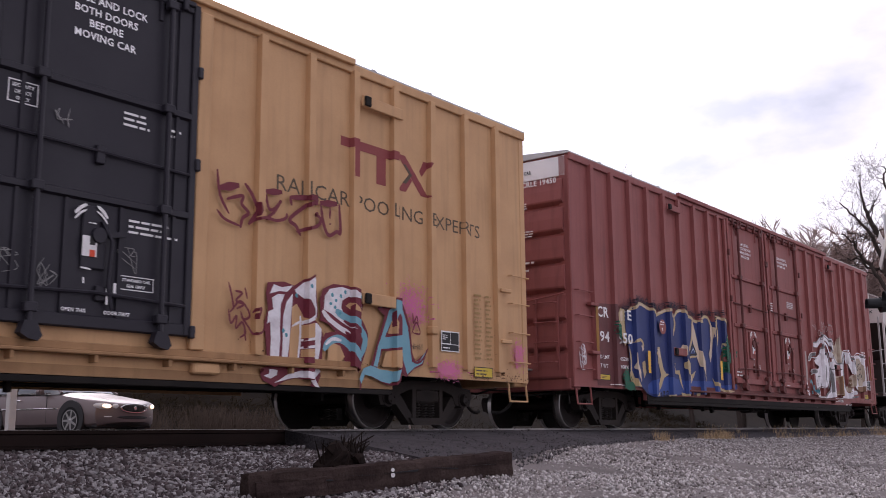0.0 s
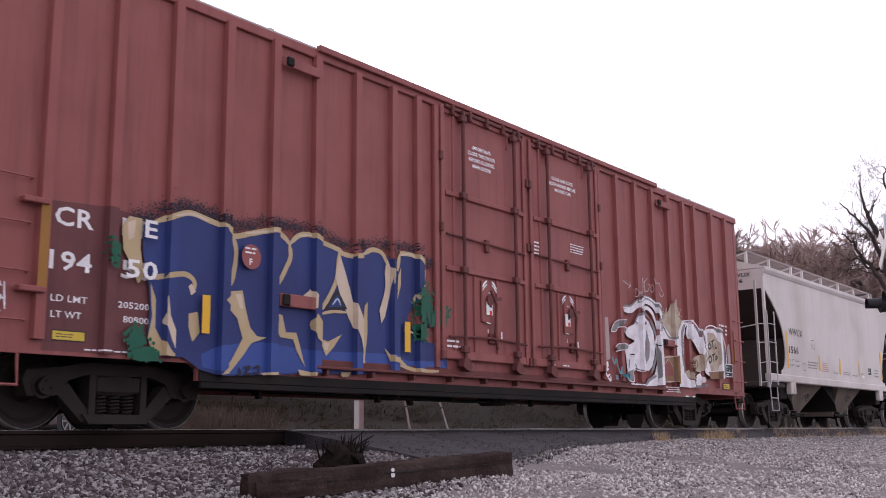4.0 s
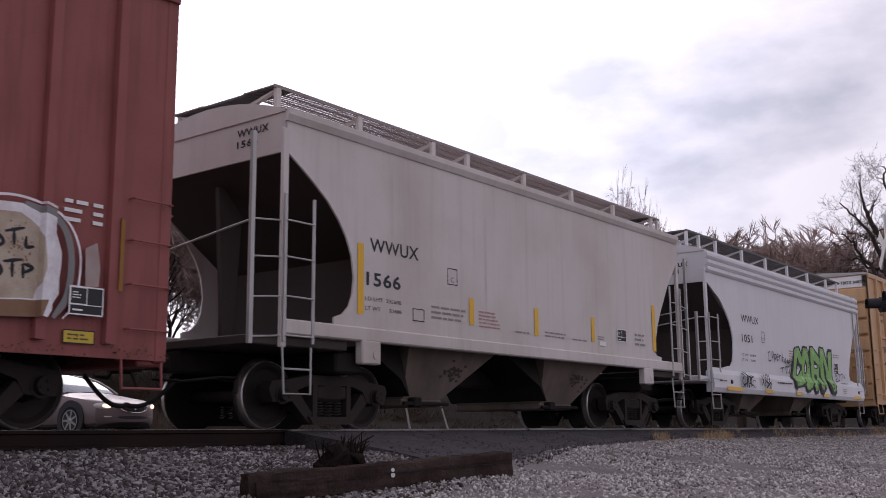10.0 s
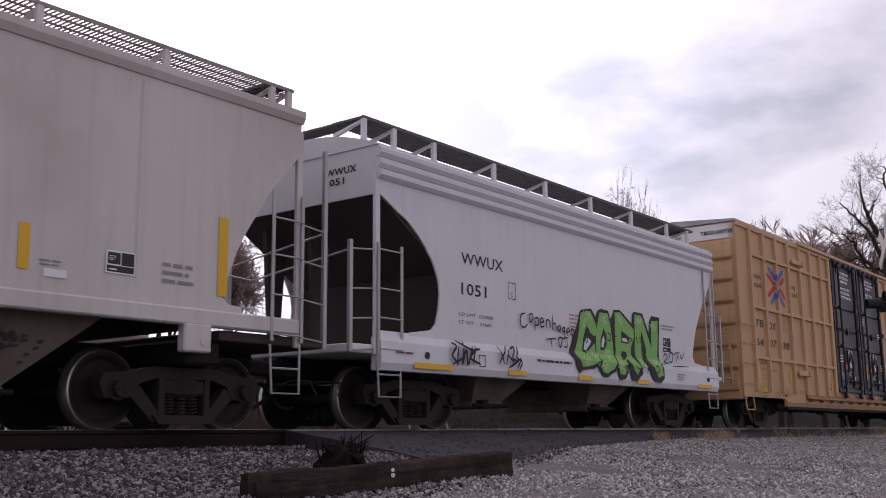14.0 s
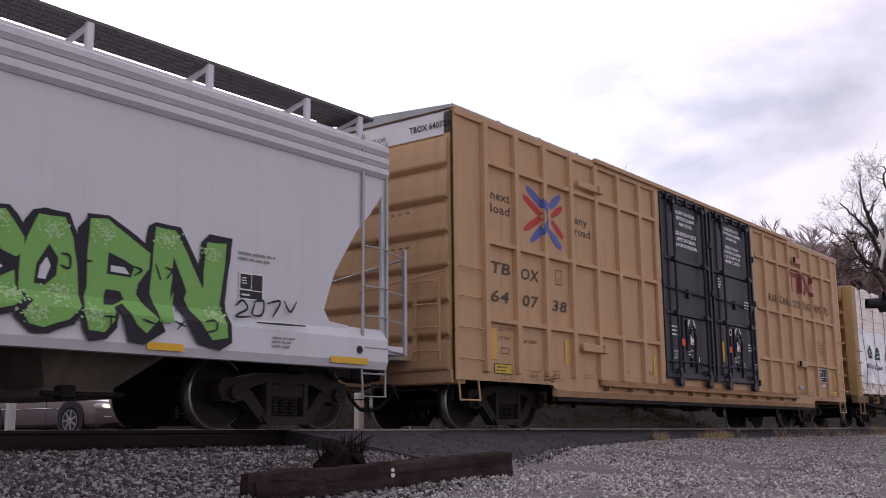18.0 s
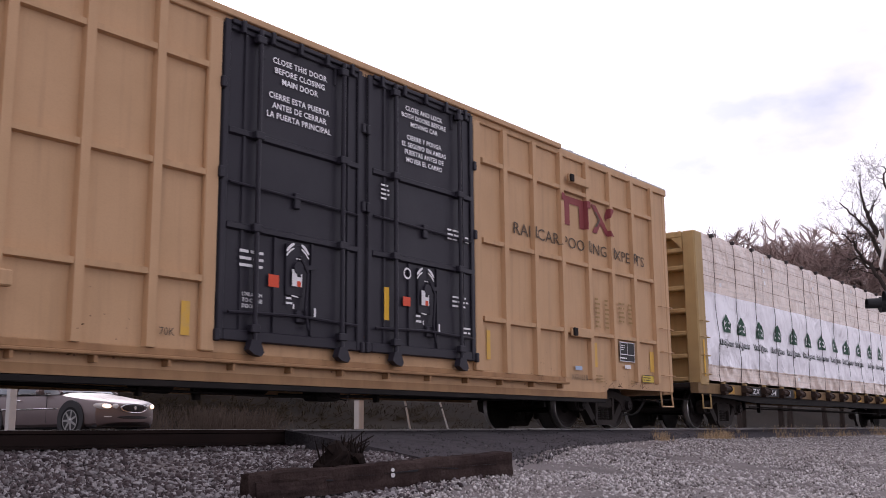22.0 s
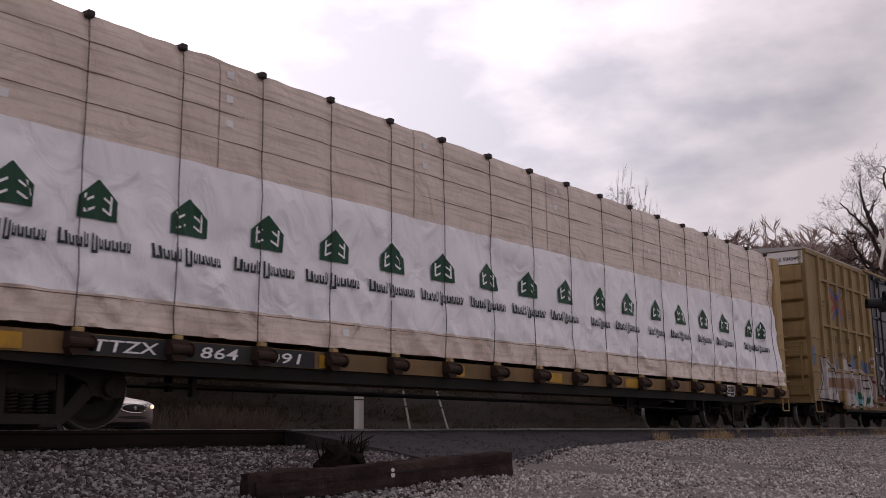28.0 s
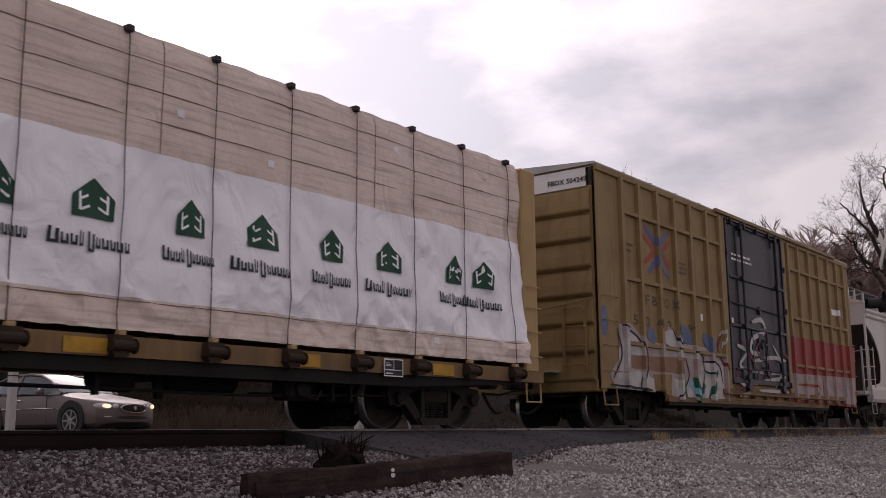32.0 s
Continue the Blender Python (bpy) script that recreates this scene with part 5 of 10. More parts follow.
def box_wagon(name, label, x_start, length, paint, ribs, door, door_mat, door_split, rail_x, inset=2.05, hribs=(), deep=(2.8, 0), rib_w=0.12, rib_d=0.08, rib_z=(0.86, 4.82), top_mat=None,
              rib_skip=()):
    """A high-cube steel box wagon."""
    car = thing(name, label, "freight wagon", "wagons of the train")
    moving.append((car, x_start))
    y, L, z1 = -HALF, length, 4.9
    d0, d1 = deep[0], L - deep[0] if not deep[1] else deep[1]
    for s in (-1, 1):
        side = Mesh()
        lo, hi = sorted((s * HALF, s * (HALF - 0.06)))
        side.prism([(0, 0.72), (d0 - 0.1, 0.72), (d0, 0.66), (d0, 0.53), (d1, 0.53), (d1, 0.66), (d1 + 0.1, 0.72), (L, 0.72), (L, z1), (0, z1)], lo, hi)
        part("side_wall", side, paint, car)
    # roof with a low ridge and seams
    r = Mesh().prism([(-HALF - 0.02, z1), (-HALF - 0.02, z1 + 0.05), (0, z1 + 0.16), (HALF + 0.02, z1 + 0.05), (HALF + 0.02, z1)], -0.03, L + 0.03, "x")
    for k in range(1, int(L / 1.2)):
        x = k * L / int(L / 1.2)
        r.prism([(-HALF, z1 + 0.05), (0, z1 + 0.16), (HALF, z1 + 0.05), (HALF, z1 + 0.08), (0, z1 + 0.2), (-HALF, z1 + 0.08)], x - 0.04, x + 0.04, "x")
    part("roof", r, M_GALV, car, "galvanised steel roof")
    c = Mesh()
    c.box(0, L, y - 0.045, y, z1 - 0.11, z1 + 0.02, 0.01)
    part("top_chord", c, paint, car)
    t = Mesh().box(rail_x[0], rail_x[1], y - 0.1, y - 0.02, z1 - 0.015, z1 + 0.075, 0.01)
    part("door_rail", t, paint, car)
    b = Mesh().box(rail_x[0], rail_x[1], y - 0.13, y - 0.0, 0.735, 0.775, 0.01)
    b.box(rail_x[0], rail_x[1], y - 0.05, y, 0.775, 0.86, 0.01)
    grimy = M_REDGEAR if paint is M_RED else (M_SILL if paint is M_YELLOW_F else M_GRIME)
    dt = part("door_track", b, grimy, car, "grime-darkened door track")
    bracket = Mesh().box(-0.02, 0.02, y - 0.11, y, 0.66, 0.735).data("track_bracket", grimy)
    for k in range(12):
        part("track_bracket", bracket, None, dt, at=pose(rail_x[0] + 0.2 + (rail_x[1] - rail_x[0] - 0.4) * k / 11, 0, 0))
    part("lower_flange", Mesh().prism([(d0 + 0.02, 0.655), (d0 + 0.02, 0.525), (d1 - 0.02, 0.525), (d1 - 0.02, 0.655), (d1 - 0.3, 0.63), (d0 + 0.3, 0.63)], y - 0.02, y + 0.03), M_UNDER if paint is M_RED else grimy, car, "grime-darkened lower flange")
    part("lower_flange", Mesh().box(d0 + 0.05, d1 - 0.05, y - 0.012, y + 0.05, 0.45, 0.522, 0.008), M_UNDER, car, "dark bottom flange of the side sill")
    for x in (0.0, L - 0.16):
        part("corner_post", Mesh().box(x, x + 0.16, y - 0.012, y + 0.2, 0.70, z1 - 0.02, 0.02), paint, car)
    rib = rib_mesh(rib_w, rib_d, rib_z[0], rib_z[1], paint)
    far = Matrix.Rotation(math.pi, 4, "Z")
    for x in ribs:
        part("rib", rib, None, car, at=pose(x, 0, 0))
        part("rib", rib, None, car, at=pose(x, 0, 0) @ far)
    edges = sorted(ribs)
    for z in hribs:
        for a, e in zip(edges, edges[1:]):
            if a < door[0] < e or e - a > 2:
                continue
            part("cross_rib", Mesh().prism([(y + 0.01, z + 0.05), (y - 0.07, z + 0.035), (y - 0.07, z - 0.035), (y + 0.01, z - 0.05)], a + rib_w / 2, e - rib_w / 2, "x"), paint, car)
    post = 0.1 if paint is M_RED else 0.19
    for x in (door[0] - post - 0.005, door[1] + 0.005):
        part("door_post", Mesh().box(x, x + post, y - 0.075, y, 0.86, z1 - 0.1, 0.012), paint, car)
    for z in hribs:    # the rails run on to the door posts
        for a, e in ((max(v for v in ribs if v < door[0]), door[0] - post), (door[1] + post, min(v for v in ribs if v > door[1]))):
            if e - a > 0.3:
                part("cross_rib", Mesh().prism([(y + 0.01, z + 0.05), (y - 0.07, z + 0.035), (y - 0.07, z - 0.035), (y + 0.01, z - 0.05)], a + rib_w / 2, e - 0.01, "x"), paint, car)
    for i, (a, e) in enumerate(door_split):
        w = e - a
        # red doors: gear is coloured darker to stand for its shadows
        plug_door(car, a + 0.01, e - 0.01, 1.0, 4.84, door_mat, (a + w * 0.215, a + w * 0.82), (2.34, 3.48), M_REDGEAR if door_mat is M_RED else door_mat)
    for (a, b), (c, d) in zip(door_split, door_split[1:]):
        part("door_seam", Mesh().box(b - 0.012, c + 0.012, y - 0.045, y + 0.01, 1.0, 4.84), door_mat, car, "narrow seam strip between the doors")
    end_wall(car, 0.03, -1, paint, top_mat or M_WHITE)
    end_wall(car, L - 0.03, 1, paint, top_mat or M_WHITE)
    for a, e in ((0.1, 0.62), (L - 0.55, L - 0.03)):
        ladder(car, a, e, y - 0.012, (2.42, 1.97, 1.5, 1.03), paint, rails=False)
        st = Mesh().rod([(a, y + 0.02, 0.72), (a, y - 0.01, 0.42), (e - 0.02, y - 0.01, 0.42), (e - 0.02, y + 0.02, 0.72)], 0.018)
        part("sill_step", st, paint, car)
    running_gear(car, L, inset)
    return car
# ---- wagons ----
A_RIBS = [13.0, 13.84, 14.68, 15.51, 16.35, 17.19, 18.02]
A_RIBS = [18.9 - x for x in A_RIBS][::-1] + A_RIBS
car_a = box_wagon("yellow_box_wagon", "dirty yellow steel box wagon with black plug doors and graffiti", -4.79, 18.9, M_YELLOW, A_RIBS, (7.0, 12.0), M_BLACKDOOR,
                  ((7.0, 9.49), (9.51, 12.0)), (4.3, 14.63), deep=(3.4, 15.5))
C_RIBS = [0.76, 1.53, 2.28, 3.03, 3.78, 4.52, 5.29, 6.04, 6.59, 12.64, 13.41, 14.16, 14.88, 15.64, 16.2, 17.14, 17.92]
car_c = box_wagon("red_box_wagon", "oxide red steel box wagon with plug doors and graffiti", 15.561, 18.67, M_RED, C_RIBS, (7.06, 11.88), M_RED,
                  ((7.08, 9.4), (9.5, 11.86)), (4.5, 14.37), deep=(2.73, 15.91))
B_RIBS = [0.76, 1.64, 2.52, 3.41, 4.31, 5.18, 6.07, 12.84, 13.73, 14.61, 15.52, 16.4, 17.28, 18.15]
car_b = box_wagon("tan_box_wagon", "clean tan steel box wagon with black plug doors", 61.657, 18.9, M_YELLOW_B, B_RIBS, (6.93, 11.96), M_BLACKDOOR,
                  ((6.94, 9.38), (9.48, 11.95)), (4.3, 14.6), hribs=(4.19, 2.9, 1.67), deep=(2.8, 16.1))
F_RIBS = [0.96, 1.68, 2.5, 3.3, 4.1, 4.95, 5.7, 10.2, 11.0, 11.85, 12.65, 13.5, 14.3, 15.0]
car_f = box_wagon("ochre_box_wagon", "faded ochre box wagon with a black door and graffiti", 106.81, 15.6, M_YELLOW_F, F_RIBS, (5.95, 9.75), M_BLACKDOOR,
                  ((5.97, 9.73),), (5.5, 14.2), hribs=(4.15, 2.85, 1.6), deep=(2.7, 0))


def arc_roof(w, z0, rise, n=10):
    return [(-w + 2 * w * k / n, z0 + rise * (1 - (1 - 2 * k / n) ** 2)) for k in range(n + 1)]


def hopper_wagon(name, label, x_start, paint, style, eave, left, right, sill, bays, posts, rungs):
    """A two-bay covered hopper: side sheets cut in a curve at both ends, slope sheets, roof walk, end frames."""
    car = thing(name, label, "freight wagon", "wagons of the train")
    moving.append((car, x_start))
    x0, x1 = 0.72, 12.02
    y = -HALF
    zt = eave[0]
    for s in (-1, 1):
        lo, hi = sorted((s * HALF, s * (HALF - 0.03)))
        outline = [(x0, zt)] + left + [(b, a) for b, a in right[::-1]] + [(x1, zt)]
        part("side_sheet", Mesh().prism(outline, lo, hi), paint, car)
    roof = [(-HALF, zt)] + [(a, b) for a, b in arc_roof(HALF, zt + 0.02, 0.30)] + [(HALF, zt)]
    part("roof", Mesh().prism(roof, x0 - 0.02, x1 + 0.02, "x"), paint, car, smooth=True)
    if style == "plain":
        e = Mesh().prism([(y - 0.06, zt + 0.03), (y - 0.06, zt - 0.05), (y - 0.02, zt - 0.13), (y + 0.02, zt - 0.13), (y + 0.02, zt + 0.03)], x0 - 0.02, x1 + 0.02, "x")
        part("eave", e, paint, car)
    else:
        for k in range(3):
            z = zt - 0.02 - k * 0.16
            e = Mesh().prism([(y - 0.02, z), (y - 0.07, z - 0.03), (y - 0.07, z - 0.1), (y - 0.02, z - 0.15), (y + 0.02, z - 0.15), (y + 0.02, z)], x0 - 0.02, x1 + 0.02, "x")
            part("eave_rib", e, paint, car)
    for x, s in ((x0, 1), (x1, -1)):
        zl = left[0][1]
        cap = [(-HALF, zl)] + arc_roof(HALF, zt + 0.02, 0.30) + [(HALF, zl)]
        part("end_panel", Mesh().prism(cap, min(x, x + s * 0.03), max(x, x + s * 0.03), "x"), paint, car)
        # sheets and braces of the end recess carry its shade as dark colour
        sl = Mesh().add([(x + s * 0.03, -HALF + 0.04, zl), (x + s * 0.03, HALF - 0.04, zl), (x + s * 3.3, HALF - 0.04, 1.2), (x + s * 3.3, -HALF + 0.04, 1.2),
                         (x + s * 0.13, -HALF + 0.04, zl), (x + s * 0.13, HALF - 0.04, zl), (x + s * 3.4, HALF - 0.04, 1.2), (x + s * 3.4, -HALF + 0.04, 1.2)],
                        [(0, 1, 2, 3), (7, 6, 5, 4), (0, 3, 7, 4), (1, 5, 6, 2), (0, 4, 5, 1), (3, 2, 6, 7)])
        part("slope_sheet", sl, M_SHADE, car, "sloping end sheet in a shade-dark colour")
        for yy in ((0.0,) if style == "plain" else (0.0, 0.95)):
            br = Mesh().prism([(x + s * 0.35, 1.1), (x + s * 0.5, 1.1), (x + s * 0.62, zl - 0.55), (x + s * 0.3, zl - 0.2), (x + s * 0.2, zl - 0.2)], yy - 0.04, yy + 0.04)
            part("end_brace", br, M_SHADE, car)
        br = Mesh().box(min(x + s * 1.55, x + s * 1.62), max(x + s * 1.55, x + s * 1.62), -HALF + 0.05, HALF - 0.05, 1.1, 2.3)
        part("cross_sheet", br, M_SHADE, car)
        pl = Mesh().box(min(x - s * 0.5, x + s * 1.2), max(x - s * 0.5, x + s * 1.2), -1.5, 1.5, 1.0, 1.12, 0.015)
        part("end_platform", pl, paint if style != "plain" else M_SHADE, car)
        for yy in (y + 0.03, -y - 0.03):
            part("corner_post", Mesh().box(x - 0.05, x + 0.05, yy - 0.03, yy + 0.03, 0.98, zl + 0.3, 0.01), paint, car)
        a, b = sorted((x - s * 0.02, x + s * 0.47))
        lad = ladder(car, a, b, y - 0.03, rungs, M_GALV, z_lo=rungs[-1] - 0.08, z_hi=rungs[0] + (0.34 if style == "plain" else (1.55 if s < 0 else 0.1)), stand=0.03)
        for z in rungs:
            part("rung", Mesh().rod([(x - s * 0.05, y + 0.03, z), (x - s * 0.5, y + 0.05, z - 0.04)], 0.012), M_GALV, lad)
        el = Mesh().box(min(x - s * 0.47, x - s * 0.53), max(x - s * 0.47, x - s * 0.53), y + 0.03, y + 0.08, 1.0, 3.6 if style == "plain" else 2.5)
        part("end_stile", el, M_GALV, car)
        el = Mesh().rod([(x - s * 0.5, y + 0.05, rungs[0] - 0.05), (x - s * 0.52, 0.4, rungs[0] - 0.3), (x - s * 0.5, 1.4, rungs[0] - 0.05)], 0.014)
        part("grab_iron", el, M_GALV, car)
        st = Mesh().rod([(a, y, 1.0), (a + 0.02, y - 0.02, 0.42), (b - 0.02, y - 0.02, 0.42), (b, y, 1.0)], 0.016)
        st.rod([(a, y - 0.01, 0.72), (b, y - 0.01, 0.72)], 0.014)
        part("sill_step", st, M_GALV, car)
    zs0, zs1 = sill
    for s in (-1, 1):
        sm = Mesh()
        if style == "plain":
            lo, hi = sorted((s * (HALF + 0.03), s * (HALF - 0.12)))
            sm.box(x0, x1, lo, hi, zs0, zs1, 0.02)
        else:
            pts = [(s * (HALF - 0.02), zs1 + 0.1), (s * (HALF + 0.06), zs1 - 0.05), (s * (HALF + 0.07), zs0 + 0.1), (s * (HALF + 0.03), zs0), (s * (HALF - 0.12), zs0), (s * (HALF - 0.12), zs1)]
            sm.prism(pts, x0, x1, "x")
        part("side_sill", sm, paint, car)
    if style == "plain":
        for x in (2.3, 10.45):
            j = Mesh().box(x - 0.19, x + 0.19, y - 0.04, y + 0.1, zs0 - 0.3, zs0 + 0.02, 0.02)
            j.tube((x + 0.08, y - 0.05, zs0 - 0.17), (x + 0.08, y - 0.03, zs0 - 0.17), 0.06, 0.06, 14)
            part("jacking_pad", j, paint, car)
    for pts in bays:
        m = Mesh()
        (ax, az), (bx, bz), (cx, cz), (dx, dz) = pts
        v = []
        for yy, tuck in ((-1.25, 0.35), (1.25, -0.35)):
            v += [(ax, yy, az), (dx, yy, dz), (cx, yy + tuck, cz), (bx, yy + tuck, bz)]
        m.add(v, [(0, 1, 2, 3), (7, 6, 5, 4), (0, 4, 5, 1), (1, 5, 6, 2), (2, 6, 7, 3), (3, 7, 4, 0)])
        m.box(bx - 0.05, cx + 0.05, -0.92, 0.92, bz - 0.09, bz + 0.02, 0.02)
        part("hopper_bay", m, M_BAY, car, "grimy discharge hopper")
        if style == "plain":    # blurred dark tag, dark block added for the shade beside the bay
            tag = Mesh()
            rt = random.Random(int(ax * 10))
            for _ in range(34):
                u, w = rt.gauss(ax * 0.45 + dx * 0.55, 0.13), rt.gauss(0.88, 0.06)
                yo = -1.25 + 0.35 * (az - w) / (az - bz) - 0.004
                tag.add([(u - 0.04, yo, w - 0.03), (u + 0.03, yo, w - 0.02), (u + 0.045, yo, w + 0.03), (u - 0.02, yo, w + 0.025)], [(0, 1, 2, 3)])
            tagged(part("tag", tag, M_SHADE, car, "smudged dark tag"), kind="stuff")
            part("bay_shade", Mesh().prism([(ax - 0.9, az), (ax - 0.02, az), (bx - 0.02, bz + 0.05), (bx - 0.22, bz + 0.3)], -1.05, 1.05), M_UNDER, car, "dark block standing for the shade beside the bay")
        g = Mesh().tube((bx - 0.1, -1.0, bz - 0.05), (cx + 0.1, -1.0, bz - 0.05), 0.03, 0.03, 8)
        g.box(bx + 0.1, bx + 0.28, -1.05, -0.9, bz - 0.1, bz + 0.04, 0.02)
        part("outlet_gate", g, M_UNDER, car)
    # roof walk: gratings on brackets along both sides of the roof, with end crossovers
    zw = 4.5
    for s in (-1, 1):
        gr = Mesh()
        lo, hi = sorted((s * 1.02, s * 0.42))
        wide, tall, lines = (0.022, 0.014, 4) if style == "plain" else (0.010, 0.036, 6)
        n = 190 if style == "plain" else 220
        for k in range(n):
            x = x0 + 0.25 + (x1 - x0 + 0.1) * k / (n - 1)
            gr.box(x - wide / 2, x + wide / 2, lo, hi, zw - tall, zw)
        for k in range(lines):
            yy = lo + (hi - lo) * k / (lines - 1)
            gr.box(x0 + 0.25, x1 + 0.35, yy - 0.006, yy + 0.006, zw - max(tall, 0.02), zw + 0.002)
        gr.box(x0 + 0.25, x1 + 0.35, s * 1.03 - 0.012, s * 1.03 + 0.012, zw - 0.03, zw + 0.012)
        part("roof_walk", gr, M_WALK_PALE if style == "plain" else M_WALK, car, "see-through steel roof walk grating" if style == "plain" else "dull steel roof walk grating")
    for x in posts:
        for s in (-1, 1):
            p = Mesh()
            lo, hi = sorted((s * 1.04, s * 0.98))
            p.box(x - 0.045, x + 0.045, lo, hi, zt + 0.1, zw, 0.006)
            p.add([(x - 0.03, s * 1.0, zw - 0.035), (x + 0.03, s * 1.0, zw - 0.035), (x + 0.03, s * 0.42, zw - 0.16), (x - 0.03, s * 0.42, zw - 0.16),
                   (x - 0.03, s * 1.0, zw - 0.06), (x + 0.03, s * 1.0, zw - 0.06), (x + 0.03, s * 0.42, zw - 0.22), (x - 0.03, s * 0.42, zw - 0.22)],
                  [(0, 1, 2, 3), (7, 6, 5, 4), (0, 4, 5, 1), (1, 5, 6, 2), (2, 6, 7, 3), (3, 7, 4, 0)])
            part("walk_bracket", p, paint, car)
    for x in (x0 + 0.42, x1 + 0.05):
        gr = Mesh()
        for k in range(13):
            xx = x - 0.15 + k * 0.025
            gr.box(xx - 0.004, xx + 0.004, -1.02, 1.02, zw - 0.03, zw)
        for k in range(30):
            yy = -1.02 + 2.04 * k / 29
            gr.box(x - 0.15, x + 0.15, yy - 0.005, yy + 0.005, zw - 0.03, zw)
        part("crossover_walk", gr, M_WALK, car)
    for k in range(8):
        x = 1.9 + k * 1.27
        h = Mesh().box(x - 0.5, x + 0.5, -0.36, 0.36, zt + 0.26, zt + 0.42, 0.05)
        part("roof_hatch", h, paint, car)
    running_gear(car, 12.74, 2.06, tank=False, bearers=0)
    return car


H_LEFT = [(0.72, 3.45), (1.0, 3.27), (1.22, 3.12), (1.47, 2.93), (1.68, 2.71), (1.83, 2.5), (1.93, 2.27), (1.98, 1.99), (1.95, 1.74), (1.88, 1.58), (1.76, 1.47), (1.6, 1.42), (1.6, 1.2)]
H_RIGHT = [(12.02, 3.45), (11.79, 3.18), (11.55, 2.92), (11.35, 2.62), (11.15, 2.32), (11.0, 2.05), (10.88, 1.74), (10.8, 1.5), (10.9, 1.42), (11.1, 1.4), (11.1, 1.2)]
H_BAYS = [((3.5, 1.22), (3.76, 0.42), (4.62, 0.42), (5.76, 1.22)), ((7.17, 1.22), (7.53, 0.42), (8.53, 0.42), (9.52, 1.22))]
H_POSTS = [1.05, 2.66, 4.38, 5.3, 7.0, 8.65, 10.3, 12.0, 12.3]
car_h = hopper_wagon("grey_hopper_wagon", "light grey two-bay covered hopper wagon, rust stained", 35.235, M_GREY, "plain", (3.97, 3.85), H_LEFT, H_RIGHT, (1.14, 1.33), H_BAYS, H_POSTS, (2.55, 2.09, 1.6, 1.12))
G_LEFT = [(0.72, 3.22), (0.8, 3.2), (1.16, 3.01), (1.35, 2.93), (1.49, 2.84), (1.75, 2.62), (1.94, 2.41), (2.07, 2.15), (2.1, 1.95), (2.07, 1.72), (2.0, 1.5), (1.89, 1.4), (1.4, 1.33), (1.4, 1.1)]
G_RIGHT = [(12.02, 3.22), (11.95, 3.17), (11.74, 2.91), (11.45, 2.6), (11.21, 2.26), (11.05, 2.02), (10.95, 1.78), (10.85, 1.5), (10.95, 1.36), (11.3, 1.33), (11.3, 1.1)]
G_BAYS = [((3.45, 1.0), (3.75, 0.42), (4.55, 0.42), (5.3, 1.0)), ((7.1, 1.0), (7.42, 0.42), (8.2, 0.42), (9.0, 1.0))]
G_POSTS = [1.02, 1.69, 2.67, 4.33, 5.98, 7.64, 9.34, 11.03, 12.1]
car_g = hopper_wagon("pale_hopper_wagon", "pale grey covered hopper wagon with green graffiti", 48.024, M_PALE, "ribbed", (3.92, 3.4), G_LEFT, G_RIGHT, (0.78, 1.22), G_BAYS, G_POSTS, (2.42, 1.88, 1.48, 1.06))
hopper_wagon("grey_hopper_wagon", "grimy grey covered hopper wagon at the train's tail", 123.3, M_GREY, "ribbed", (3.92, 3.4), G_LEFT, G_RIGHT, (0.78, 1.22), G_BAYS, G_POSTS, (2.42, 1.88, 1.48, 1.06))
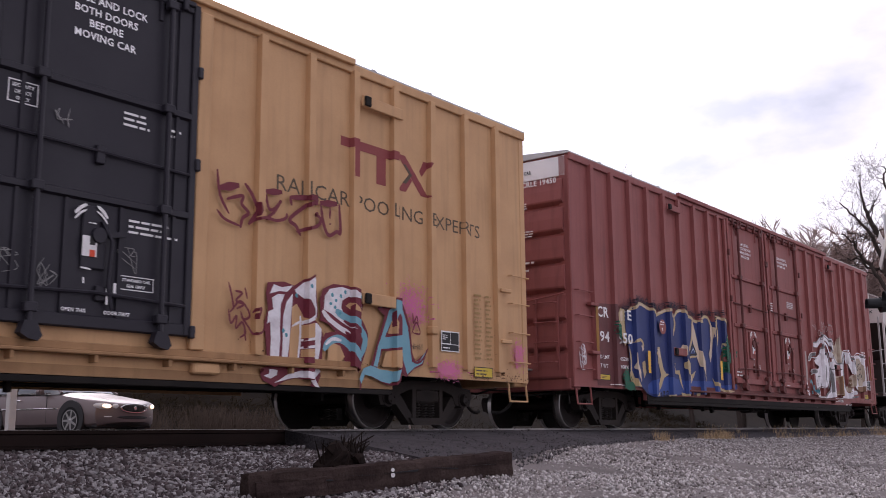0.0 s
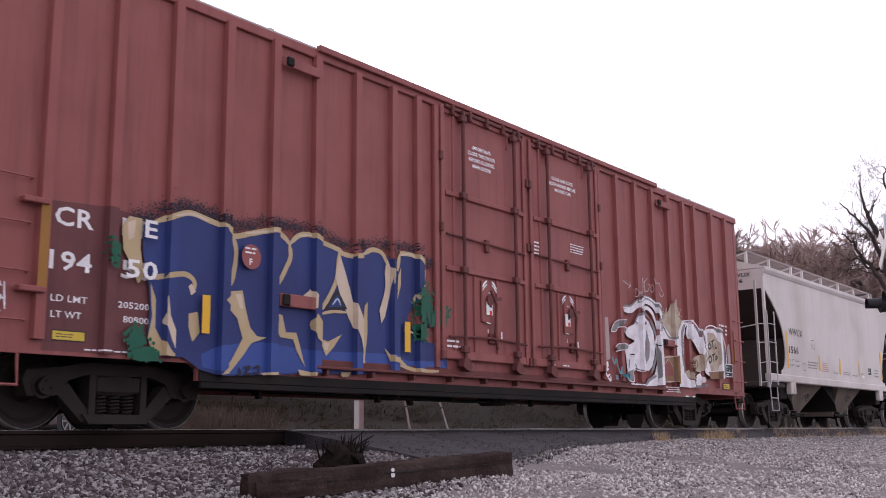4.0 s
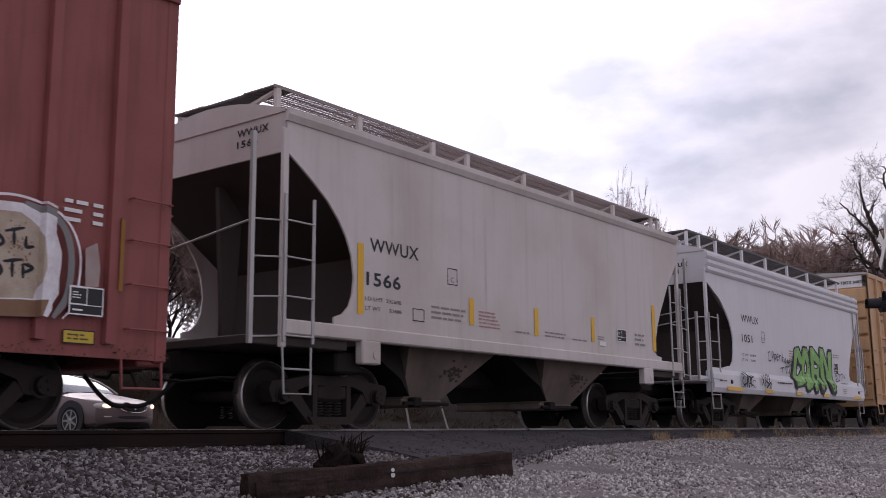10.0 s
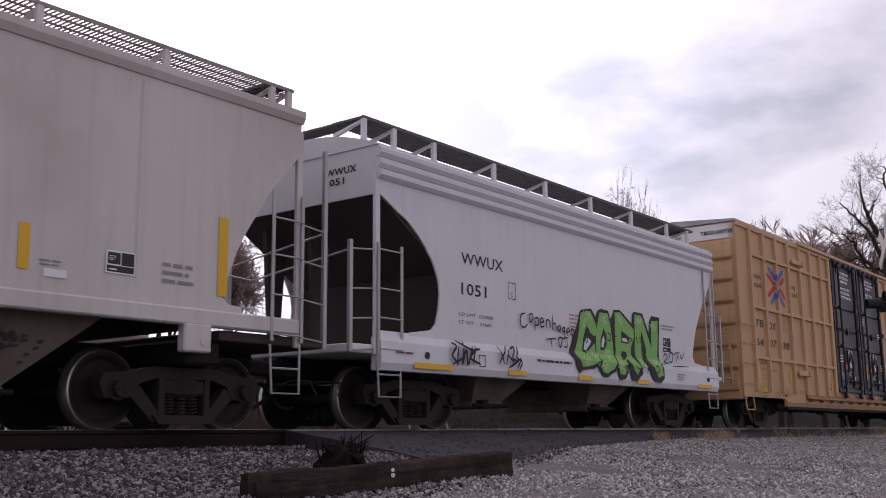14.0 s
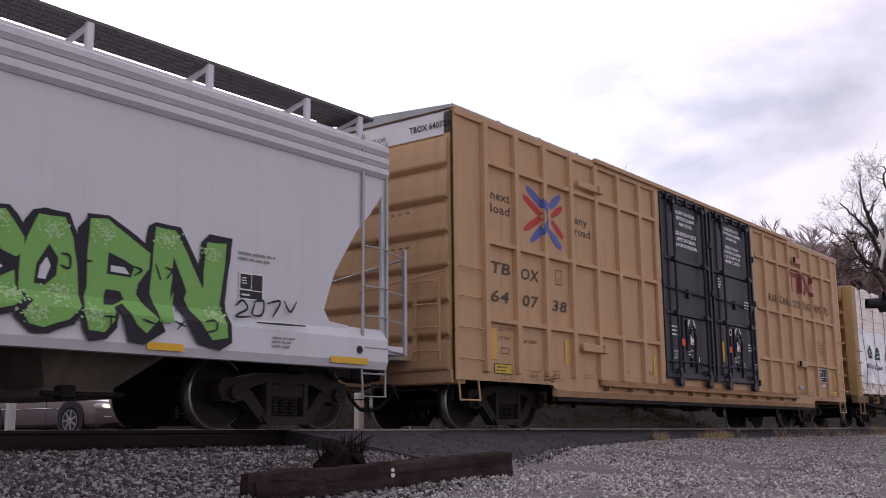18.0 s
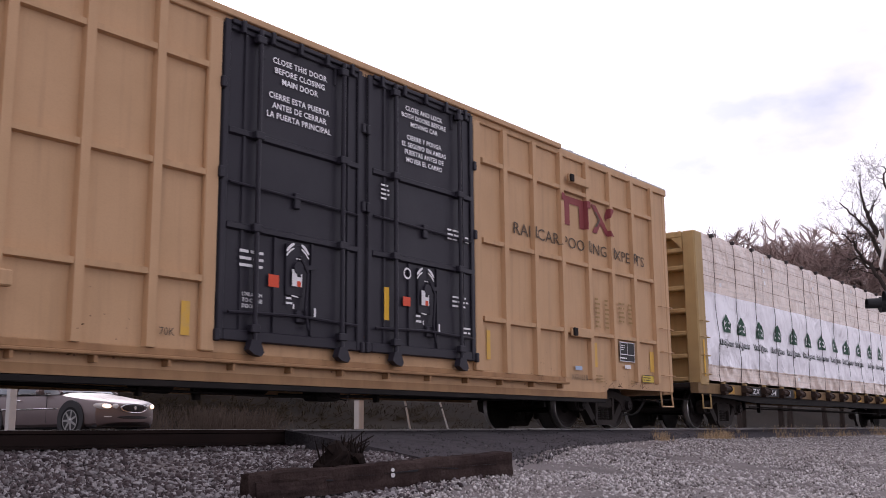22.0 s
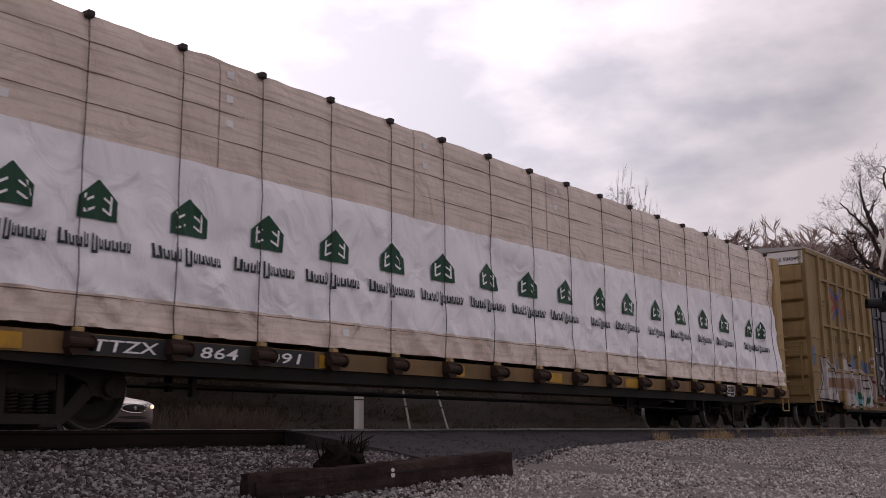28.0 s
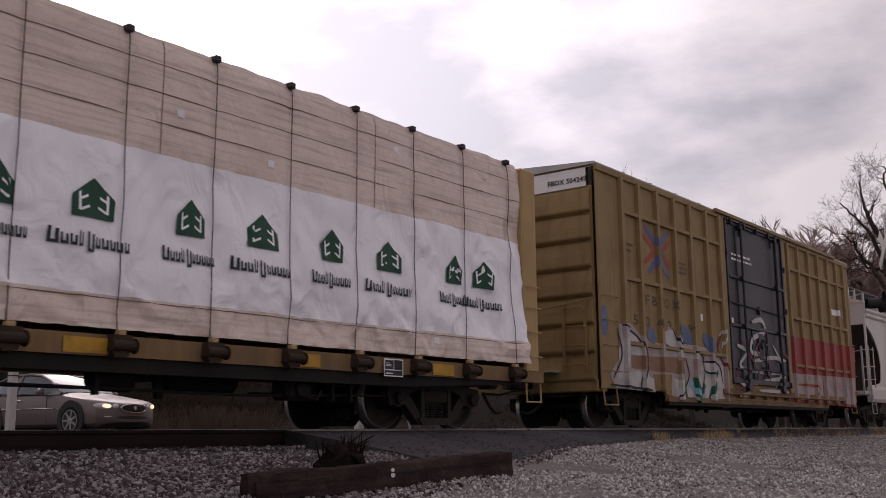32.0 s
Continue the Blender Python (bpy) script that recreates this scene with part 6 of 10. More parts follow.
# ---- centre-beam flat wagon with its lumber ----
M_WINCH = material("rusty_winch_steel", (0.035, 0.022, 0.017), 0.75, stain=0.6, stain_color=(0.07, 0.035, 0.02), stain_scale=8, bump=0.3)
def centre_beam(x_start):
    car = thing("centre_beam_wagon", "yellow centre-beam flat wagon with black number panels", "freight wagon", "wagons of the train")
    moving.append((car, x_start))
    L, y = 23.35, -HALF
    d = Mesh().box(0.25, L - 0.25, -1.45, 1.45, 0.86, 0.97, 0.015)
    part("deck", d, M_UNDER, car)
    for k in (-1, 1):
        lo, hi = sorted((k * (HALF - 0.02), k * (HALF - 0.2)))
        part("side_sill", Mesh().prism([(0.15, 0.96), (0.15, 0.74), (L - 0.15, 0.74), (L - 0.15, 0.96)], lo, hi), M_SILL, car, "grimy yellow-brown side sill")
    # recessed dark strip stands for the shade below the sill
    lower = Mesh().prism([(0.3, 0.735), (0.9, 0.70), (3.6, 0.58), (L - 3.6, 0.58), (L - 0.9, 0.70), (L - 0.3, 0.735)], y + 0.06, y + 0.16)
    part("sill_underside_shade", lower, M_UNDER, car, "dark strip added for the shade under the sill")
    for x, e in ((0.3, 1), (L - 0.3, -1)):
        bh = part("bulkhead", Mesh().box(min(x + e * 0.3, x + e * 0.36), max(x + e * 0.3, x + e * 0.36), -HALF + 0.2, HALF - 0.2, 0.95, 4.2), M_BULK, car, "ribbed yellow steel bulkhead")
        for k in (-1, 1):
            lo, hi = sorted((k * (HALF + 0.0), k * (HALF - 0.3)))
            part("post", Mesh().box(min(x, x + e * 0.42), max(x, x + e * 0.42), lo, hi, 0.9, 4.32, 0.03), M_BULK, bh)
        part("cap_beam", Mesh().box(min(x, x + e * 0.42), max(x, x + e * 0.42), -HALF + 0.3, HALF - 0.3, 4.18, 4.32, 0.02), M_BULK, bh)
        for z in (1.0, 1.5, 2.0, 2.5, 3.0, 3.45, 3.85):
            part("beam", Mesh().box(min(x + e * 0.02, x + e * 0.3), max(x + e * 0.02, x + e * 0.3), -HALF + 0.3, HALF - 0.3, z, z + 0.1, 0.02), M_BULK, bh)
        part("gusset", Mesh().prism([(-HALF + 0.3, 4.18), (-HALF + 0.55, 4.18), (-HALF + 0.3, 3.9)], min(x, x + e * 0.05), max(x, x + e * 0.05), "x"), M_BULK, bh)
        st = Mesh().rod([(x, y, 0.72), (x, y - 0.01, 0.42), (x + e * 0.42, y - 0.01, 0.42), (x + e * 0.42, y, 0.72)], 0.018)
        part("sill_step", st, M_BULK, car)
        ladder(car, min(x, x + e * 0.42) + 0.04, max(x, x + e * 0.42) - 0.02, y - 0.005, (2.3, 1.95, 1.55, 1.15), M_BULK, rails=False)
    part("centre_beam", Mesh().box(0.7, L - 0.7, -0.06, 0.06, 0.97, 4.28, 0.01), M_BULK, car)
    for k in range(18):
        x = 1.45 + 1.226 * k
        w = Mesh().prism([(x - 0.13, 0.96), (x + 0.10, 0.96), (x + 0.13, 0.90), (x + 0.06, 0.74), (x - 0.09, 0.72), (x - 0.14, 0.80)], y - 0.09, y + 0.03)
        wp = part("strap_winch", w, M_WINCH, car, "rusty strap winch")
        part("drum", Mesh().tube((x - 0.15, y - 0.09, 0.85), (x + 0.13, y - 0.09, 0.85), 0.055, 0.055, 12), M_WINCH, wp)
        part("ratchet", Mesh().lathe([(0.12, 0.08), (0.135, 0.08)], (x, y - 0.09, 0.85), "x", 14), M_WINCH, wp)
        part("cap_plate", Mesh().box(x - 0.05, x + 0.05, y - 0.06, y + 0.02, 0.955, 1.01, 0.01), M_BULK, wp)
    running_gear(car, L, 2.5, tank=True, centre=16.6)
    return car


car_w = centre_beam(81.69)
# ---- wrapped lumber on the centre-beam wagon ----
M_FILM = material("lumber_under_clear_film", (0.74, 0.605, 0.525), 0.2, stain=0.4, stain_color=(0.50, 0.36, 0.29), stain_scale=1.5, boards=0.62, grain=0.2, grain_scale=30, bump=0.8, bump_scale=2.4, bump_depth=0.07, creased=True)
M_WRAP = material("white_woven_wrap", (0.93, 0.905, 0.945), 0.38, stain=0.25, stain_color=(0.76, 0.73, 0.78), grain=0.04, bump=0.6, bump_scale=2.2, bump_depth=0.11, creased=True)
M_STRAP = material("dark_steel_strap", (0.05, 0.04, 0.04), 0.6)
M_GREEN = material("dark_green_print", (0.02, 0.075, 0.045), 0.55, stain=0.1)
M_INK = material("dark_print", (0.035, 0.045, 0.045), 0.6)
M_SEAM = material("dark_gap_between_bundles", (0.23, 0.16, 0.125), 0.9)
W_X0, W_X1 = 0.78, 22.62


def load_y(x, z, s):
    """How far the wrapped face stands off the wagon's middle."""
    h = 0.05 * noise.noise((x * 0.8, z * 1.3, 3.0)) + 0.03 * noise.noise((x * 2.4 + z * 1.4, z * 0.9, 8.0)) + 0.016 * noise.noise((x * 6.0 - z * 4, z * 2.0, 1.0))
    h *= 1 - 0.7 * smooth(2.9, 3.1, z)                  # the upper bundles are stiff
    k = ((x - 1.45) / 1.226) % 1.0
    h -= 0.022 * max(0.0, 1 - min(k, 1 - k) * 9)       # straps bite in
    # creased folds, deepest low down and at the loose end
    r1 = 1 - min(1.0, abs(noise.noise((x * 1.5 + z * 1.9, z * 0.6 - x * 0.3, 12.0))) * 7)
    r2 = 1 - min(1.0, abs(noise.noise((x * 2.6 - z * 1.2, z * 1.1, 21.0))) * 6)
    low = 0.35 + 0.65 * (1 - smooth(1.5, 2.2, z)) + 0.5 * smooth(17.0, 22.0, x)
    h += (0.034 * r1 + 0.022 * r2) * low * (1 - 0.5 * smooth(2.9, 3.1, z))
    h -= 0.035 * smooth(4.22, 4.36, z)
    h += 0.14 * smooth(21.9, 22.6, x) * (1 - smooth(1.2, 2.6, z)) + 0.06 * smooth(21.8, 22.6, x) * noise.noise((z * 1.7, 0, 4))
    return s * (1.485 + h)


load = thing("lumber_load", "bundled lumber in clear film and white printed wrap", "lumber")
moving.append((load, 81.69))
ROWS = [1.03, 1.07, 1.15, 1.25, 1.33, 1.37, 1.38, 1.46] + [1.46 + (2.97 - 1.46) * k / 17 for k in range(1, 17)] + [2.97, 3.02, 3.03, 3.1, 3.2, 3.3, 3.36, 3.45, 3.58, 3.69, 3.8, 3.9, 4.02, 4.12, 4.22, 4.30, 4.345, 4.36]
for s in (-1, 1):
    cols = 430 if s < 0 else 60
    m = Mesh()
    for i in range(cols + 1):
        x = W_X0 + (W_X1 - W_X0) * i / cols
        wob = 0.02 * noise.noise((x * 0.9, 1, 1)) + 0.012 * noise.noise((x * 4, 1, 1))
        for z in ROWS:
            zz = z + (wob if 1.3 < z < 3.1 else 0) + (0.03 * noise.noise((x * 2.2, 5, 0)) if z == ROWS[-1] else 0)
            if z < 1.06:
                zz += 0.012 * noise.noise((x * 6, 9, 0))
            m.v.append((x, load_y(x, zz, s), zz))
        m.v.append((x, s * 0.1, 4.38))
    n = len(ROWS) + 1
    for i in range(cols):
        for k in range(n - 1):
            a = i * n + k
            m.f.append((a, a + n, a + n + 1, a + 1))
    me = m.data("wrap", [M_FILM, M_WRAP], True)
    for p in me.polygons:
        k = min(p.vertices) % n
        lo = ROWS[k] if k < len(ROWS) else 9
        p.material_index = 1 if 1.375 <= lo < 3.02 else 0
    part("wrap", me, None, load, "white printed wrap under clear film")
    # bundles inside, seen as courses where the film lies on them
    for j, (z0, z1) in enumerate(((3.03, 3.34), (3.37, 3.67), (3.70, 3.99), (4.02, 4.32))):
        for a in range(6):
            x = W_X0 + 0.1 + a * 3.62
            part("bundle", Mesh().box(x, x + 3.58, min(s * 0.12, s * 1.4), max(s * 0.12, s * 1.4), z0, z1, 0.01), M_LUMBER, load)
    if s < 0:
        for z in (3.375, 3.72, 4.05, 1.345):
            g = Mesh()
            for i in range(360):
                x, x2 = W_X0 + 0.02 + (W_X1 - W_X0 - 0.04) * i / 360, W_X0 + 0.02 + (W_X1 - W_X0 - 0.04) * (i + 1) / 360
                t = max(0.0005, 0.005 + 0.008 * noise.noise((x * 1.3, z * 3, 0)))
                g.add([(x, load_y(x, z, -1) - 0.005, z - t), (x2, load_y(x2, z, -1) - 0.005, z - t), (x2, load_y(x2, z, -1) - 0.005, z + t), (x, load_y(x, z, -1) - 0.005, z + t)], [(0, 1, 2, 3)])
            part("bundle_gap", g, M_SEAM, load, "dark gap between lumber courses")
    for k in range(18):
        x = 1.45 + 1.226 * k
        g = Mesh()
        zs = [0.9, 1.2, 1.6, 2.0, 2.4, 2.8, 3.2, 3.6, 4.0, 4.25, 4.34]
        g.rod([(x, load_y(x, a, s) + s * 0.032, a) for a in zs], 0.0065, 5)
        st = part("strap", g, M_STRAP, load)
        part("clamp", Mesh().box(x - 0.05, x + 0.05, min(s * 1.38, s * 1.52), max(s * 1.38, s * 1.52), 4.31, 4.39, 0.015), M_STRAP, st)
    if s < 0:
        for x in (4.45, 8.1, 11.75, 15.4, 19.0):
            g = Mesh()
            zs = [3.03 + 0.13 * k for k in range(11)]
            for a, b in zip(zs, zs[1:]):
                g.add([(x - 0.006, load_y(x, a, -1) - 0.005, a), (x + 0.006, load_y(x, a, -1) - 0.005, a), (x + 0.006, load_y(x, b, -1) - 0.005, b), (x - 0.006, load_y(x, b, -1) - 0.005, b)], [(0, 1, 2, 3)])
            part("bundle_gap", g, M_SEAM, load, "dark gap between lumber bundles")


def drape(pts, x, z, off=0.006):
    return [(x + a, load_y(x + a, z + b, -1) - off, z + b) for a, b in pts]


def printed(shapes, x, z, label, mat=M_GREEN, off=0.018):
    g = Mesh()
    for pts in shapes:
        # cut into narrow strips so that the print follows the folds
        me = flat([pts])
        bm = bmesh.new()
        bm.from_mesh(me)
        lo, hi = min(p[0] for p in pts), max(p[0] for p in pts)
        k = int((hi - lo) / 0.066)
        for i in range(1, k + 1):
            bmesh.ops.bisect_plane(bm, geom=bm.verts[:] + bm.edges[:] + bm.faces[:], plane_co=(lo + i * 0.066, 0, 0), plane_no=(1, 0, 0))
        bm.verts.index_update()
        g.add(drape([(v.co.x, v.co.y) for v in bm.verts], x, z, off), [tuple(v.index for v in f.verts) for f in bm.faces])
        bm.free()
        bpy.data.meshes.remove(me)
    part("print", g, mat, load, label)


HOUSE = [[(-0.26, 0.0), (0.26, 0.0), (0.26, 0.22), (0.0, 0.43), (-0.26, 0.22)]]
LINES = []
for q in (-1, 1):    # upright with two boughs on either side of the green tree
    LINES += [[(q * a, b) for a, b in p] for p in (((0.155, 0.06), (0.185, 0.06), (0.185, 0.25), (0.155, 0.27)), ((0.155, 0.06), (0.155, 0.09), (0.055, 0.135), (0.055, 0.105)),
                                                   ((0.155, 0.175), (0.155, 0.205), (0.065, 0.25), (0.065, 0.22)))]
NAME = []
for i, (a, w, h, o) in enumerate(((0, 0.13, 0.125, 0), (0.15, 0.085, 0.09, 0), (0.255, 0.085, 0.09, 0), (0.36, 0.05, 0.125, 0), (0.46, 0.085, 0.16, -0.035), (0.565, 0.05, 0.09, 0), (0.635, 0.085, 0.09, 0), (0.74, 0.085, 0.09, 0), (0.845, 0.085, 0.09, 0), (0.95, 0.05, 0.09, 0))):
    NAME += [[(a - 0.5, o), (a - 0.5 + w * 0.3, o), (a - 0.5 + w * 0.3, o + h), (a - 0.5, o + h)], [(a - 0.5 + w * 0.68, o), (a - 0.5 + w, o), (a - 0.5 + w, o + h * 0.9), (a - 0.5 + w * 0.68, o + h * 0.9)],
             [(a - 0.5 + w * 0.3, o), (a - 0.5 + w * 0.68, o), (a - 0.5 + w * 0.68, o + 0.025), (a - 0.5 + w * 0.3, o + 0.025)]]
NAME = [[(a * 0.97, b * 1.3) for a, b in q] for q in NAME]
for k, x in enumerate((1.88, 2.86, 4.05, 5.22, 6.4, 7.58, 8.73, 9.9, 11.07, 12.23, 13.51, 14.56, 15.84, 16.9, 18.12, 19.26, 20.77, 21.52)):
    narrow = 0.74 if k in (10, 12, 14, 16) else (0.88 if k < 2 else 1.0)    # laps of the wrap hide part of the print
    printed([[(a * narrow, b) for a, b in q] for q in HOUSE], x + 0.02, 2.15, "green house-shaped mark")
    printed([[(a * narrow, b) for a, b in q] for q in LINES], x + 0.02, 2.15, "pale lines of the mark", M_WRAP, 0.023)
    printed([[(a * narrow, b) for a, b in q] for q in NAME], x, 1.84, "row of dark bars under the mark", M_INK)
for k, (x, z) in enumerate(((4.55, 4.16), (4.55, 3.86), (4.55, 3.55), (8.3, 4.1), (8.3, 3.8), (12.0, 3.8), (12.0, 4.1), (1.72, 3.2), (15.6, 3.5), (19.4, 3.9), (20.3, 1.22), (6.6, 1.2), (17.0, 3.2))):
    g = Mesh().add(drape([(0, 0), (0.11, 0), (0.11, 0.09), (0, 0.09)], x, z), [(0, 1, 2, 3)])
    part("label_sheet", g, M_WHITE, load, "small white bundle label")
# ---- lettering, plates, graffiti ----
M_REDPRINT = material("faded_red_print", (0.45, 0.25, 0.22), 0.6)
M_FAINT = material("worn_faint_print", (0.33, 0.21, 0.09), 0.65, stain=0.5, stain_color=(0.42, 0.27, 0.11))
G_DULLBLUE = material("dull_blue_spray_paint", (0.10, 0.14, 0.24), 0.6, stain=0.6, stain_color=(0.20, 0.2, 0.22), stain_scale=3)
G_BLUE = material("blue_spray_paint", (0.026, 0.038, 0.135), 0.5, stain=0.3, stain_color=(0.05, 0.09, 0.30), stain_scale=0.8)
G_TAN = material("tan_spray_paint", (0.48, 0.36, 0.20), 0.55, stain=0.35, stain_color=(0.58, 0.48, 0.36), stain_scale=2.5)
G_BLUEB = material("bright_blue_spray_paint", (0.045, 0.085, 0.29), 0.5, stain=0.4, stain_color=(0.03, 0.05, 0.18), stain_scale=1.5)
G_PALETAN = material("pale_tan_spray_paint", (0.62, 0.50, 0.38), 0.55, stain=0.4, stain_color=(0.48, 0.36, 0.24), stain_scale=4)
G_HALO = material("dark_spray_halo", (0.035, 0.028, 0.042), 0.65)
G_DARK = material("black_spray_paint", (0.028, 0.026, 0.032), 0.6)
G_GREEN = material("green_spray_paint", (0.015, 0.11, 0.065), 0.55)
G_GREENB = material("bright_green_spray_paint", (0.21, 0.44, 0.11), 0.55, stain=0.35, stain_color=(0.2, 0.4, 0.13), stain_scale=4)
G_WHITE = material("white_spray_paint", (0.80, 0.77, 0.80), 0.6, stain=0.45, stain_color=(0.38, 0.30, 0.30), stain_scale=5, grain=0.25, grain_scale=25)
G_CREAM = material("aged_cream_paint", (0.50, 0.42, 0.33), 0.65, stain=0.7, stain_color=(0.30, 0.19, 0.14), stain_scale=5, grain=0.3)
G_CHALK = material("white_chalk_line", (0.52, 0.44, 0.43), 0.8, stain=0.6, stain_color=(0.3, 0.16, 0.15), stain_scale=9)
G_LIME = material("pale_lime_overspray", (0.42, 0.62, 0.30), 0.6, stain=0.3)
G_DULLWHITE = material("grimy_white_spray_paint", (0.50, 0.47, 0.46), 0.65, stain=0.6, stain_color=(0.24, 0.19, 0.17), stain_scale=4)
G_PALE = material("thin_chalky_paint", (0.40, 0.33, 0.31), 0.7, stain=0.6, stain_color=(0.26, 0.14, 0.13), stain_scale=3)
G_GREYP = material("grey_spray_paint", (0.24, 0.23, 0.23), 0.6)
G_OXIDE = M_RED
M_OLDSTRIPE = material("worn_ochre_stripe", (0.33, 0.16, 0.04), 0.6, stain=0.4)
G_MAROON = material("maroon_spray_paint", (0.17, 0.03, 0.045), 0.55)
G_SKYBLUE = material("sky_blue_spray_paint", (0.17, 0.36, 0.44), 0.55, stain=0.3, stain_color=(0.3, 0.48, 0.55), stain_scale=4)
G_LIGHTBLUE = material("pale_blue_spray_paint", (0.4, 0.5, 0.65), 0.55)
G_CYAN = material("cyan_spray_paint", (0.10, 0.30, 0.36), 0.55)
G_PINK = material("pink_spray_paint", (0.62, 0.17, 0.32), 0.6, stain=0.5, stain_color=(0.55, 0.25, 0.22), stain_scale=5)
G_TANDIRTY = material("rusty_tan_paint", (0.26, 0.16, 0.10), 0.7, stain=0.5, stain_color=(0.2, 0.09, 0.06), stain_scale=3)
G_RED = material("red_spray_paint", (0.30, 0.06, 0.05), 0.55, stain=0.4, stain_color=(0.2, 0.05, 0.04), stain_scale=2)
M_ORANGE = material("orange_sticker", (0.7, 0.09, 0.04), 0.5, stain=0.1)

layers = {}


def faces_of(car):
    """Stretches of a wagon's side that stand proud of the sheet: (from, to, how far)."""
    if car is car_a:
        return [(r - 0.056, r + 0.056, 0.08) for r in A_RIBS]
    if car is car_c:
        return [(r - 0.056, r + 0.056, 0.08) for r in C_RIBS]
    if car is car_b:
        return [(r - 0.056, r + 0.056, 0.08) for r in B_RIBS]
    if car is car_f:
        return [(r - 0.056, r + 0.056, 0.08) for r in F_RIBS] + [(5.99, 9.71, 0.057)]
    return []


def lay(car, name, me, mat, x=0.0, z=0.0, deep=0.0, label="", over=True):
    """Lay flat paint on a wagon's near side, over ribs and all."""
    k = layers[car.name] = layers.get(car.name, 0) + 1
    out = HALF + deep + 0.003 + 0.0004 * k
    me.transform(Matrix(((1, 0, 0, x), (0, 0, -1, -out), (0, 1, 0, z), (0, 0, 0, 1))))
    xs = [v.co.x for v in me.vertices]
    lo, hi = min(xs), max(xs)
    if over and deep == 0.0:
        bm = bmesh.new()
        bm.from_mesh(me)
        for a, b, d in faces_of(car):
            if a >= hi or b <= lo:
                continue
            for at in (a - 0.013, a, b, b + 0.013):
                bmesh.ops.bisect_plane(bm, geom=bm.verts[:] + bm.edges[:] + bm.faces[:], plane_co=(at, 0, 0), plane_no=(1, 0, 0))
            for v in bm.verts:
                if a - 1e-4 <= v.co.x <= b + 1e-4:
                    v.co.y -= d
        bm.to_mesh(me)
        bm.free()
    if car is car_g and deep == 0.0:    # over the step of the side sill
        bm = bmesh.new()
        bm.from_mesh(me)
        for z in (1.33, 1.18):
            bmesh.ops.bisect_plane(bm, geom=bm.verts[:] + bm.edges[:] + bm.faces[:], plane_co=(0, 0, z), plane_no=(0, 0, 1))
        for v in bm.verts:
            v.co.y -= 0.085 * max(0.0, min(1.0, (1.33 - v.co.z) / 0.15))
        bm.to_mesh(me)
        bm.free()
    me.materials.clear()
    me.materials.append(mat)
    ob = new(name, me)
    ob.parent = car
    return tagged(ob, label)


def spray(car, mat, cx, cz, rx, rz, n, seed, dot=0.016):
    """A soft sprayed patch: many fine dots, thickest in the middle."""
    rnd = random.Random(seed)
    shapes = []
    for _ in range(n):
        x, z, r = rnd.gauss(cx, rx), rnd.gauss(cz, rz), dot * rnd.uniform(0.5, 1.3)
        shapes.append([(x + r * math.cos(q), z + r * math.sin(q)) for q in (0, 1.05, 2.1, 3.14, 4.19, 5.24)])
    return tagged(lay(car, "overspray", flat(shapes), mat), kind="stuff")


def ribbon(pts, w, n=7):
    """Outline of a brush stroke through points, with tapered round ends."""
    p = [Vector((*q, 0)) for q in pts]
    p = [p[0] * 2 - p[1]] + p + [p[-1] * 2 - p[-2]]
    line = []
    for i in range(1, len(p) - 2):
        for k in range(n):
            t = k / n
            line.append(0.5 * (2 * p[i] + (p[i + 1] - p[i - 1]) * t + (2 * p[i - 1] - 5 * p[i] + 4 * p[i + 1] - p[i + 2]) * t * t + (3 * p[i] - p[i - 1] - 3 * p[i + 1] + p[i + 2]) * t ** 3))
    line.append(p[-2])
    v, f = [], []
    for i, q in enumerate(line):
        d = (line[min(i + 1, len(line) - 1)] - line[max(i - 1, 0)])
        d = d.normalized() if d.length > 1e-6 else Vector((1, 0, 0))
        e = min(1.0, 0.55 + 0.45 * min(i, len(line) - 1 - i) / 3) * w / 2 * (1 + 0.12 * noise.noise((q.x * 9, q.y * 9, w)))
        s = Vector((-d.y, d.x, 0)) * e
        v += [q + s, q - s]
    f = [(2 * i, 2 * i + 1, 2 * i + 3, 2 * i + 2) for i in range(len(line) - 1)]
    me = bpy.data.meshes.new("stroke")
    me.from_pydata([tuple(a) for a in v], [], f)
    return me


def stroke(car, mat, w, pts):
    return lay(car, "graffiti", ribbon(pts, w), mat)


def blob(car, mat, pts):
    """A filled graffiti shape with softly wavering edges."""
    q = []
    for (a, b), (c, d) in zip(pts, pts[1:] + pts[:1]):
        k = max(1, int(math.hypot(c - a, d - b) / 0.12))
        for i in range(k):
            t = i / k
            x, z = a + (c - a) * t, b + (d - b) * t
            q.append((x + 0.012 * noise.noise((x * 5, z * 5, 1)), z + 0.012 * noise.noise((x * 5, z * 5, 7))))
    return lay(car, "graffiti", flat([q]), mat)


def letters(car, text, x, z, cap, mat, width=None, deep=0.0, bold=0.0, shear=0.0, centre=False, label=""):
    """Readable lettering, fitted to its cap height and, where given, its width."""
    me = words(text, 1.0, bold=bold, shear=shear)
    xs = [v.co.x for v in me.vertices]
    lo, w = min(xs), max(xs) - min(xs)
    k = cap / 0.73
    kx = width / w if width else k
    me.transform(Matrix.Diagonal((kx, k, 1, 1)) @ Matrix.Translation((-lo - (w / 2 if centre else 0), 0, 0)))
    return lay(car, "lettering", me, mat, x, z, deep, label)


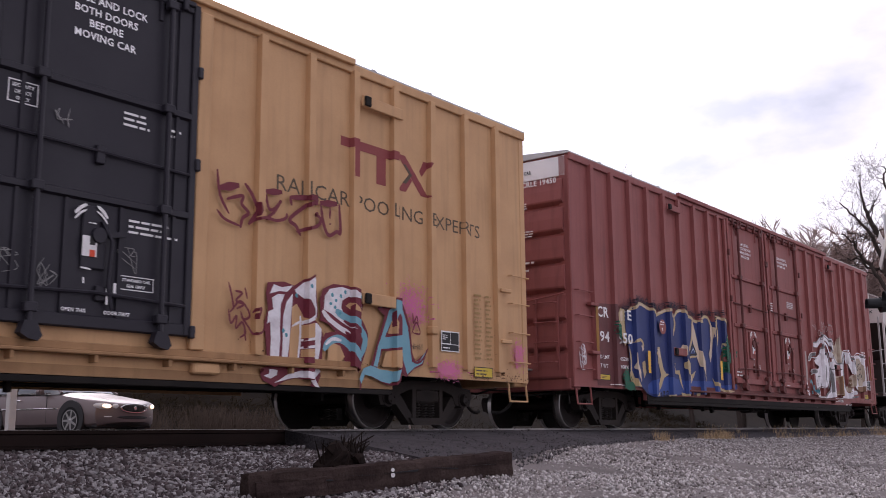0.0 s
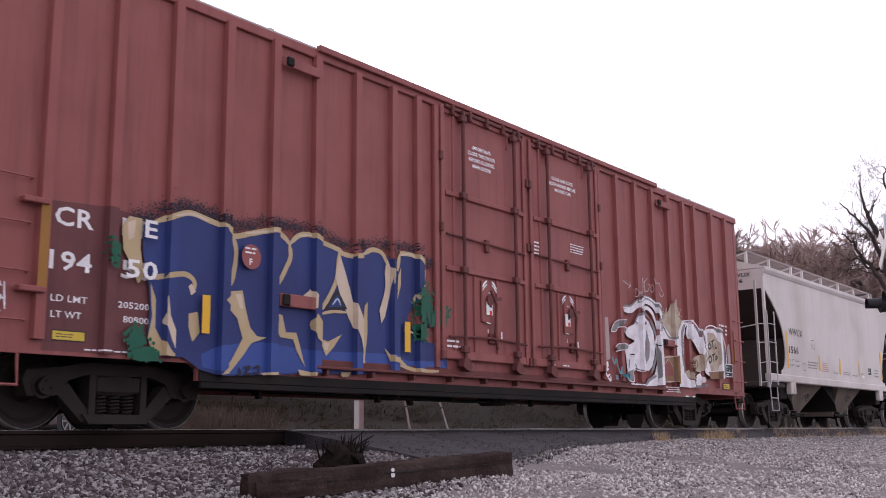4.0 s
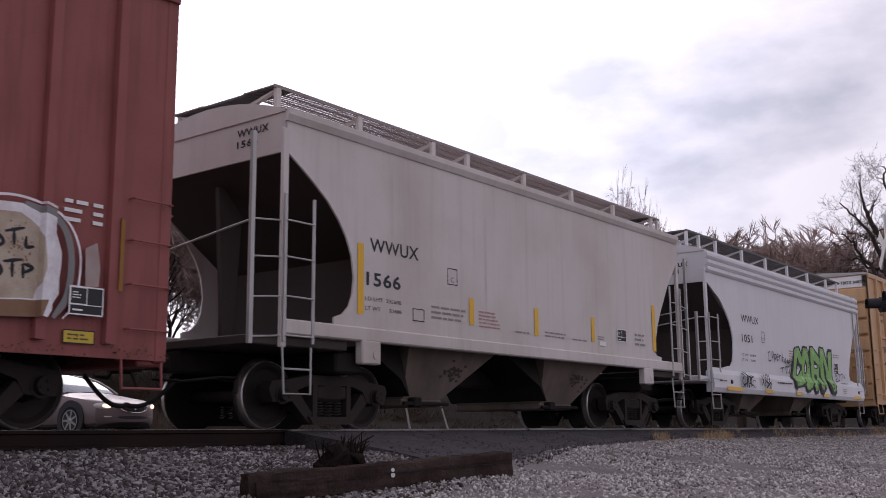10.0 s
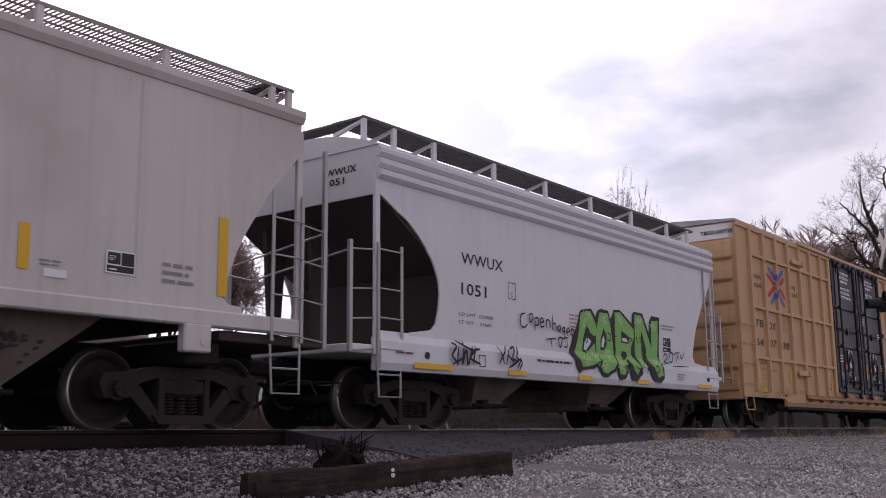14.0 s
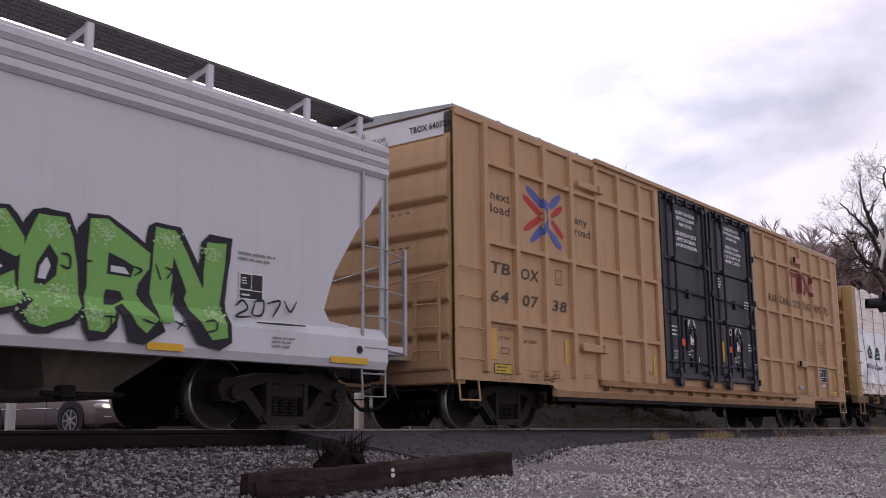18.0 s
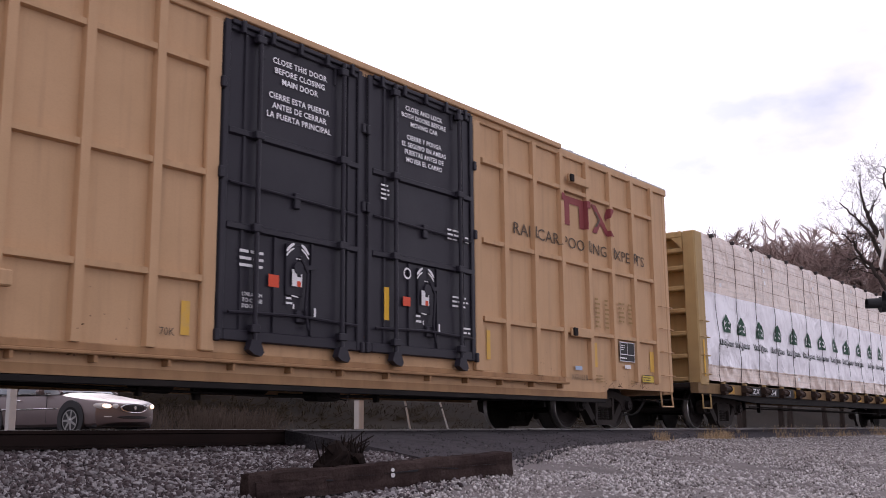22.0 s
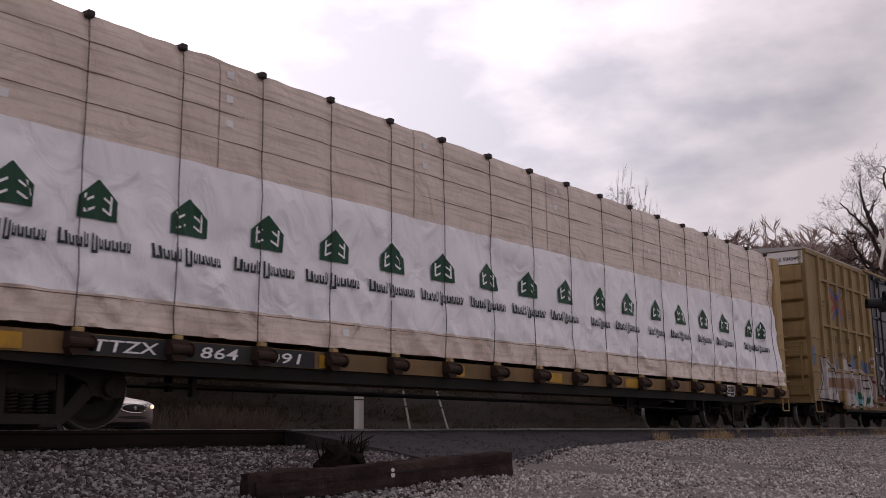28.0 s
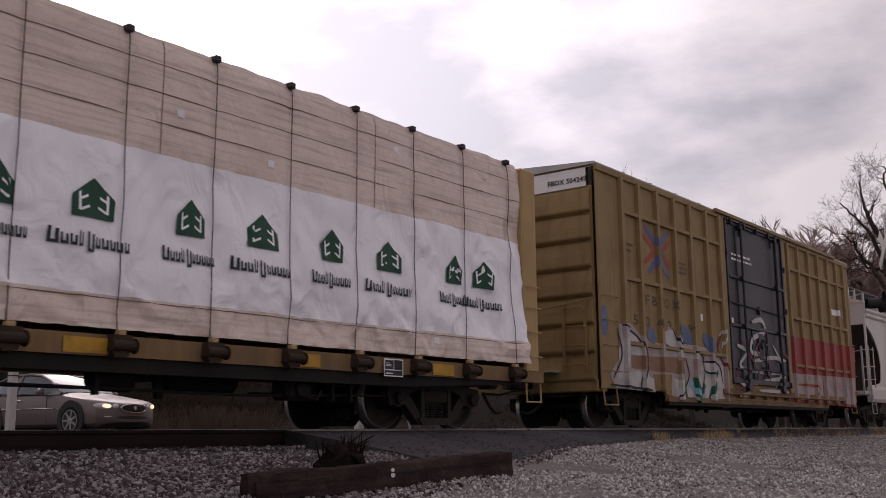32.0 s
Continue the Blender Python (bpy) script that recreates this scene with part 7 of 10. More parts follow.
def end_letters(car, text, y0, y1, z, cap, mat, x):
    """Lettering on the wagon end that faces the way it goes; y0 is where it starts."""
    me = words(text, 1.0, bold=0.025)
    xs = [v.co.x for v in me.vertices]
    lo, w = min(xs), max(xs) - min(xs)
    me.transform(Matrix.Diagonal(((y0 - y1) / w, cap / 0.73, 1, 1)) @ Matrix.Translation((-lo, 0, 0)))
    me.transform(Matrix(((0, 0, -1, x), (-1, 0, 0, y0), (0, 1, 0, z), (0, 0, 0, 1))))
    me.materials.clear()
    me.materials.append(mat)
    ob = new("lettering", me)
    ob.parent = car
    return ob


def end_print(car, y0, y1, z0, z1, lines, mat, x, seed):
    """Rows of bars on the wagon end that faces the way it goes."""
    me = bars(y0 - y1, z1 - z0, lines, seed)
    me.transform(Matrix(((0, 0, -1, x), (-1, 0, 0, y0), (0, 1, 0, z0), (0, 0, 0, 1))))
    me.materials.append(mat)
    ob = new("small_print", me)
    ob.parent = car
    return ob


def small_print(car, x0, x1, z0, z1, lines, mat, seed, deep=0.0):
    return lay(car, "small_print", bars(x1 - x0, z1 - z0, lines, seed), mat, x0, z0, deep)


def patch(car, x0, x1, z0, z1, mat, name="patch", deep=0.0, label=""):
    return lay(car, name, rect(x1 - x0, z1 - z0), mat, x0, z0, deep, label)


def frame_of(car, x0, x1, z0, z1, w, mat, deep=0.0):
    a, b = x1 - x0, z1 - z0
    return lay(car, "outline", flat([[(0, 0), (a, 0), (a, w), (0, w)], [(0, b - w), (a, b - w), (a, b), (0, b)], [(0, w), (w, w), (w, b - w), (0, b - w)], [(a - w, w), (a, w), (a, b - w), (a - w, b - w)]]), mat, x0, z0, deep)


def data_plate(car, x0, x1, z0, z1, deep=0.0):
    """Black consolidated stencil plate with a white frame."""
    patch(car, x0, x1, z0, z1, M_BLACK, "stencil_plate", deep, "black stencil plate in a white frame")
    frame_of(car, x0, x1, z0, z1, 0.014, M_WHITE, deep)
    w, h = x1 - x0, z1 - z0
    frame_of(car, x0 + 0.01, x0 + w * 0.52, z0 + h * 0.36, z1 - 0.01, 0.01, M_WHITE, deep)
    patch(car, x0 + 0.02, x1 - 0.02, z0 + h * 0.34, z0 + h * 0.37, M_WHITE, "rule", deep)
    small_print(car, x0 + 0.04, x0 + w * 0.4, z0 + h * 0.55, z1 - 0.05, 3, M_WHITE, 3, deep)
    small_print(car, x0 + 0.04, x0 + w * 0.5, z0 + h * 0.1, z0 + h * 0.25, 1, M_WHITE, 5, deep)


def yellow_plate(car, x0, x1, z0, z1, deep=0.0):
    patch(car, x0, x1, z0, z1, M_PLATE_Y, "notice_plate", deep, "yellow notice plate")
    frame_of(car, x0, x1, z0, z1, 0.012, M_BLACK, deep)
    small_print(car, x0 + 0.05, x1 - 0.05, z0 + 0.03, z1 - 0.03, 2, M_FADEBLACK, 8, deep)


def placard_board(car, x0, x1, z0, z1, mat, dark_end=True):
    """Narrow board fixed between two posts, with a holder at one end."""
    y = -HALF - 0.08
    part("placard_board", Mesh().box(x0, x1, y - 0.035, y + 0.005, z0, z1, 0.01), mat, car)
    if dark_end:
        part("card_holder", Mesh().box(x0 + 0.02, x0 + 0.14, y - 0.075, y - 0.035, z0 + 0.01, z1 - 0.01, 0.012), M_UNDER, car)


def arms(car, cx, cz, cols):
    """Crossed-road emblem: long arms of one colour, short arms of another nested between them."""
    for pts in ([(-0.63, 0.30), (-0.32, 0.165), (-0.1, 0.055)], [(-0.1, 0.0), (-0.32, -0.12), (-0.61, -0.28)], [(0.62, 0.30), (0.26, 0.085)], [(0.27, -0.0), (0.63, -0.25)]):
        stroke(car, cols[1], 0.125, [(cx + a, cz + b) for a, b in pts])
    for pts in ([(-0.52, 0.47), (-0.2, 0.31), (0.03, 0.17), (0.08, 0.05), (0.0, -0.13), (-0.42, -0.45)], [(0.57, 0.50), (0.2, 0.24)], [(0.16, -0.18), (0.56, -0.45)]):
        stroke(car, cols[0], 0.15, [(cx + a, cz + b) for a, b in pts])


def rail_emblem(car, x, z, k=1.0):
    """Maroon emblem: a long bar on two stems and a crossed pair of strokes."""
    sh = [[(0, 0.40), (1.13, 0.40), (1.13, 0.53), (0, 0.53)], [(0.2, 0), (0.38, 0), (0.38, 0.40), (0.2, 0.40)], [(0.72, 0), (0.92, 0), (0.92, 0.40), (0.72, 0.40)],
          [(1.16, 0.53), (1.34, 0.53), (1.88, 0.0), (1.70, 0.0)], [(1.66, 0.36), (1.76, 0.53), (1.92, 0.53), (1.72, 0.29)], [(1.18, 0.0), (1.36, 0.0), (1.50, 0.19), (1.42, 0.27)]]
    lay(car, "emblem", flat([[(a * k, b * k) for a, b in q] for q in sh]), M_MAROON, x, z, label="faded maroon emblem")
    lay(car, "emblem", flat([[(1.30 * k, 0.40 * k), (1.36 * k, 0.40 * k), (1.50 * k, 0.27 * k), (1.36 * k, 0.12 * k), (1.28 * k, 0.12 * k), (1.43 * k, 0.27 * k)]]), M_FADEBLACK, x, z)


def door_notice(car, cx, z, step, cap, lines, deep=0.058, mat=None):
    for i, s in enumerate(lines):
        letters(car, s, cx, z - i * step, cap * 0.91, mat or M_BRIGHT, deep=deep, bold=0.022, centre=True)


def lock_plate(car, x, deep, z=1.62, paper=True):
    """White sticker, arc arrows and pointer ring at a door's handle."""
    patch(car, x + 0.01, x + 0.18, z + 0.1, z + 0.31, M_WHITE, "sticker", deep)
    patch(car, x + 0.095, x + 0.16, z + 0.22, z + 0.32, M_BLACK, "sticker_mark", deep)
    patch(car, x + 0.095, x + 0.16, z + 0.1, z + 0.17, M_ORANGE, "sticker_mark", deep)
    for s in (-1, 1):
        for lift, w in ((0.0, 0.022), (0.055, 0.036)):
            stroke_d(car, M_WHITE, w, [(x + 0.1 + s * 0.06, z + 0.575 + lift), (x + 0.1 + s * 0.13, z + 0.53 + lift), (x + 0.1 + s * 0.19, z + 0.465 + lift)], deep)
    small_print(car, x + 0.07, x + 0.19, z + 0.43, z + 0.46, 1, M_WHITE, 4, deep)
    stroke_d(car, M_WHITE, 0.02, [(x + 0.0, z - 0.02), (x + 0.12, z - 0.03)], deep)
    patch(car, x + 0.03, x + 0.05, z - 0.18, z - 0.12, M_WHITE, "mark", deep)
    patch(car, x + 0.39, x + 0.425, z - 0.26, z - 0.14, M_WHITE, "mark", deep)


def stroke_d(car, mat, w, pts, deep):
    return lay(car, "marking", ribbon(pts, w), mat, 0, 0, deep)


DOOR = 0.09
# yellow wagon
letters(car_a, "RAILCAR POOLING EXPERTS", 13.3, 2.92, 0.205, M_FADEBLACK, 4.3)
rail_emblem(car_a, 14.44, 3.34)
door_notice(car_a, 10.77, 4.42, 0.135, 0.092, ("CLOSE AND LOCK", "BOTH DOORS", "BEFORE", "MOVING CAR"), 0.058)
frame_of(car_a, 9.72, 10.04, 3.13, 3.36, 0.012, M_WHITE, 0.058)
door_notice(car_a, 9.88, 3.29, 0.065, 0.04, ("SECURITY", "DEVICE", "ONLY"), 0.058)
small_print(car_a, 11.03, 11.4, 3.17, 3.36, 3, M_WHITE, 1, 0.058)
small_print(car_a, 11.58, 11.78, 3.17, 3.3, 2, M_WHITE, 2, 0.058)
small_print(car_a, 11.15, 11.8, 2.02, 2.2, 3, M_WHITE, 3, 0.058)
lock_plate(car_a, 10.58, 0.095)
frame_of(car_a, 11.05, 11.49, 1.43, 1.58, 0.01, M_WHITE, 0.058)
door_notice(car_a, 11.27, 1.52, 0.06, 0.035, ("STANDARD CAR", "SEAL ONLY"), 0.058)
door_notice(car_a, 10.53, 1.15, 0.1, 0.042, ("OPEN THIS",), 0.09)
door_notice(car_a, 11.03, 1.15, 0.1, 0.042, ("DOOR FIRST",), 0.09)
patch(car_a, 10.88, 10.91, 1.25, 1.55, M_WHITE, "seal_strip", 0.1)
patch(car_a, 9.6, 9.66, 1.55, 2.1, M_REFLECT, "reflector", 0.09, "yellow reflector strip")
for i in range(14):
    rr = random.Random(i)
    xx, zz = rr.choice(((9.85, 1.6), (10.25, 1.5), (11.15, 1.75), (10.3, 3.1)))
    stroke_d(car_a, G_GREYP, 0.008, [(xx + rr.uniform(-0.12, 0.12), zz + rr.uniform(-0.15, 0.15)) for _ in range(4)], 0.058)
placard_board(car_a, 14.76, 15.62, 4.34, 4.5, M_YELLOW)
placard_board(car_a, 14.78, 15.55, 1.62, 1.78, M_YELLOW)
letters(car_a, "NH61", 15.87, 1.1, 0.085, M_FADEBLACK)
data_plate(car_a, 16.57, 17.01, 1.11, 1.41)
small_print(car_a, 17.40, 17.60, 1.02, 2.05, 15, M_FAINT, 6)
small_print(car_a, 17.70, 17.88, 1.02, 2.05, 15, M_FAINT, 7)
yellow_plate(car_a, 17.38, 17.86, 0.76, 0.92)
part("bracket", Mesh().box(16.26, 16.41, -HALF - 0.11, -HALF, 1.33, 1.45, 0.015), M_YELLOW, car_a)
part("bracket", Mesh().box(12.04, 12.42, -HALF - 0.1, -HALF, 0.6, 0.72, 0.02), M_YELLOW, car_a)
for zz in (2.15, 1.34):
    part("post_clip", Mesh().box(18.02, 18.3, -HALF - 0.12, -HALF - 0.05, zz - 0.03, zz + 0.03, 0.01), M_YELLOW, car_a)

# red wagon
M_REPAINT = material("dark_brown_repaint", (0.15, 0.055, 0.055), 0.6, stain=0.6, stain_color=(0.10, 0.04, 0.042), stain_scale=2.5, streak=0.3)
blob(car_c, M_REPAINT, [(0.83, 0.76), (2.1, 0.76), (2.12, 1.5), (2.0, 2.26), (1.5, 2.29), (0.83, 2.25)])
for s, x, z, w in (("CR", 0.90, 2.02, 0.44), ("LE", 1.68, 2.02, 0.38), ("194", 0.86, 1.57, 0.48), ("50", 1.69, 1.57, 0.39)):
    letters(car_c, s, x, z, 0.195, M_WHITE, w, bold=0.02)
for s, x, z, w in (("LD LMT", 0.90, 1.25, 0.41), ("LT WT", 0.91, 1.09, 0.34), ("205200", 1.67, 1.25, 0.39), ("80800", 1.74, 1.10, 0.32)):
    letters(car_c, s, x, z, 0.07, M_WHITE, w, bold=0.01)
yellow_plate(car_c, 0.93, 1.31, 0.86, 0.97)
patch(car_c, 0.70, 0.80, 1.34, 2.19, M_OLDSTRIPE, "reflector", 0.082, "worn ochre reflector strip")
small_print(car_c, 1.3, 1.95, 0.77, 0.81, 1, M_WHITE, 9)
for x in (10.0, 10.4):
    small_print(car_c, x + 0.0, x + 0.22, 1.02, 1.07, 1, M_WHITE, int(x * 10), 0.09)
door_notice(car_c, 8.16, 4.3, 0.098, 0.066, ("-IMPORTANT-", "CLOSE THIS DOOR", "BEFORE CLOSING", "MAIN DOOR"))
door_notice(car_c, 10.62, 4.27, 0.098, 0.066, ("CLOSE AND LOCK", "BOTH DOORS BEFORE", "MOVING CAR"))
lock_plate(car_c, 8.16, 0.095, 1.62)
lock_plate(car_c, 10.5, 0.095, 1.62)
small_print(car_c, 9.62, 9.8, 2.85, 3.1, 4, M_WHITE, 12, 0.058)
small_print(car_c, 10.8, 11.4, 3.04, 3.22, 4, M_WHITE, 13, 0.058)
small_print(car_c, 7.2, 7.6, 1.15, 1.3, 2, M_WHITE, 14, 0.058)
placard_board(car_c, 3.86, 4.5, 4.5, 4.63, M_RED)
placard_board(car_c, 3.86, 4.48, 1.46, 1.62, M_RED)
placard_board(car_c, 14.28, 14.92, 4.5, 4.63, M_RED)
placard_board(car_c, 14.28, 14.9, 1.62, 1.76, M_RED)
yellow_plate(car_c, 17.41, 17.77, 0.84, 0.98)
small_print(car_c, 17.35, 17.62, 2.04, 2.32, 3, M_WHITE, 15)
small_print(car_c, 17.68, 17.82, 2.04, 2.32, 3, M_WHITE, 16)
patch(car_c, 17.97, 18.07, 1.42, 2.18, M_OLDSTRIPE, "reflector", 0.0, "worn ochre reflector strip")
small_print(car_c, 14.5, 15.2, 0.70, 0.83, 3, M_WHITE, 17)
small_print(car_c, 15.4, 16.0, 0.61, 0.68, 1, M_WHITE, 18)
small_print(car_c, 12.9, 13.6, 0.79, 0.85, 1, M_WHITE, 19, 0.05)
patch(car_c, 11.95, 12.12, 1.04, 1.17, M_WHITE, "card", 0.0)
for xx, zz in ((0.62, 2.2), (0.62, 1.33)):
    part("post_clip", Mesh().box(xx - 0.12, xx + 0.16, -HALF - 0.12, -HALF - 0.02, zz - 0.03, zz + 0.03, 0.01), M_RED, car_c)
end_letters(car_c, "CRLE 19450", -0.62, -1.36, 4.37, 0.1, M_WHITE, -0.075)
end_letters(car_c, "EXCESS HEIGHT CAR", -0.05, -0.8, 4.62, 0.065, M_BLACK, -0.02)

for y0, y1, z0, z1, n, k in ((-0.55, -0.75, 3.95, 4.08, 3, 61), (-0.45, -0.85, 3.42, 3.56, 3, 62), (-0.35, -0.95, 2.92, 3.0, 1, 63), (-0.4, -0.8, 2.78, 2.86, 1, 64)):
    end_print(car_c, y0, y1, z0, z1, n, M_WHITE, -0.075, k)
for pts in ([(0.2, 1.4), (0.38, 1.34)], [(0.2, 1.28), (0.4, 1.22)], [(0.22, 1.16), (0.38, 1.1)], [(0.18, 1.33), (0.24, 1.05), (0.36, 1.02)], [(0.4, 1.38), (0.42, 1.12)], [(0.26, 1.45), (0.3, 1.04)]):
    stroke(car_c, G_WHITE, 0.022, pts)

# grey hopper
letters(car_h, "WWUX", 2.29, 2.38, 0.19, M_BLACK, 1.05, bold=0.016)
letters(car_h, "1566", 2.22, 1.91, 0.185, M_BLACK, 0.72, bold=0.024)
letters(car_h, "LD LMT  232600", 2.2, 1.7, 0.055, M_BLACK, 0.75)
letters(car_h, "LT WT      53400", 2.2, 1.57, 0.055, M_BLACK, 0.75)
frame_of(car_h, 4.02, 4.26, 2.11, 2.36, 0.012, M_BLACK)
letters(car_h, "C", 4.1, 2.15, 0.08, M_BLACK)
frame_of(car_h, 3.2, 3.46, 1.5, 1.68, 0.012, M_BLACK)
small_print(car_h, 3.62, 4.5, 1.55, 1.78, 3, M_HPRINT, 20)
small_print(car_h, 4.8, 5.4, 1.52, 1.8, 5, M_REDPRINT, 21)
for x0, x1, z0, z1, n in ((5.8, 6.3, 1.5, 1.57, 1), (6.7, 7.4, 1.5, 1.62, 2), (7.6, 8.2, 1.5, 1.56, 1), (8.5, 8.8, 1.58, 1.66, 2), (9.95, 10.4, 1.55, 1.82, 3)):
    small_print(car_h, x0, x1, z0, z1, n, M_HPRINT, int(x0 * 7))
for x0, x1, z0, z1 in ((2.04, 2.16, 1.5, 2.46), (4.55, 4.67, 1.55, 1.96), (6.38, 6.5, 1.51, 1.97), (8.27, 8.39, 1.53, 1.98), (10.72, 10.86, 1.5, 2.42)):
    patch(car_h, x0, x1, z0, z1, M_REFLECT, "reflector", 0.0, "yellow reflector strip")
data_plate(car_h, 9.24, 9.6, 1.6, 1.84)
patch(car_h, 8.55, 8.8, 1.48, 1.56, M_WHITE, "card")
M_SEAMS = material("welded_seam_shadow", (0.53, 0.495, 0.475), 0.6)
for x in (2.75, 5.0, 7.3, 9.6):
    patch(car_h, x, x + 0.009, 1.5, 3.8, M_SEAMS, "weld_seam")
end_letters(car_h, "WWUX", -0.62, -1.22, 3.78, 0.1, M_BLACK, 0.712)
end_letters(car_h, "1566", -0.62, -1.02, 3.63, 0.1, M_BLACK, 0.712)

# pale hopper
letters(car_g, "WWUX", 2.63, 2.47, 0.185, M_BLACK, 1.12, bold=0.012)
letters(car_g, "1051", 2.62, 2.0, 0.185, M_BLACK, 0.66, bold=0.015)
letters(car_g, "LD LMT  232500", 2.56, 1.67, 0.055, M_BLACK, 0.88)
letters(car_g, "LT WT     53600", 2.56, 1.55, 0.055, M_BLACK, 0.84)
frame_of(car_g, 3.88, 4.1, 2.05, 2.32, 0.012, M_BLACK)
letters(car_g, "C", 3.95, 2.09, 0.08, M_BLACK)
small_print(car_g, 5.77, 6.12, 1.58, 1.99, 6, M_REDPRINT, 33)
small_print(car_g, 4.6, 5.7, 1.06, 1.14, 1, M_BLACK, 22, 0.075)
for x0, x1 in ((1.4, 2.3), (3.75, 4.25), (5.92, 6.38), (8.12, 8.6), (10.9, 11.6)):
    patch(car_g, x0, x1, 0.83, 0.91, M_REFLECT, "reflector", 0.075, "yellow reflector strip")
for x in (1.7, 11.45):
    part("tie_down", Mesh().tube((x, -HALF - 0.085, 1.02), (x, -HALF - 0.05, 1.02), 0.05, 0.05, 12), M_BLACK, car_g)
frame_of(car_g, 2.95, 3.12, 0.92, 1.1, 0.012, M_BLACK, 0.075)
data_plate(car_g, 9.42, 9.8, 1.5, 1.82)
small_print(car_g, 9.4, 10.0, 1.95, 2.08, 2, M_HPRINT, 23)
small_print(car_g, 9.9, 10.3, 0.95, 1.1, 3, M_HPRINT, 24, 0.075)
small_print(car_g, 1.0, 1.5, 1.0, 1.06, 1, M_FADEBLACK, 25, 0.075)
end_letters(car_g, "WWUX", -0.55, -1.15, 3.6, 0.1, M_BLACK, 0.712)
end_letters(car_g, "1051", -0.55, -0.92, 3.45, 0.1, M_BLACK, 0.712)
# big green letters with thick black edges, over side and sill
blob(car_g, G_DARK, [(5.71, 1.3), (5.87, 1.58), (6.0, 1.77), (6.08, 1.91), (6.12, 2.03), (6.18, 2.08), (6.54, 2.13), (6.64, 2.04), (6.76, 1.86), (6.78, 1.71), (6.69, 1.56), (6.66, 1.3), (6.79, 1.23), (6.69, 1.14), (6.43, 1.04), (6.03, 1.0), (5.92, 0.93), (5.82, 1.12), (5.8, 1.22)])
blob(car_g, G_DARK, [(6.63, 1.85), (6.7, 2.01), (6.78, 2.12), (6.91, 2.16), (7.18, 2.15), (7.3, 1.91), (7.37, 1.57), (7.39, 1.39), (7.39, 1.22), (7.24, 1.02), (6.96, 0.92), (6.78, 0.91), (6.65, 1.02), (6.58, 1.08), (6.76, 1.2), (6.65, 1.3), (6.64, 1.56)])
blob(car_g, G_DARK, [(7.28, 2.02), (7.38, 2.12), (7.38, 2.18), (7.64, 2.2), (7.99, 2.03), (8.22, 1.9), (8.26, 1.73), (8.2, 1.53), (8.12, 1.39), (8.25, 1.21), (8.34, 1.03), (8.07, 0.87), (7.88, 0.9), (7.79, 1.16), (7.76, 1.23), (7.73, 1.02), (7.61, 0.9), (7.41, 0.87), (7.33, 0.99), (7.3, 1.21), (7.34, 1.5)])
blob(car_g, G_DARK, [(8.09, 2.01), (8.13, 2.17), (8.22, 2.22), (8.56, 2.21), (8.7, 2.0), (8.82, 1.82), (8.85, 2.08), (8.96, 2.2), (9.3, 2.19), (9.26, 1.83), (9.21, 1.44), (9.25, 1.2), (9.27, 0.97), (9.09, 0.87), (8.78, 0.92), (8.62, 1.15), (8.58, 1.26), (8.49, 1.36), (8.37, 1.2), (8.22, 1.19), (8.19, 1.3), (8.1, 1.42), (8.18, 1.72)])
blob(car_g, G_GREENB, [(5.88, 1.29), (6.01, 1.5), (6.1, 1.77), (6.16, 2.03), (6.5, 2.08), (6.59, 1.98), (6.71, 1.83), (6.71, 1.69), (6.61, 1.62), (6.48, 1.66), (6.36, 1.85), (6.28, 1.66), (6.17, 1.39), (6.24, 1.32), (6.41, 1.39), (6.63, 1.51), (6.65, 1.33), (6.72, 1.24), (6.6, 1.16), (6.31, 1.08), (6.04, 1.05), (5.96, 1.17), (5.9, 1.26)])
blob(car_g, G_DARK, [(6.17, 1.34), (6.21, 1.55), (6.36, 1.85), (6.49, 1.68), (6.68, 1.62), (6.64, 1.54), (6.45, 1.4), (6.28, 1.31)])
blob(car_g, M_PALE, [(6.22, 1.39), (6.26, 1.51), (6.34, 1.61), (6.43, 1.58), (6.51, 1.53), (6.41, 1.44), (6.29, 1.36)])
blob(car_g, G_GREENB, [(6.67, 1.64), (6.74, 1.84), (6.84, 2.09), (7.13, 2.1), (7.23, 1.9), (7.29, 1.63), (7.32, 1.38), (7.33, 1.21), (7.19, 1.07), (6.91, 0.97), (6.76, 1.0), (6.69, 1.1), (6.81, 1.23), (6.68, 1.33)])
blob(car_g, G_DARK, [(6.83, 1.4), (6.85, 1.6), (6.97, 1.81), (7.08, 1.68), (7.06, 1.5), (6.95, 1.39)])
blob(car_g, M_PALE, [(6.87, 1.45), (6.89, 1.58), (6.96, 1.68), (7.0, 1.59), (6.95, 1.45)])
blob(car_g, G_GREENB, [(7.4, 1.78), (7.42, 2.13), (7.62, 2.16), (7.87, 2.02), (8.16, 1.87), (8.15, 1.7), (8.02, 1.52), (8.0, 1.41), (8.12, 1.28), (8.25, 1.15), (8.09, 0.99), (7.97, 1.08), (7.88, 1.21), (7.82, 1.29), (7.72, 1.24), (7.7, 1.09), (7.59, 0.97), (7.41, 0.98), (7.35, 1.17), (7.41, 1.43)])
blob(car_g, G_DARK, [(7.64, 1.58), (7.65, 1.81), (7.83, 1.76), (7.97, 1.7), (7.93, 1.58)])
blob(car_g, M_PALE, [(7.69, 1.61), (7.69, 1.68), (7.85, 1.68), (7.91, 1.61)])
blob(car_g, G_DARK, [(7.59, 1.26), (7.63, 1.42), (7.8, 1.42), (7.85, 1.34), (7.71, 1.26)])
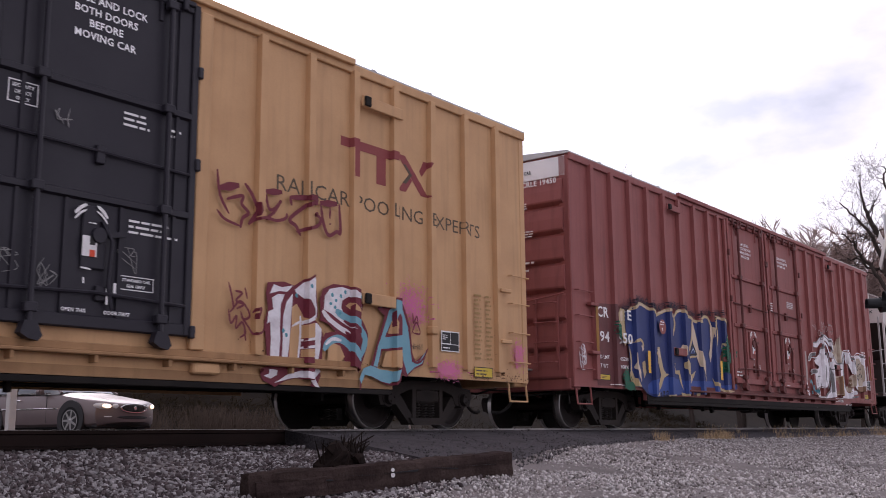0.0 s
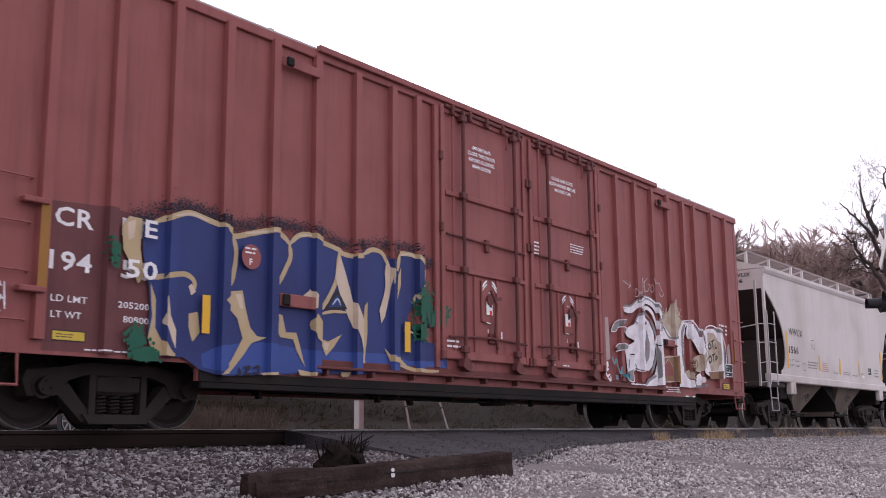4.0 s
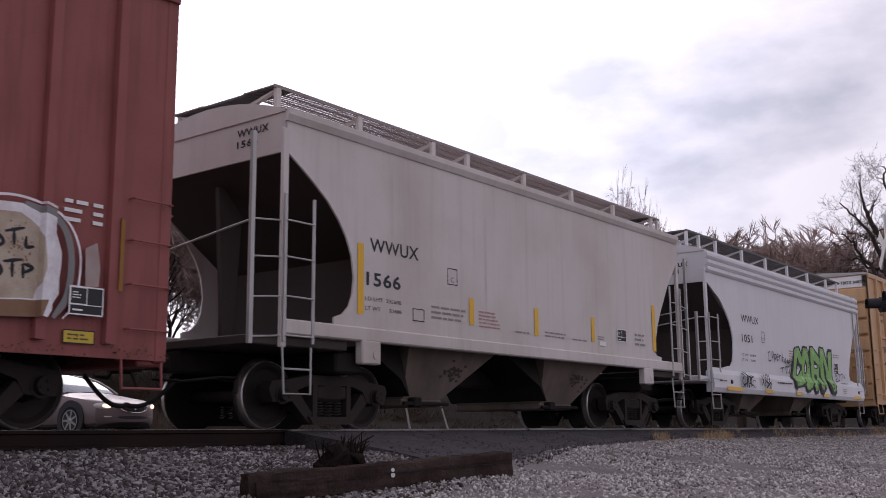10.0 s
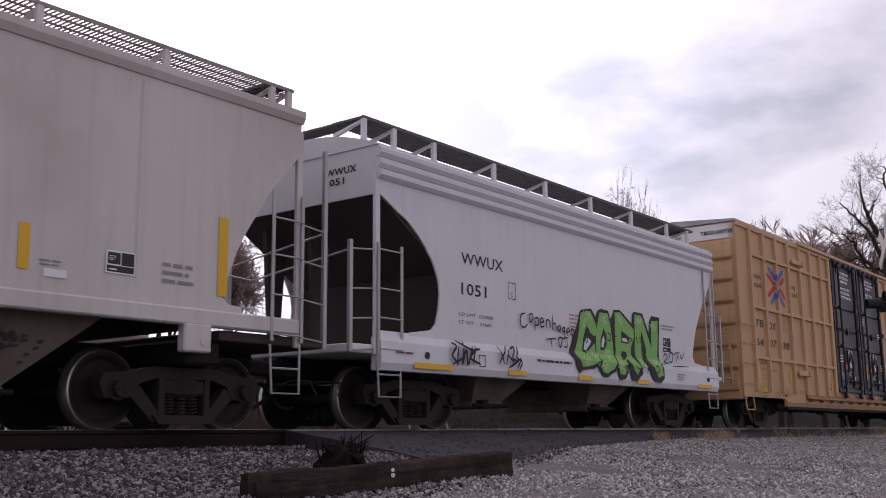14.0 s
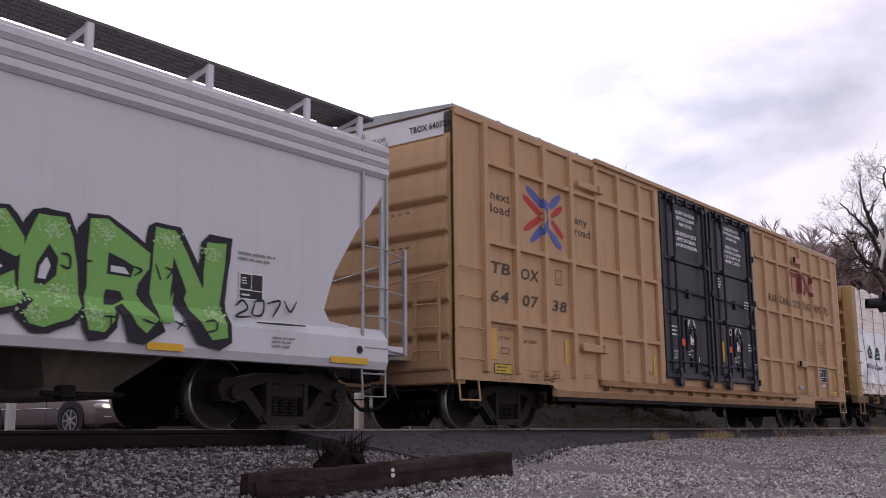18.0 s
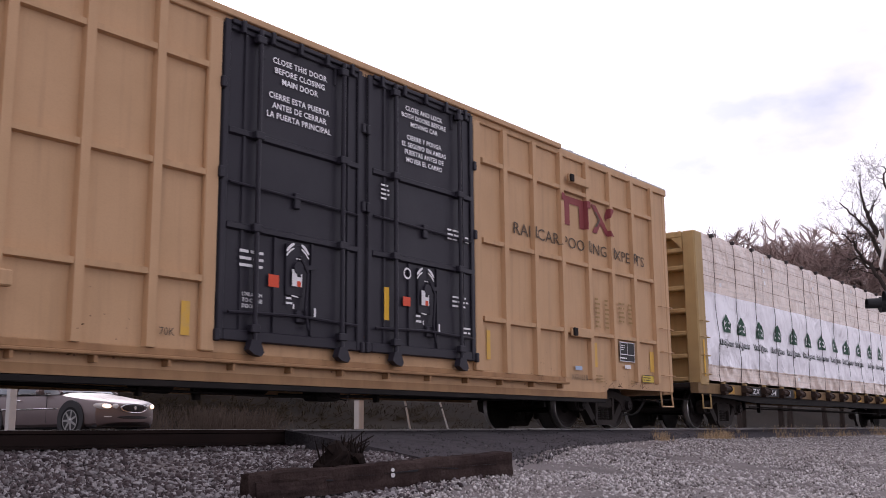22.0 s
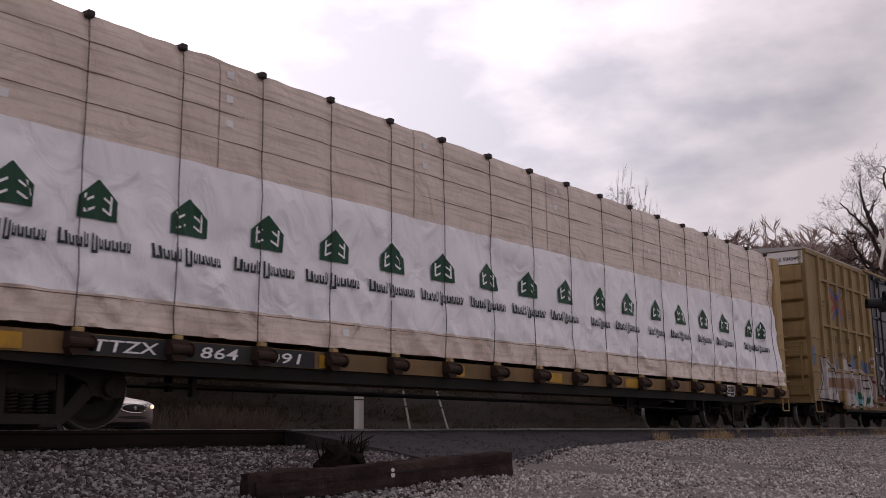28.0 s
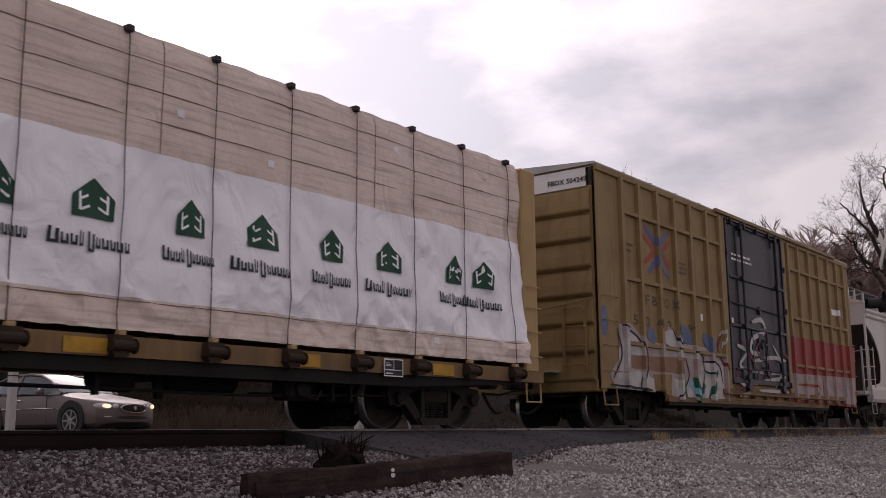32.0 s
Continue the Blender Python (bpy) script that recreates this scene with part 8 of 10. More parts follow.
blob(car_g, G_GREENB, [(8.2, 1.87), (8.22, 2.17), (8.49, 2.16), (8.64, 1.95), (8.89, 1.55), (8.89, 1.79), (8.93, 2.1), (9.21, 2.12), (9.19, 1.82), (9.13, 1.42), (9.18, 1.2), (9.2, 1.02), (8.98, 0.98), (8.82, 1.16), (8.7, 1.28), (8.64, 1.39), (8.49, 1.57), (8.47, 1.34), (8.43, 1.14), (8.27, 1.12), (8.24, 1.3), (8.17, 1.43)])
blob(car_g, G_DARK, [(8.44, 1.38), (8.47, 1.86), (8.57, 1.69), (8.66, 1.5), (8.62, 1.4), (8.5, 1.53)])
spray(car_g, G_LIME, 6.39, 1.99, 0.07, 0.05, 70, 400, 0.013)
spray(car_g, G_LIME, 6.27, 1.85, 0.07, 0.05, 70, 385, 0.013)
spray(car_g, G_LIME, 7.0, 1.95, 0.07, 0.05, 70, 470, 0.013)
spray(car_g, G_LIME, 7.11, 1.34, 0.07, 0.05, 70, 480, 0.013)
spray(car_g, G_LIME, 6.82, 1.11, 0.07, 0.05, 70, 455, 0.013)
spray(car_g, G_LIME, 7.57, 2.02, 0.07, 0.05, 70, 530, 0.013)
spray(car_g, G_LIME, 7.46, 1.15, 0.07, 0.05, 70, 525, 0.013)
spray(car_g, G_LIME, 8.4, 2.04, 0.07, 0.05, 70, 610, 0.013)
spray(car_g, G_LIME, 9.01, 1.96, 0.07, 0.05, 70, 665, 0.013)
spray(car_g, G_LIME, 9.03, 1.27, 0.07, 0.05, 70, 670, 0.013)
spray(car_g, G_LIME, 6.22, 1.16, 0.07, 0.05, 70, 385, 0.013)
spray(car_g, G_LIME, 6.56, 1.29, 0.07, 0.05, 70, 420, 0.013)
stroke(car_g, G_DARK, 0.022, [(6.29, 1.5), (6.27, 1.57), (6.35, 1.59), (6.35, 1.52), (6.3, 1.49)])
stroke(car_g, G_DARK, 0.022, [(7.1, 1.73), (7.2, 1.71), (7.2, 1.59), (7.1, 1.61)])
stroke(car_g, G_DARK, 0.022, [(7.35, 1.69), (7.46, 1.69)])
stroke(car_g, G_DARK, 0.022, [(7.94, 1.7), (8.06, 1.67), (7.96, 1.6)])
stroke(car_g, G_DARK, 0.022, [(8.23, 1.76), (8.31, 1.59)])
stroke(car_g, G_DARK, 0.022, [(8.36, 1.74), (8.53, 1.7)])
stroke(car_g, G_DARK, 0.022, [(8.51, 1.78), (8.38, 1.61)])
stroke(car_g, G_DARK, 0.022, [(7.56, 1.13), (7.74, 1.14)])
stroke(car_g, G_DARK, 0.022, [(7.65, 1.14), (7.65, 1.01)])
stroke(car_g, G_DARK, 0.022, [(8.03, 1.14), (8.21, 1.1)])
stroke(car_g, G_DARK, 0.022, [(8.28, 1.15), (8.29, 1.02)])
stroke(car_g, G_DARK, 0.022, [(8.44, 1.15), (8.6, 1.1)])
stroke(car_g, G_DARK, 0.022, [(8.48, 1.06), (8.57, 1.16)])
stroke(car_g, G_DARK, 0.022, [(8.86, 1.18), (9.01, 1.2), (9.02, 1.1), (8.88, 1.06)])

# tan wagon
for s, x, z in (("next", 0.97, 3.63), ("load", 0.96, 3.41), ("any", 3.60, 3.63), ("road", 3.59, 3.42)):
    letters(car_b, s, x, z, 0.15, M_FADEBLACK, 0.55 if len(s) > 3 else 0.46, bold=0.02)
arms(car_b, 2.55, 3.54, (M_BLUE_LOGO, M_RED_LOGO))
for s, x, z, w in (("TB", 0.95, 2.43, 0.54), ("OX", 1.80, 2.42, 0.56), ("64", 0.93, 1.97, 0.51), ("07", 1.84, 1.98, 0.49), ("38", 2.75, 1.98, 0.49)):
    letters(car_b, s, x, z, 0.19, M_FADEBLACK, w, bold=0.02, shear=0.12)
frame_of(car_b, 2.88, 3.1, 2.44, 2.7, 0.012, M_FADEBLACK)
letters(car_b, "F", 2.96, 2.48, 0.07, M_FADEBLACK)
letters(car_b, "LD LMT", 1.12, 1.52, 0.06, M_FADEBLACK, 0.42)
letters(car_b, "LT WT", 1.12, 1.38, 0.06, M_FADEBLACK, 0.34)
letters(car_b, "81000", 1.86, 1.37, 0.06, M_FADEBLACK, 0.36)
frame_of(car_b, 1.18, 1.4, 1.16, 1.26, 0.01, M_FADEBLACK)
yellow_plate(car_b, 0.99, 1.48, 0.84, 1.0)
for x0, x1, z0, z1 in ((0.90, 1.06, 1.06, 1.55), (3.12, 3.24, 1.07, 1.5), (6.5, 6.62, 1.02, 1.4), (12.32, 12.42, 1.05, 1.5), (15.66, 15.78, 1.08, 1.52), (17.88, 18.05, 1.08, 1.48)):
    patch(car_b, x0, x1, z0, z1, M_REFLECT_OLD, "reflector", 0.0, "yellow reflector strip")
rail_emblem(car_b, 14.57, 3.56)
letters(car_b, "RAILCAR POOLING EXPERTS", 13.14, 3.15, 0.21, M_FADEBLACK, 4.66)
door_notice(car_b, 8.20, 4.5, 0.125, 0.085, ("CLOSE THIS DOOR", "BEFORE CLOSING", "MAIN DOOR"))
door_notice(car_b, 8.20, 4.04, 0.125, 0.085, ("CIERRE ESTA PUERTA", "ANTES DE CERRAR", "LA PUERTA PRINCIPAL"))
door_notice(car_b, 10.73, 4.53, 0.112, 0.078, ("CLOSE AND LOCK", "BOTH DOORS BEFORE", "MOVING CAR"))
door_notice(car_b, 10.73, 4.1, 0.112, 0.078, ("CIERRE Y PONGA", "EL SEGURO EN AMBAS", "PUERTAS ANTES DE", "MOVER EL CARRO"))
lock_plate(car_b, 8.06, 0.095)
lock_plate(car_b, 10.58, 0.095)
patch(car_b, 7.71, 7.88, 1.68, 1.83, M_ORANGE, "sticker", 0.058)
patch(car_b, 10.22, 10.38, 1.68, 1.81, M_ORANGE, "sticker", 0.058)
patch(car_b, 9.82, 9.92, 1.45, 1.9, M_REFLECT, "reflector", 0.058, "yellow reflector strip")
for x0, x1, z0, z1, n in ((7.25, 7.7, 1.85, 2.1, 3), (9.75, 9.95, 3.1, 3.35, 4), (11.25, 11.6, 2.75, 2.95, 3), (11.35, 11.8, 1.75, 1.95, 3), (11.6, 11.8, 1.3, 1.5, 3), (8.0, 8.12, 1.48, 1.6, 2), (10.5, 10.65, 1.45, 1.6, 2)):
    small_print(car_b, x0, x1, z0, z1, n, M_WHITE, int(x0 * 9), 0.058)
for i, text in enumerate(("UNLATCH", "TO CLOSE", "DOOR")):
    letters(car_b, text, 7.3, 1.53 - 0.07 * i, 0.048, M_WHITE, deep=0.058, bold=0.01)
small_print(car_b, 11.68, 11.8, 2.75, 2.88, 2, M_WHITE, 31, 0.058)
stroke_d(car_b, M_WHITE, 0.025, [(10.31 + 0.07 * math.cos(t * 0.7), 2.14 + 0.07 * math.sin(t * 0.7)) for t in range(10)], 0.058)
placard_board(car_b, 14.8, 15.52, 4.33, 4.48, M_YELLOW_B)
placard_board(car_b, 14.76, 15.46, 1.57, 1.73, M_YELLOW_B)
placard_board(car_b, 3.6, 4.36, 4.3, 4.42, M_YELLOW_B, False)
placard_board(car_b, 3.6, 4.36, 1.33, 1.47, M_YELLOW_B, False)
for x in (4.3,):
    for z in (4.36, 1.4):
        part("bracket", Mesh().box(x, x + 0.14, -HALF - 0.16, -HALF - 0.06, z - 0.08, z + 0.08, 0.015), M_YELLOW_B, car_b)
for x0, x1, z0, z1, n in ((15.72, 15.92, 1.78, 2.36, 7), (16.08, 16.25, 1.78, 2.36, 7), (16.62, 16.9, 1.94, 2.36, 5), (17.0, 17.18, 1.94, 2.36, 5), (2.0, 2.3, 0.82, 0.95, 2), (2.7, 2.95, 0.8, 0.98, 3), (3.75, 4.1, 0.85, 0.95, 2), (15.66, 16.0, 0.8, 0.95, 3), (17.0, 17.2, 0.8, 0.9, 2)):
    small_print(car_b, x0, x1, z0, z1, n, M_FAINT, int(x0 * 11))
letters(car_b, "XGH61B", 14.81, 0.83, 0.1, M_FADEBLACK, 0.56)
patch(car_b, 14.95, 15.18, 1.0, 1.07, G_LIGHTBLUE, "card")
data_plate(car_b, 16.6, 17.19, 1.23, 1.6)
patch(car_b, 16.77, 17.01, 1.1, 1.17, M_WHITE, "card")
yellow_plate(car_b, 17.46, 17.96, 0.86, 1.01)
letters(car_b, "70K", 6.2, 1.0, 0.09, M_FADEBLACK)
end_letters(car_b, "TBOX 640738", -0.7, -1.5, 4.62, 0.1, M_BLACK, -0.02)
end_letters(car_b, "EXCESS HEIGHT CAR", 0.6, -0.2, 4.6, 0.065, M_FADEBLACK, -0.02)
for zz in (3.3, 2.75):
    ob = end_letters(car_b, "= = = =", -0.2, -0.75, zz, 0.05, M_FADEBLACK, -0.075)

M_RUST = material("rust_and_grease_spots", (0.13, 0.065, 0.035), 0.8, stain=0.5, stain_color=(0.06, 0.035, 0.025), stain_scale=9)
for car, spots in ((car_b, (1.2, 2.4, 2.75, 5.0, 9.0, 13.5, 16.3, 17.4)), (car_a, (12.6, 14.0, 15.3, 17.6, 18.4)), (car_c, (3.2, 6.8, 12.4, 16.9, 18.2))):
    for k, x in enumerate(spots):
        spray(car, M_RUST, x, 0.76 + 0.03 * (k % 3), 0.22, 0.035, 34, 200 + k, 0.011)
        spray(car, M_RUST, x + 0.4, 1.05, 0.16, 0.16, 10, 300 + k, 0.008)

# ochre wagon
for s, x in (("F", 1.88), ("B", 2.2), ("O", 2.75), ("X", 3.1)):
    letters(car_f, s, x, 2.42, 0.2, M_FADEBLACK, 0.22, bold=0.02)
for i, s in enumerate("504249"):
    letters(car_f, s, 1.35 + i * 0.5, 1.98, 0.2, M_FADEBLACK, 0.2, bold=0.02)
arms(car_f, 2.5, 3.53, (M_BLUE_FADED, M_RED_FADED))
small_print(car_f, 1.15, 1.5, 3.35, 3.6, 2, M_FADEBLACK, 40)
small_print(car_f, 3.5, 3.9, 3.2, 3.5, 3, M_FADEBLACK, 41)
small_print(car_f, 6.3, 7.6, 3.85, 4.08, 2, M_WHITE, 42, 0.058)
small_print(car_f, 13.6, 15.3, 3.1, 3.5, 1, M_WHITE, 43)
patch(car_f, 4.5, 4.62, 2.3, 2.45, M_WHITE, "card")
patch(car_f, 6.1, 6.22, 2.35, 2.5, M_WHITE, "card", 0.058)
end_letters(car_f, "FBOX 504249", -0.55, -1.4, 4.6, 0.1, M_BLACK, -0.02)

# centre-beam sill
for x0, x1 in ((2.55, 4.0), (4.05, 5.0), (5.05, 6.05)):
    patch(car_w, x0, x1, 0.745, 0.95, M_BLACK, "number_panel", -0.018, "black number panel")
for s, x, w in (("TTZX", 2.87, 0.81), ("864", 4.24, 0.55), ("091", 5.26, 0.55)):
    letters(car_w, s, x, 0.785, 0.13, M_WHITE, w, deep=-0.012, bold=0.01, shear=0.15)
for x0, x1 in ((1.75, 2.1), (6.12, 6.5), (8.7, 9.2), (11.6, 12.0), (14.3, 14.9), (17.4, 17.9), (20.2, 20.7)):
    patch(car_w, x0, x1, 0.76, 0.92, M_REFLECT_DIM, "reflector", -0.012, "yellow reflector strip")
data_plate(car_w, 19.1, 19.5, 0.70, 0.94, 0.01)
patch(car_w, 0.45, 0.53, 1.1, 1.9, M_REFLECT, "reflector", 0.004, "yellow reflector strip")

# ---- graffiti ----
# strokes (car, paint, width, points) and filled shapes (car, paint, points), in metres along and above the wagon
spray(car_c, G_HALO, 1.98, 2.26, 0.12, 0.045, 260, 260, 0.009)
spray(car_c, G_HALO, 2.28, 2.39, 0.12, 0.045, 260, 300, 0.009)
spray(car_c, G_HALO, 2.55, 2.46, 0.12, 0.045, 260, 335, 0.009)
spray(car_c, G_HALO, 2.83, 2.43, 0.12, 0.045, 260, 370, 0.009)
spray(car_c, G_HALO, 3.08, 2.35, 0.12, 0.045, 260, 400, 0.009)
spray(car_c, G_HALO, 3.43, 2.38, 0.14, 0.045, 260, 440, 0.009)
spray(car_c, G_HALO, 3.79, 2.47, 0.14, 0.045, 260, 480, 0.009)
spray(car_c, G_HALO, 4.17, 2.48, 0.14, 0.045, 260, 520, 0.009)
spray(car_c, G_HALO, 4.57, 2.48, 0.14, 0.045, 260, 560, 0.009)
spray(car_c, G_HALO, 4.99, 2.39, 0.14, 0.045, 260, 600, 0.009)
spray(car_c, G_HALO, 5.43, 2.42, 0.14, 0.045, 260, 640, 0.009)
spray(car_c, G_HALO, 5.9, 2.49, 0.14, 0.045, 260, 680, 0.009)
spray(car_c, G_HALO, 6.38, 2.52, 0.14, 0.045, 260, 720, 0.009)
spray(car_c, G_HALO, 6.77, 2.37, 0.1, 0.045, 260, 750, 0.009)
blob(car_c, G_BLUE, [(1.92, 2.16), (2.28, 2.31), (2.55, 2.38), (2.79, 2.34), (3.04, 2.3), (3.13, 2.21), (3.43, 2.29), (3.77, 2.38), (4.03, 2.3), (4.27, 2.4), (4.57, 2.37), (4.89, 2.3), (5.21, 2.24), (5.49, 2.38), (5.78, 2.38), (6.02, 2.3), (6.2, 2.42), (6.58, 2.43), (6.74, 2.27), (6.7, 1.99), (6.51, 1.72), (6.33, 1.53), (6.57, 1.25), (6.99, 1.2), (7.26, 1.03), (7.26, 0.84), (5.23, 0.69), (4.6, 0.68), (3.02, 0.59), (2.74, 0.65), (2.5, 0.77), (2.1, 0.77), (2.03, 1.01), (2.05, 1.31), (2.01, 1.55), (1.93, 1.85)])
blob(car_c, G_BLUEB, [(3.01, 0.94), (3.65, 1.01), (4.21, 0.98), (4.6, 0.96), (5.22, 0.98), (6.02, 1.0), (6.38, 0.92), (7.15, 0.96), (7.23, 0.86), (5.23, 0.72), (4.6, 0.7), (3.15, 0.62), (2.77, 0.68), (2.75, 0.82)])
blob(car_c, G_TAN, [(1.65, 2.11), (1.74, 2.23), (1.9, 2.22), (1.9, 1.9), (1.95, 1.6), (1.88, 1.52), (1.78, 1.71), (1.68, 1.87)])
blob(car_c, G_PALETAN, [(1.72, 2.15), (1.82, 2.2), (1.81, 2.01), (1.74, 1.97)])
blob(car_c, G_TAN, [(2.04, 1.55), (2.12, 1.38), (2.12, 1.07), (2.28, 0.84), (2.37, 0.77), (2.1, 0.78), (2.03, 0.95), (2.08, 1.19)])
blob(car_c, G_PALETAN, [(2.22, 1.45), (2.26, 1.21), (2.39, 0.96), (2.33, 0.86), (2.21, 1.13)])
blob(car_c, G_TAN, [(2.56, 1.26), (2.68, 1.29), (2.72, 1.06), (2.62, 0.95), (2.56, 1.11)])
stroke(car_c, G_TAN, 0.06, [(2.0, 1.59), (2.31, 1.66), (2.5, 1.69), (2.62, 1.62), (2.6, 1.5)])
blob(car_c, G_PALETAN, [(2.58, 1.59), (2.64, 1.51), (2.58, 1.46), (2.54, 1.56)])
stroke(car_c, G_TAN, 0.065, [(2.05, 2.21), (2.36, 2.34), (2.55, 2.39), (2.79, 2.35), (3.02, 2.31)])
stroke(car_c, G_TAN, 0.065, [(3.01, 2.32), (3.16, 2.22), (3.43, 2.29), (3.79, 2.38), (3.98, 2.32), (4.06, 2.25)])
stroke(car_c, G_TAN, 0.065, [(4.06, 2.25), (4.22, 2.38), (4.42, 2.42), (4.62, 2.36), (4.94, 2.3), (5.01, 2.26), (5.23, 2.25), (5.43, 2.29)])
stroke(car_c, G_TAN, 0.065, [(5.43, 2.31), (5.6, 2.39), (5.8, 2.37), (5.91, 2.23)])
stroke(car_c, G_TAN, 0.065, [(6.03, 2.14), (6.11, 2.38), (6.38, 2.43), (6.58, 2.39), (6.72, 2.23), (6.65, 1.98), (6.44, 1.74)])
stroke(car_c, G_TAN, 0.065, [(3.16, 2.22), (3.21, 2.02), (3.17, 1.74), (3.11, 1.61)])
stroke(car_c, G_TAN, 0.065, [(4.06, 2.25), (4.08, 2.09), (3.99, 1.91), (3.88, 1.72)])
stroke(car_c, G_TAN, 0.065, [(4.96, 2.28), (4.93, 2.1), (4.89, 1.87), (4.73, 1.61), (4.59, 1.46)])
stroke(car_c, G_PALETAN, 0.03, [(2.28, 2.31), (2.55, 2.38), (2.79, 2.34)])
stroke(car_c, G_PALETAN, 0.03, [(3.34, 2.28), (3.77, 2.37)])
stroke(car_c, G_PALETAN, 0.03, [(4.22, 2.38), (4.45, 2.42)])
stroke(car_c, G_PALETAN, 0.03, [(6.14, 2.38), (6.41, 2.43), (6.61, 2.37)])
blob(car_c, G_TAN, [(3.02, 1.45), (3.15, 1.57), (3.32, 1.6), (3.37, 1.4), (3.45, 1.17), (3.56, 1.08), (3.72, 1.07), (3.47, 0.99), (3.35, 0.84), (3.15, 0.63), (2.98, 0.6), (3.18, 0.78), (3.34, 1.03), (3.25, 1.26)])
blob(car_c, G_PALETAN, [(3.21, 1.54), (3.3, 1.56), (3.34, 1.38), (3.29, 1.39)])
blob(car_c, G_TAN, [(3.85, 1.38), (3.96, 1.36), (4.02, 1.15), (4.2, 1.16), (4.26, 1.01), (4.36, 0.75), (4.21, 0.94), (4.15, 1.07), (3.92, 1.09), (3.83, 1.27)])
blob(car_c, G_PALETAN, [(4.29, 1.62), (4.43, 1.73), (4.51, 1.65), (4.49, 1.48), (4.35, 1.47)])
blob(car_c, G_TAN, [(4.49, 1.42), (4.6, 1.3), (4.61, 1.12), (4.75, 1.09), (5.01, 1.2), (4.86, 1.03), (4.72, 0.9), (4.64, 1.03), (4.49, 1.11), (4.43, 1.28)])
blob(car_c, G_PALETAN, [(4.66, 1.08), (4.78, 1.07), (4.74, 0.97), (4.68, 0.99)])
blob(car_c, G_PALETAN, [(4.95, 2.25), (5.06, 2.04), (5.2, 1.68), (5.33, 1.46), (5.45, 1.18), (5.46, 0.8), (5.37, 0.87), (5.31, 1.16), (5.11, 1.45), (4.96, 1.73), (4.87, 1.94)])
blob(car_c, G_TAN, [(5.44, 1.61), (5.5, 1.67), (5.49, 1.18), (5.44, 0.8), (5.41, 1.17)])
blob(car_c, G_DARK, [(4.67, 1.49), (4.92, 1.78), (5.11, 1.53)])
blob(car_c, G_BLUE, [(4.75, 1.53), (4.92, 1.71), (5.03, 1.56)])
stroke(car_c, G_LIGHTBLUE, 0.025, [(4.83, 1.57), (4.92, 1.65), (4.98, 1.58)])
stroke(car_c, G_TAN, 0.04, [(4.61, 1.43), (4.84, 1.48), (5.09, 1.49)])
blob(car_c, G_PALETAN, [(5.9, 2.3), (6.0, 2.15), (5.98, 1.91), (5.86, 1.51), (5.78, 1.4), (5.74, 1.58), (5.87, 1.9), (5.85, 2.13)])
blob(car_c, G_TAN, [(6.04, 2.08), (6.15, 2.29), (6.12, 2.01), (6.02, 1.74)])
blob(car_c, G_TAN, [(5.84, 1.08), (5.96, 0.9), (6.33, 0.85), (6.16, 0.96), (6.02, 0.96)])
stroke(car_c, G_TAN, 0.05, [(6.14, 0.86), (6.56, 0.8), (7.04, 0.81)])
stroke(car_c, G_PALETAN, 0.025, [(6.33, 1.35), (6.5, 1.31), (6.78, 1.26)])
blob(car_c, G_TAN, [(3.62, 0.65), (3.84, 0.67), (3.93, 0.64), (3.66, 0.62)])
blob(car_c, G_TAN, [(4.23, 0.71), (4.5, 0.68), (4.49, 0.64), (4.27, 0.64)])
blob(car_c, G_TAN, [(4.99, 0.71), (5.18, 0.72), (5.14, 0.66), (5.01, 0.65)])
spray(car_c, G_GREEN, 6.7, 1.7, 0.1, 0.12, 500, 71, 0.022)
spray(car_c, G_GREEN, 7.13, 1.62, 0.07, 0.06, 260, 72, 0.022)
spray(car_c, G_GREEN, 6.61, 1.33, 0.08, 0.06, 260, 73, 0.022)
stroke(car_c, G_GREEN, 0.09, [(6.57, 1.49), (6.7, 1.82), (6.86, 1.47), (7.03, 1.77)])
stroke(car_c, G_DARK, 0.025, [(6.66, 1.46), (6.71, 1.7), (6.84, 1.43), (6.87, 1.66)])
spray(car_c, G_GREEN, 1.88, 0.94, 0.06, 0.05, 160, 74, 0.02)
spray(car_c, G_GREEN, 1.99, 0.78, 0.09, 0.035, 240, 75, 0.02)
spray(car_c, G_GREEN, 1.53, 1.79, 0.03, 0.09, 80, 76, 0.018)
stroke(car_c, G_HALO, 0.03, [(3.28, 0.7), (3.31, 0.63), (3.25, 0.61)])
stroke(car_c, G_HALO, 0.03, [(3.36, 0.7), (3.45, 0.71), (3.38, 0.63), (3.47, 0.63)])
stroke(car_c, G_HALO, 0.03, [(3.5, 0.7), (3.59, 0.72), (3.57, 0.64), (3.5, 0.65)])
stroke(car_c, G_WHITE, 0.025, [(0.24, 1.46), (0.32, 1.43), (0.27, 1.39)])
stroke(car_c, G_WHITE, 0.025, [(0.25, 1.4), (0.34, 1.36), (0.26, 1.29)])
stroke(car_c, G_WHITE, 0.025, [(0.25, 1.26), (0.36, 1.23), (0.28, 1.15), (0.35, 1.12)])
stroke(car_c, G_WHITE, 0.025, [(0.29, 1.44), (0.31, 1.12)])
blob(car_c, G_PALE, [(11.93, 2.0), (12.13, 2.01), (12.14, 1.65), (12.15, 1.24), (11.96, 1.21), (11.96, 1.57)])
blob(car_c, M_WHITE, [(11.92, 1.18), (12.07, 1.2), (12.08, 1.11), (11.93, 1.1)])
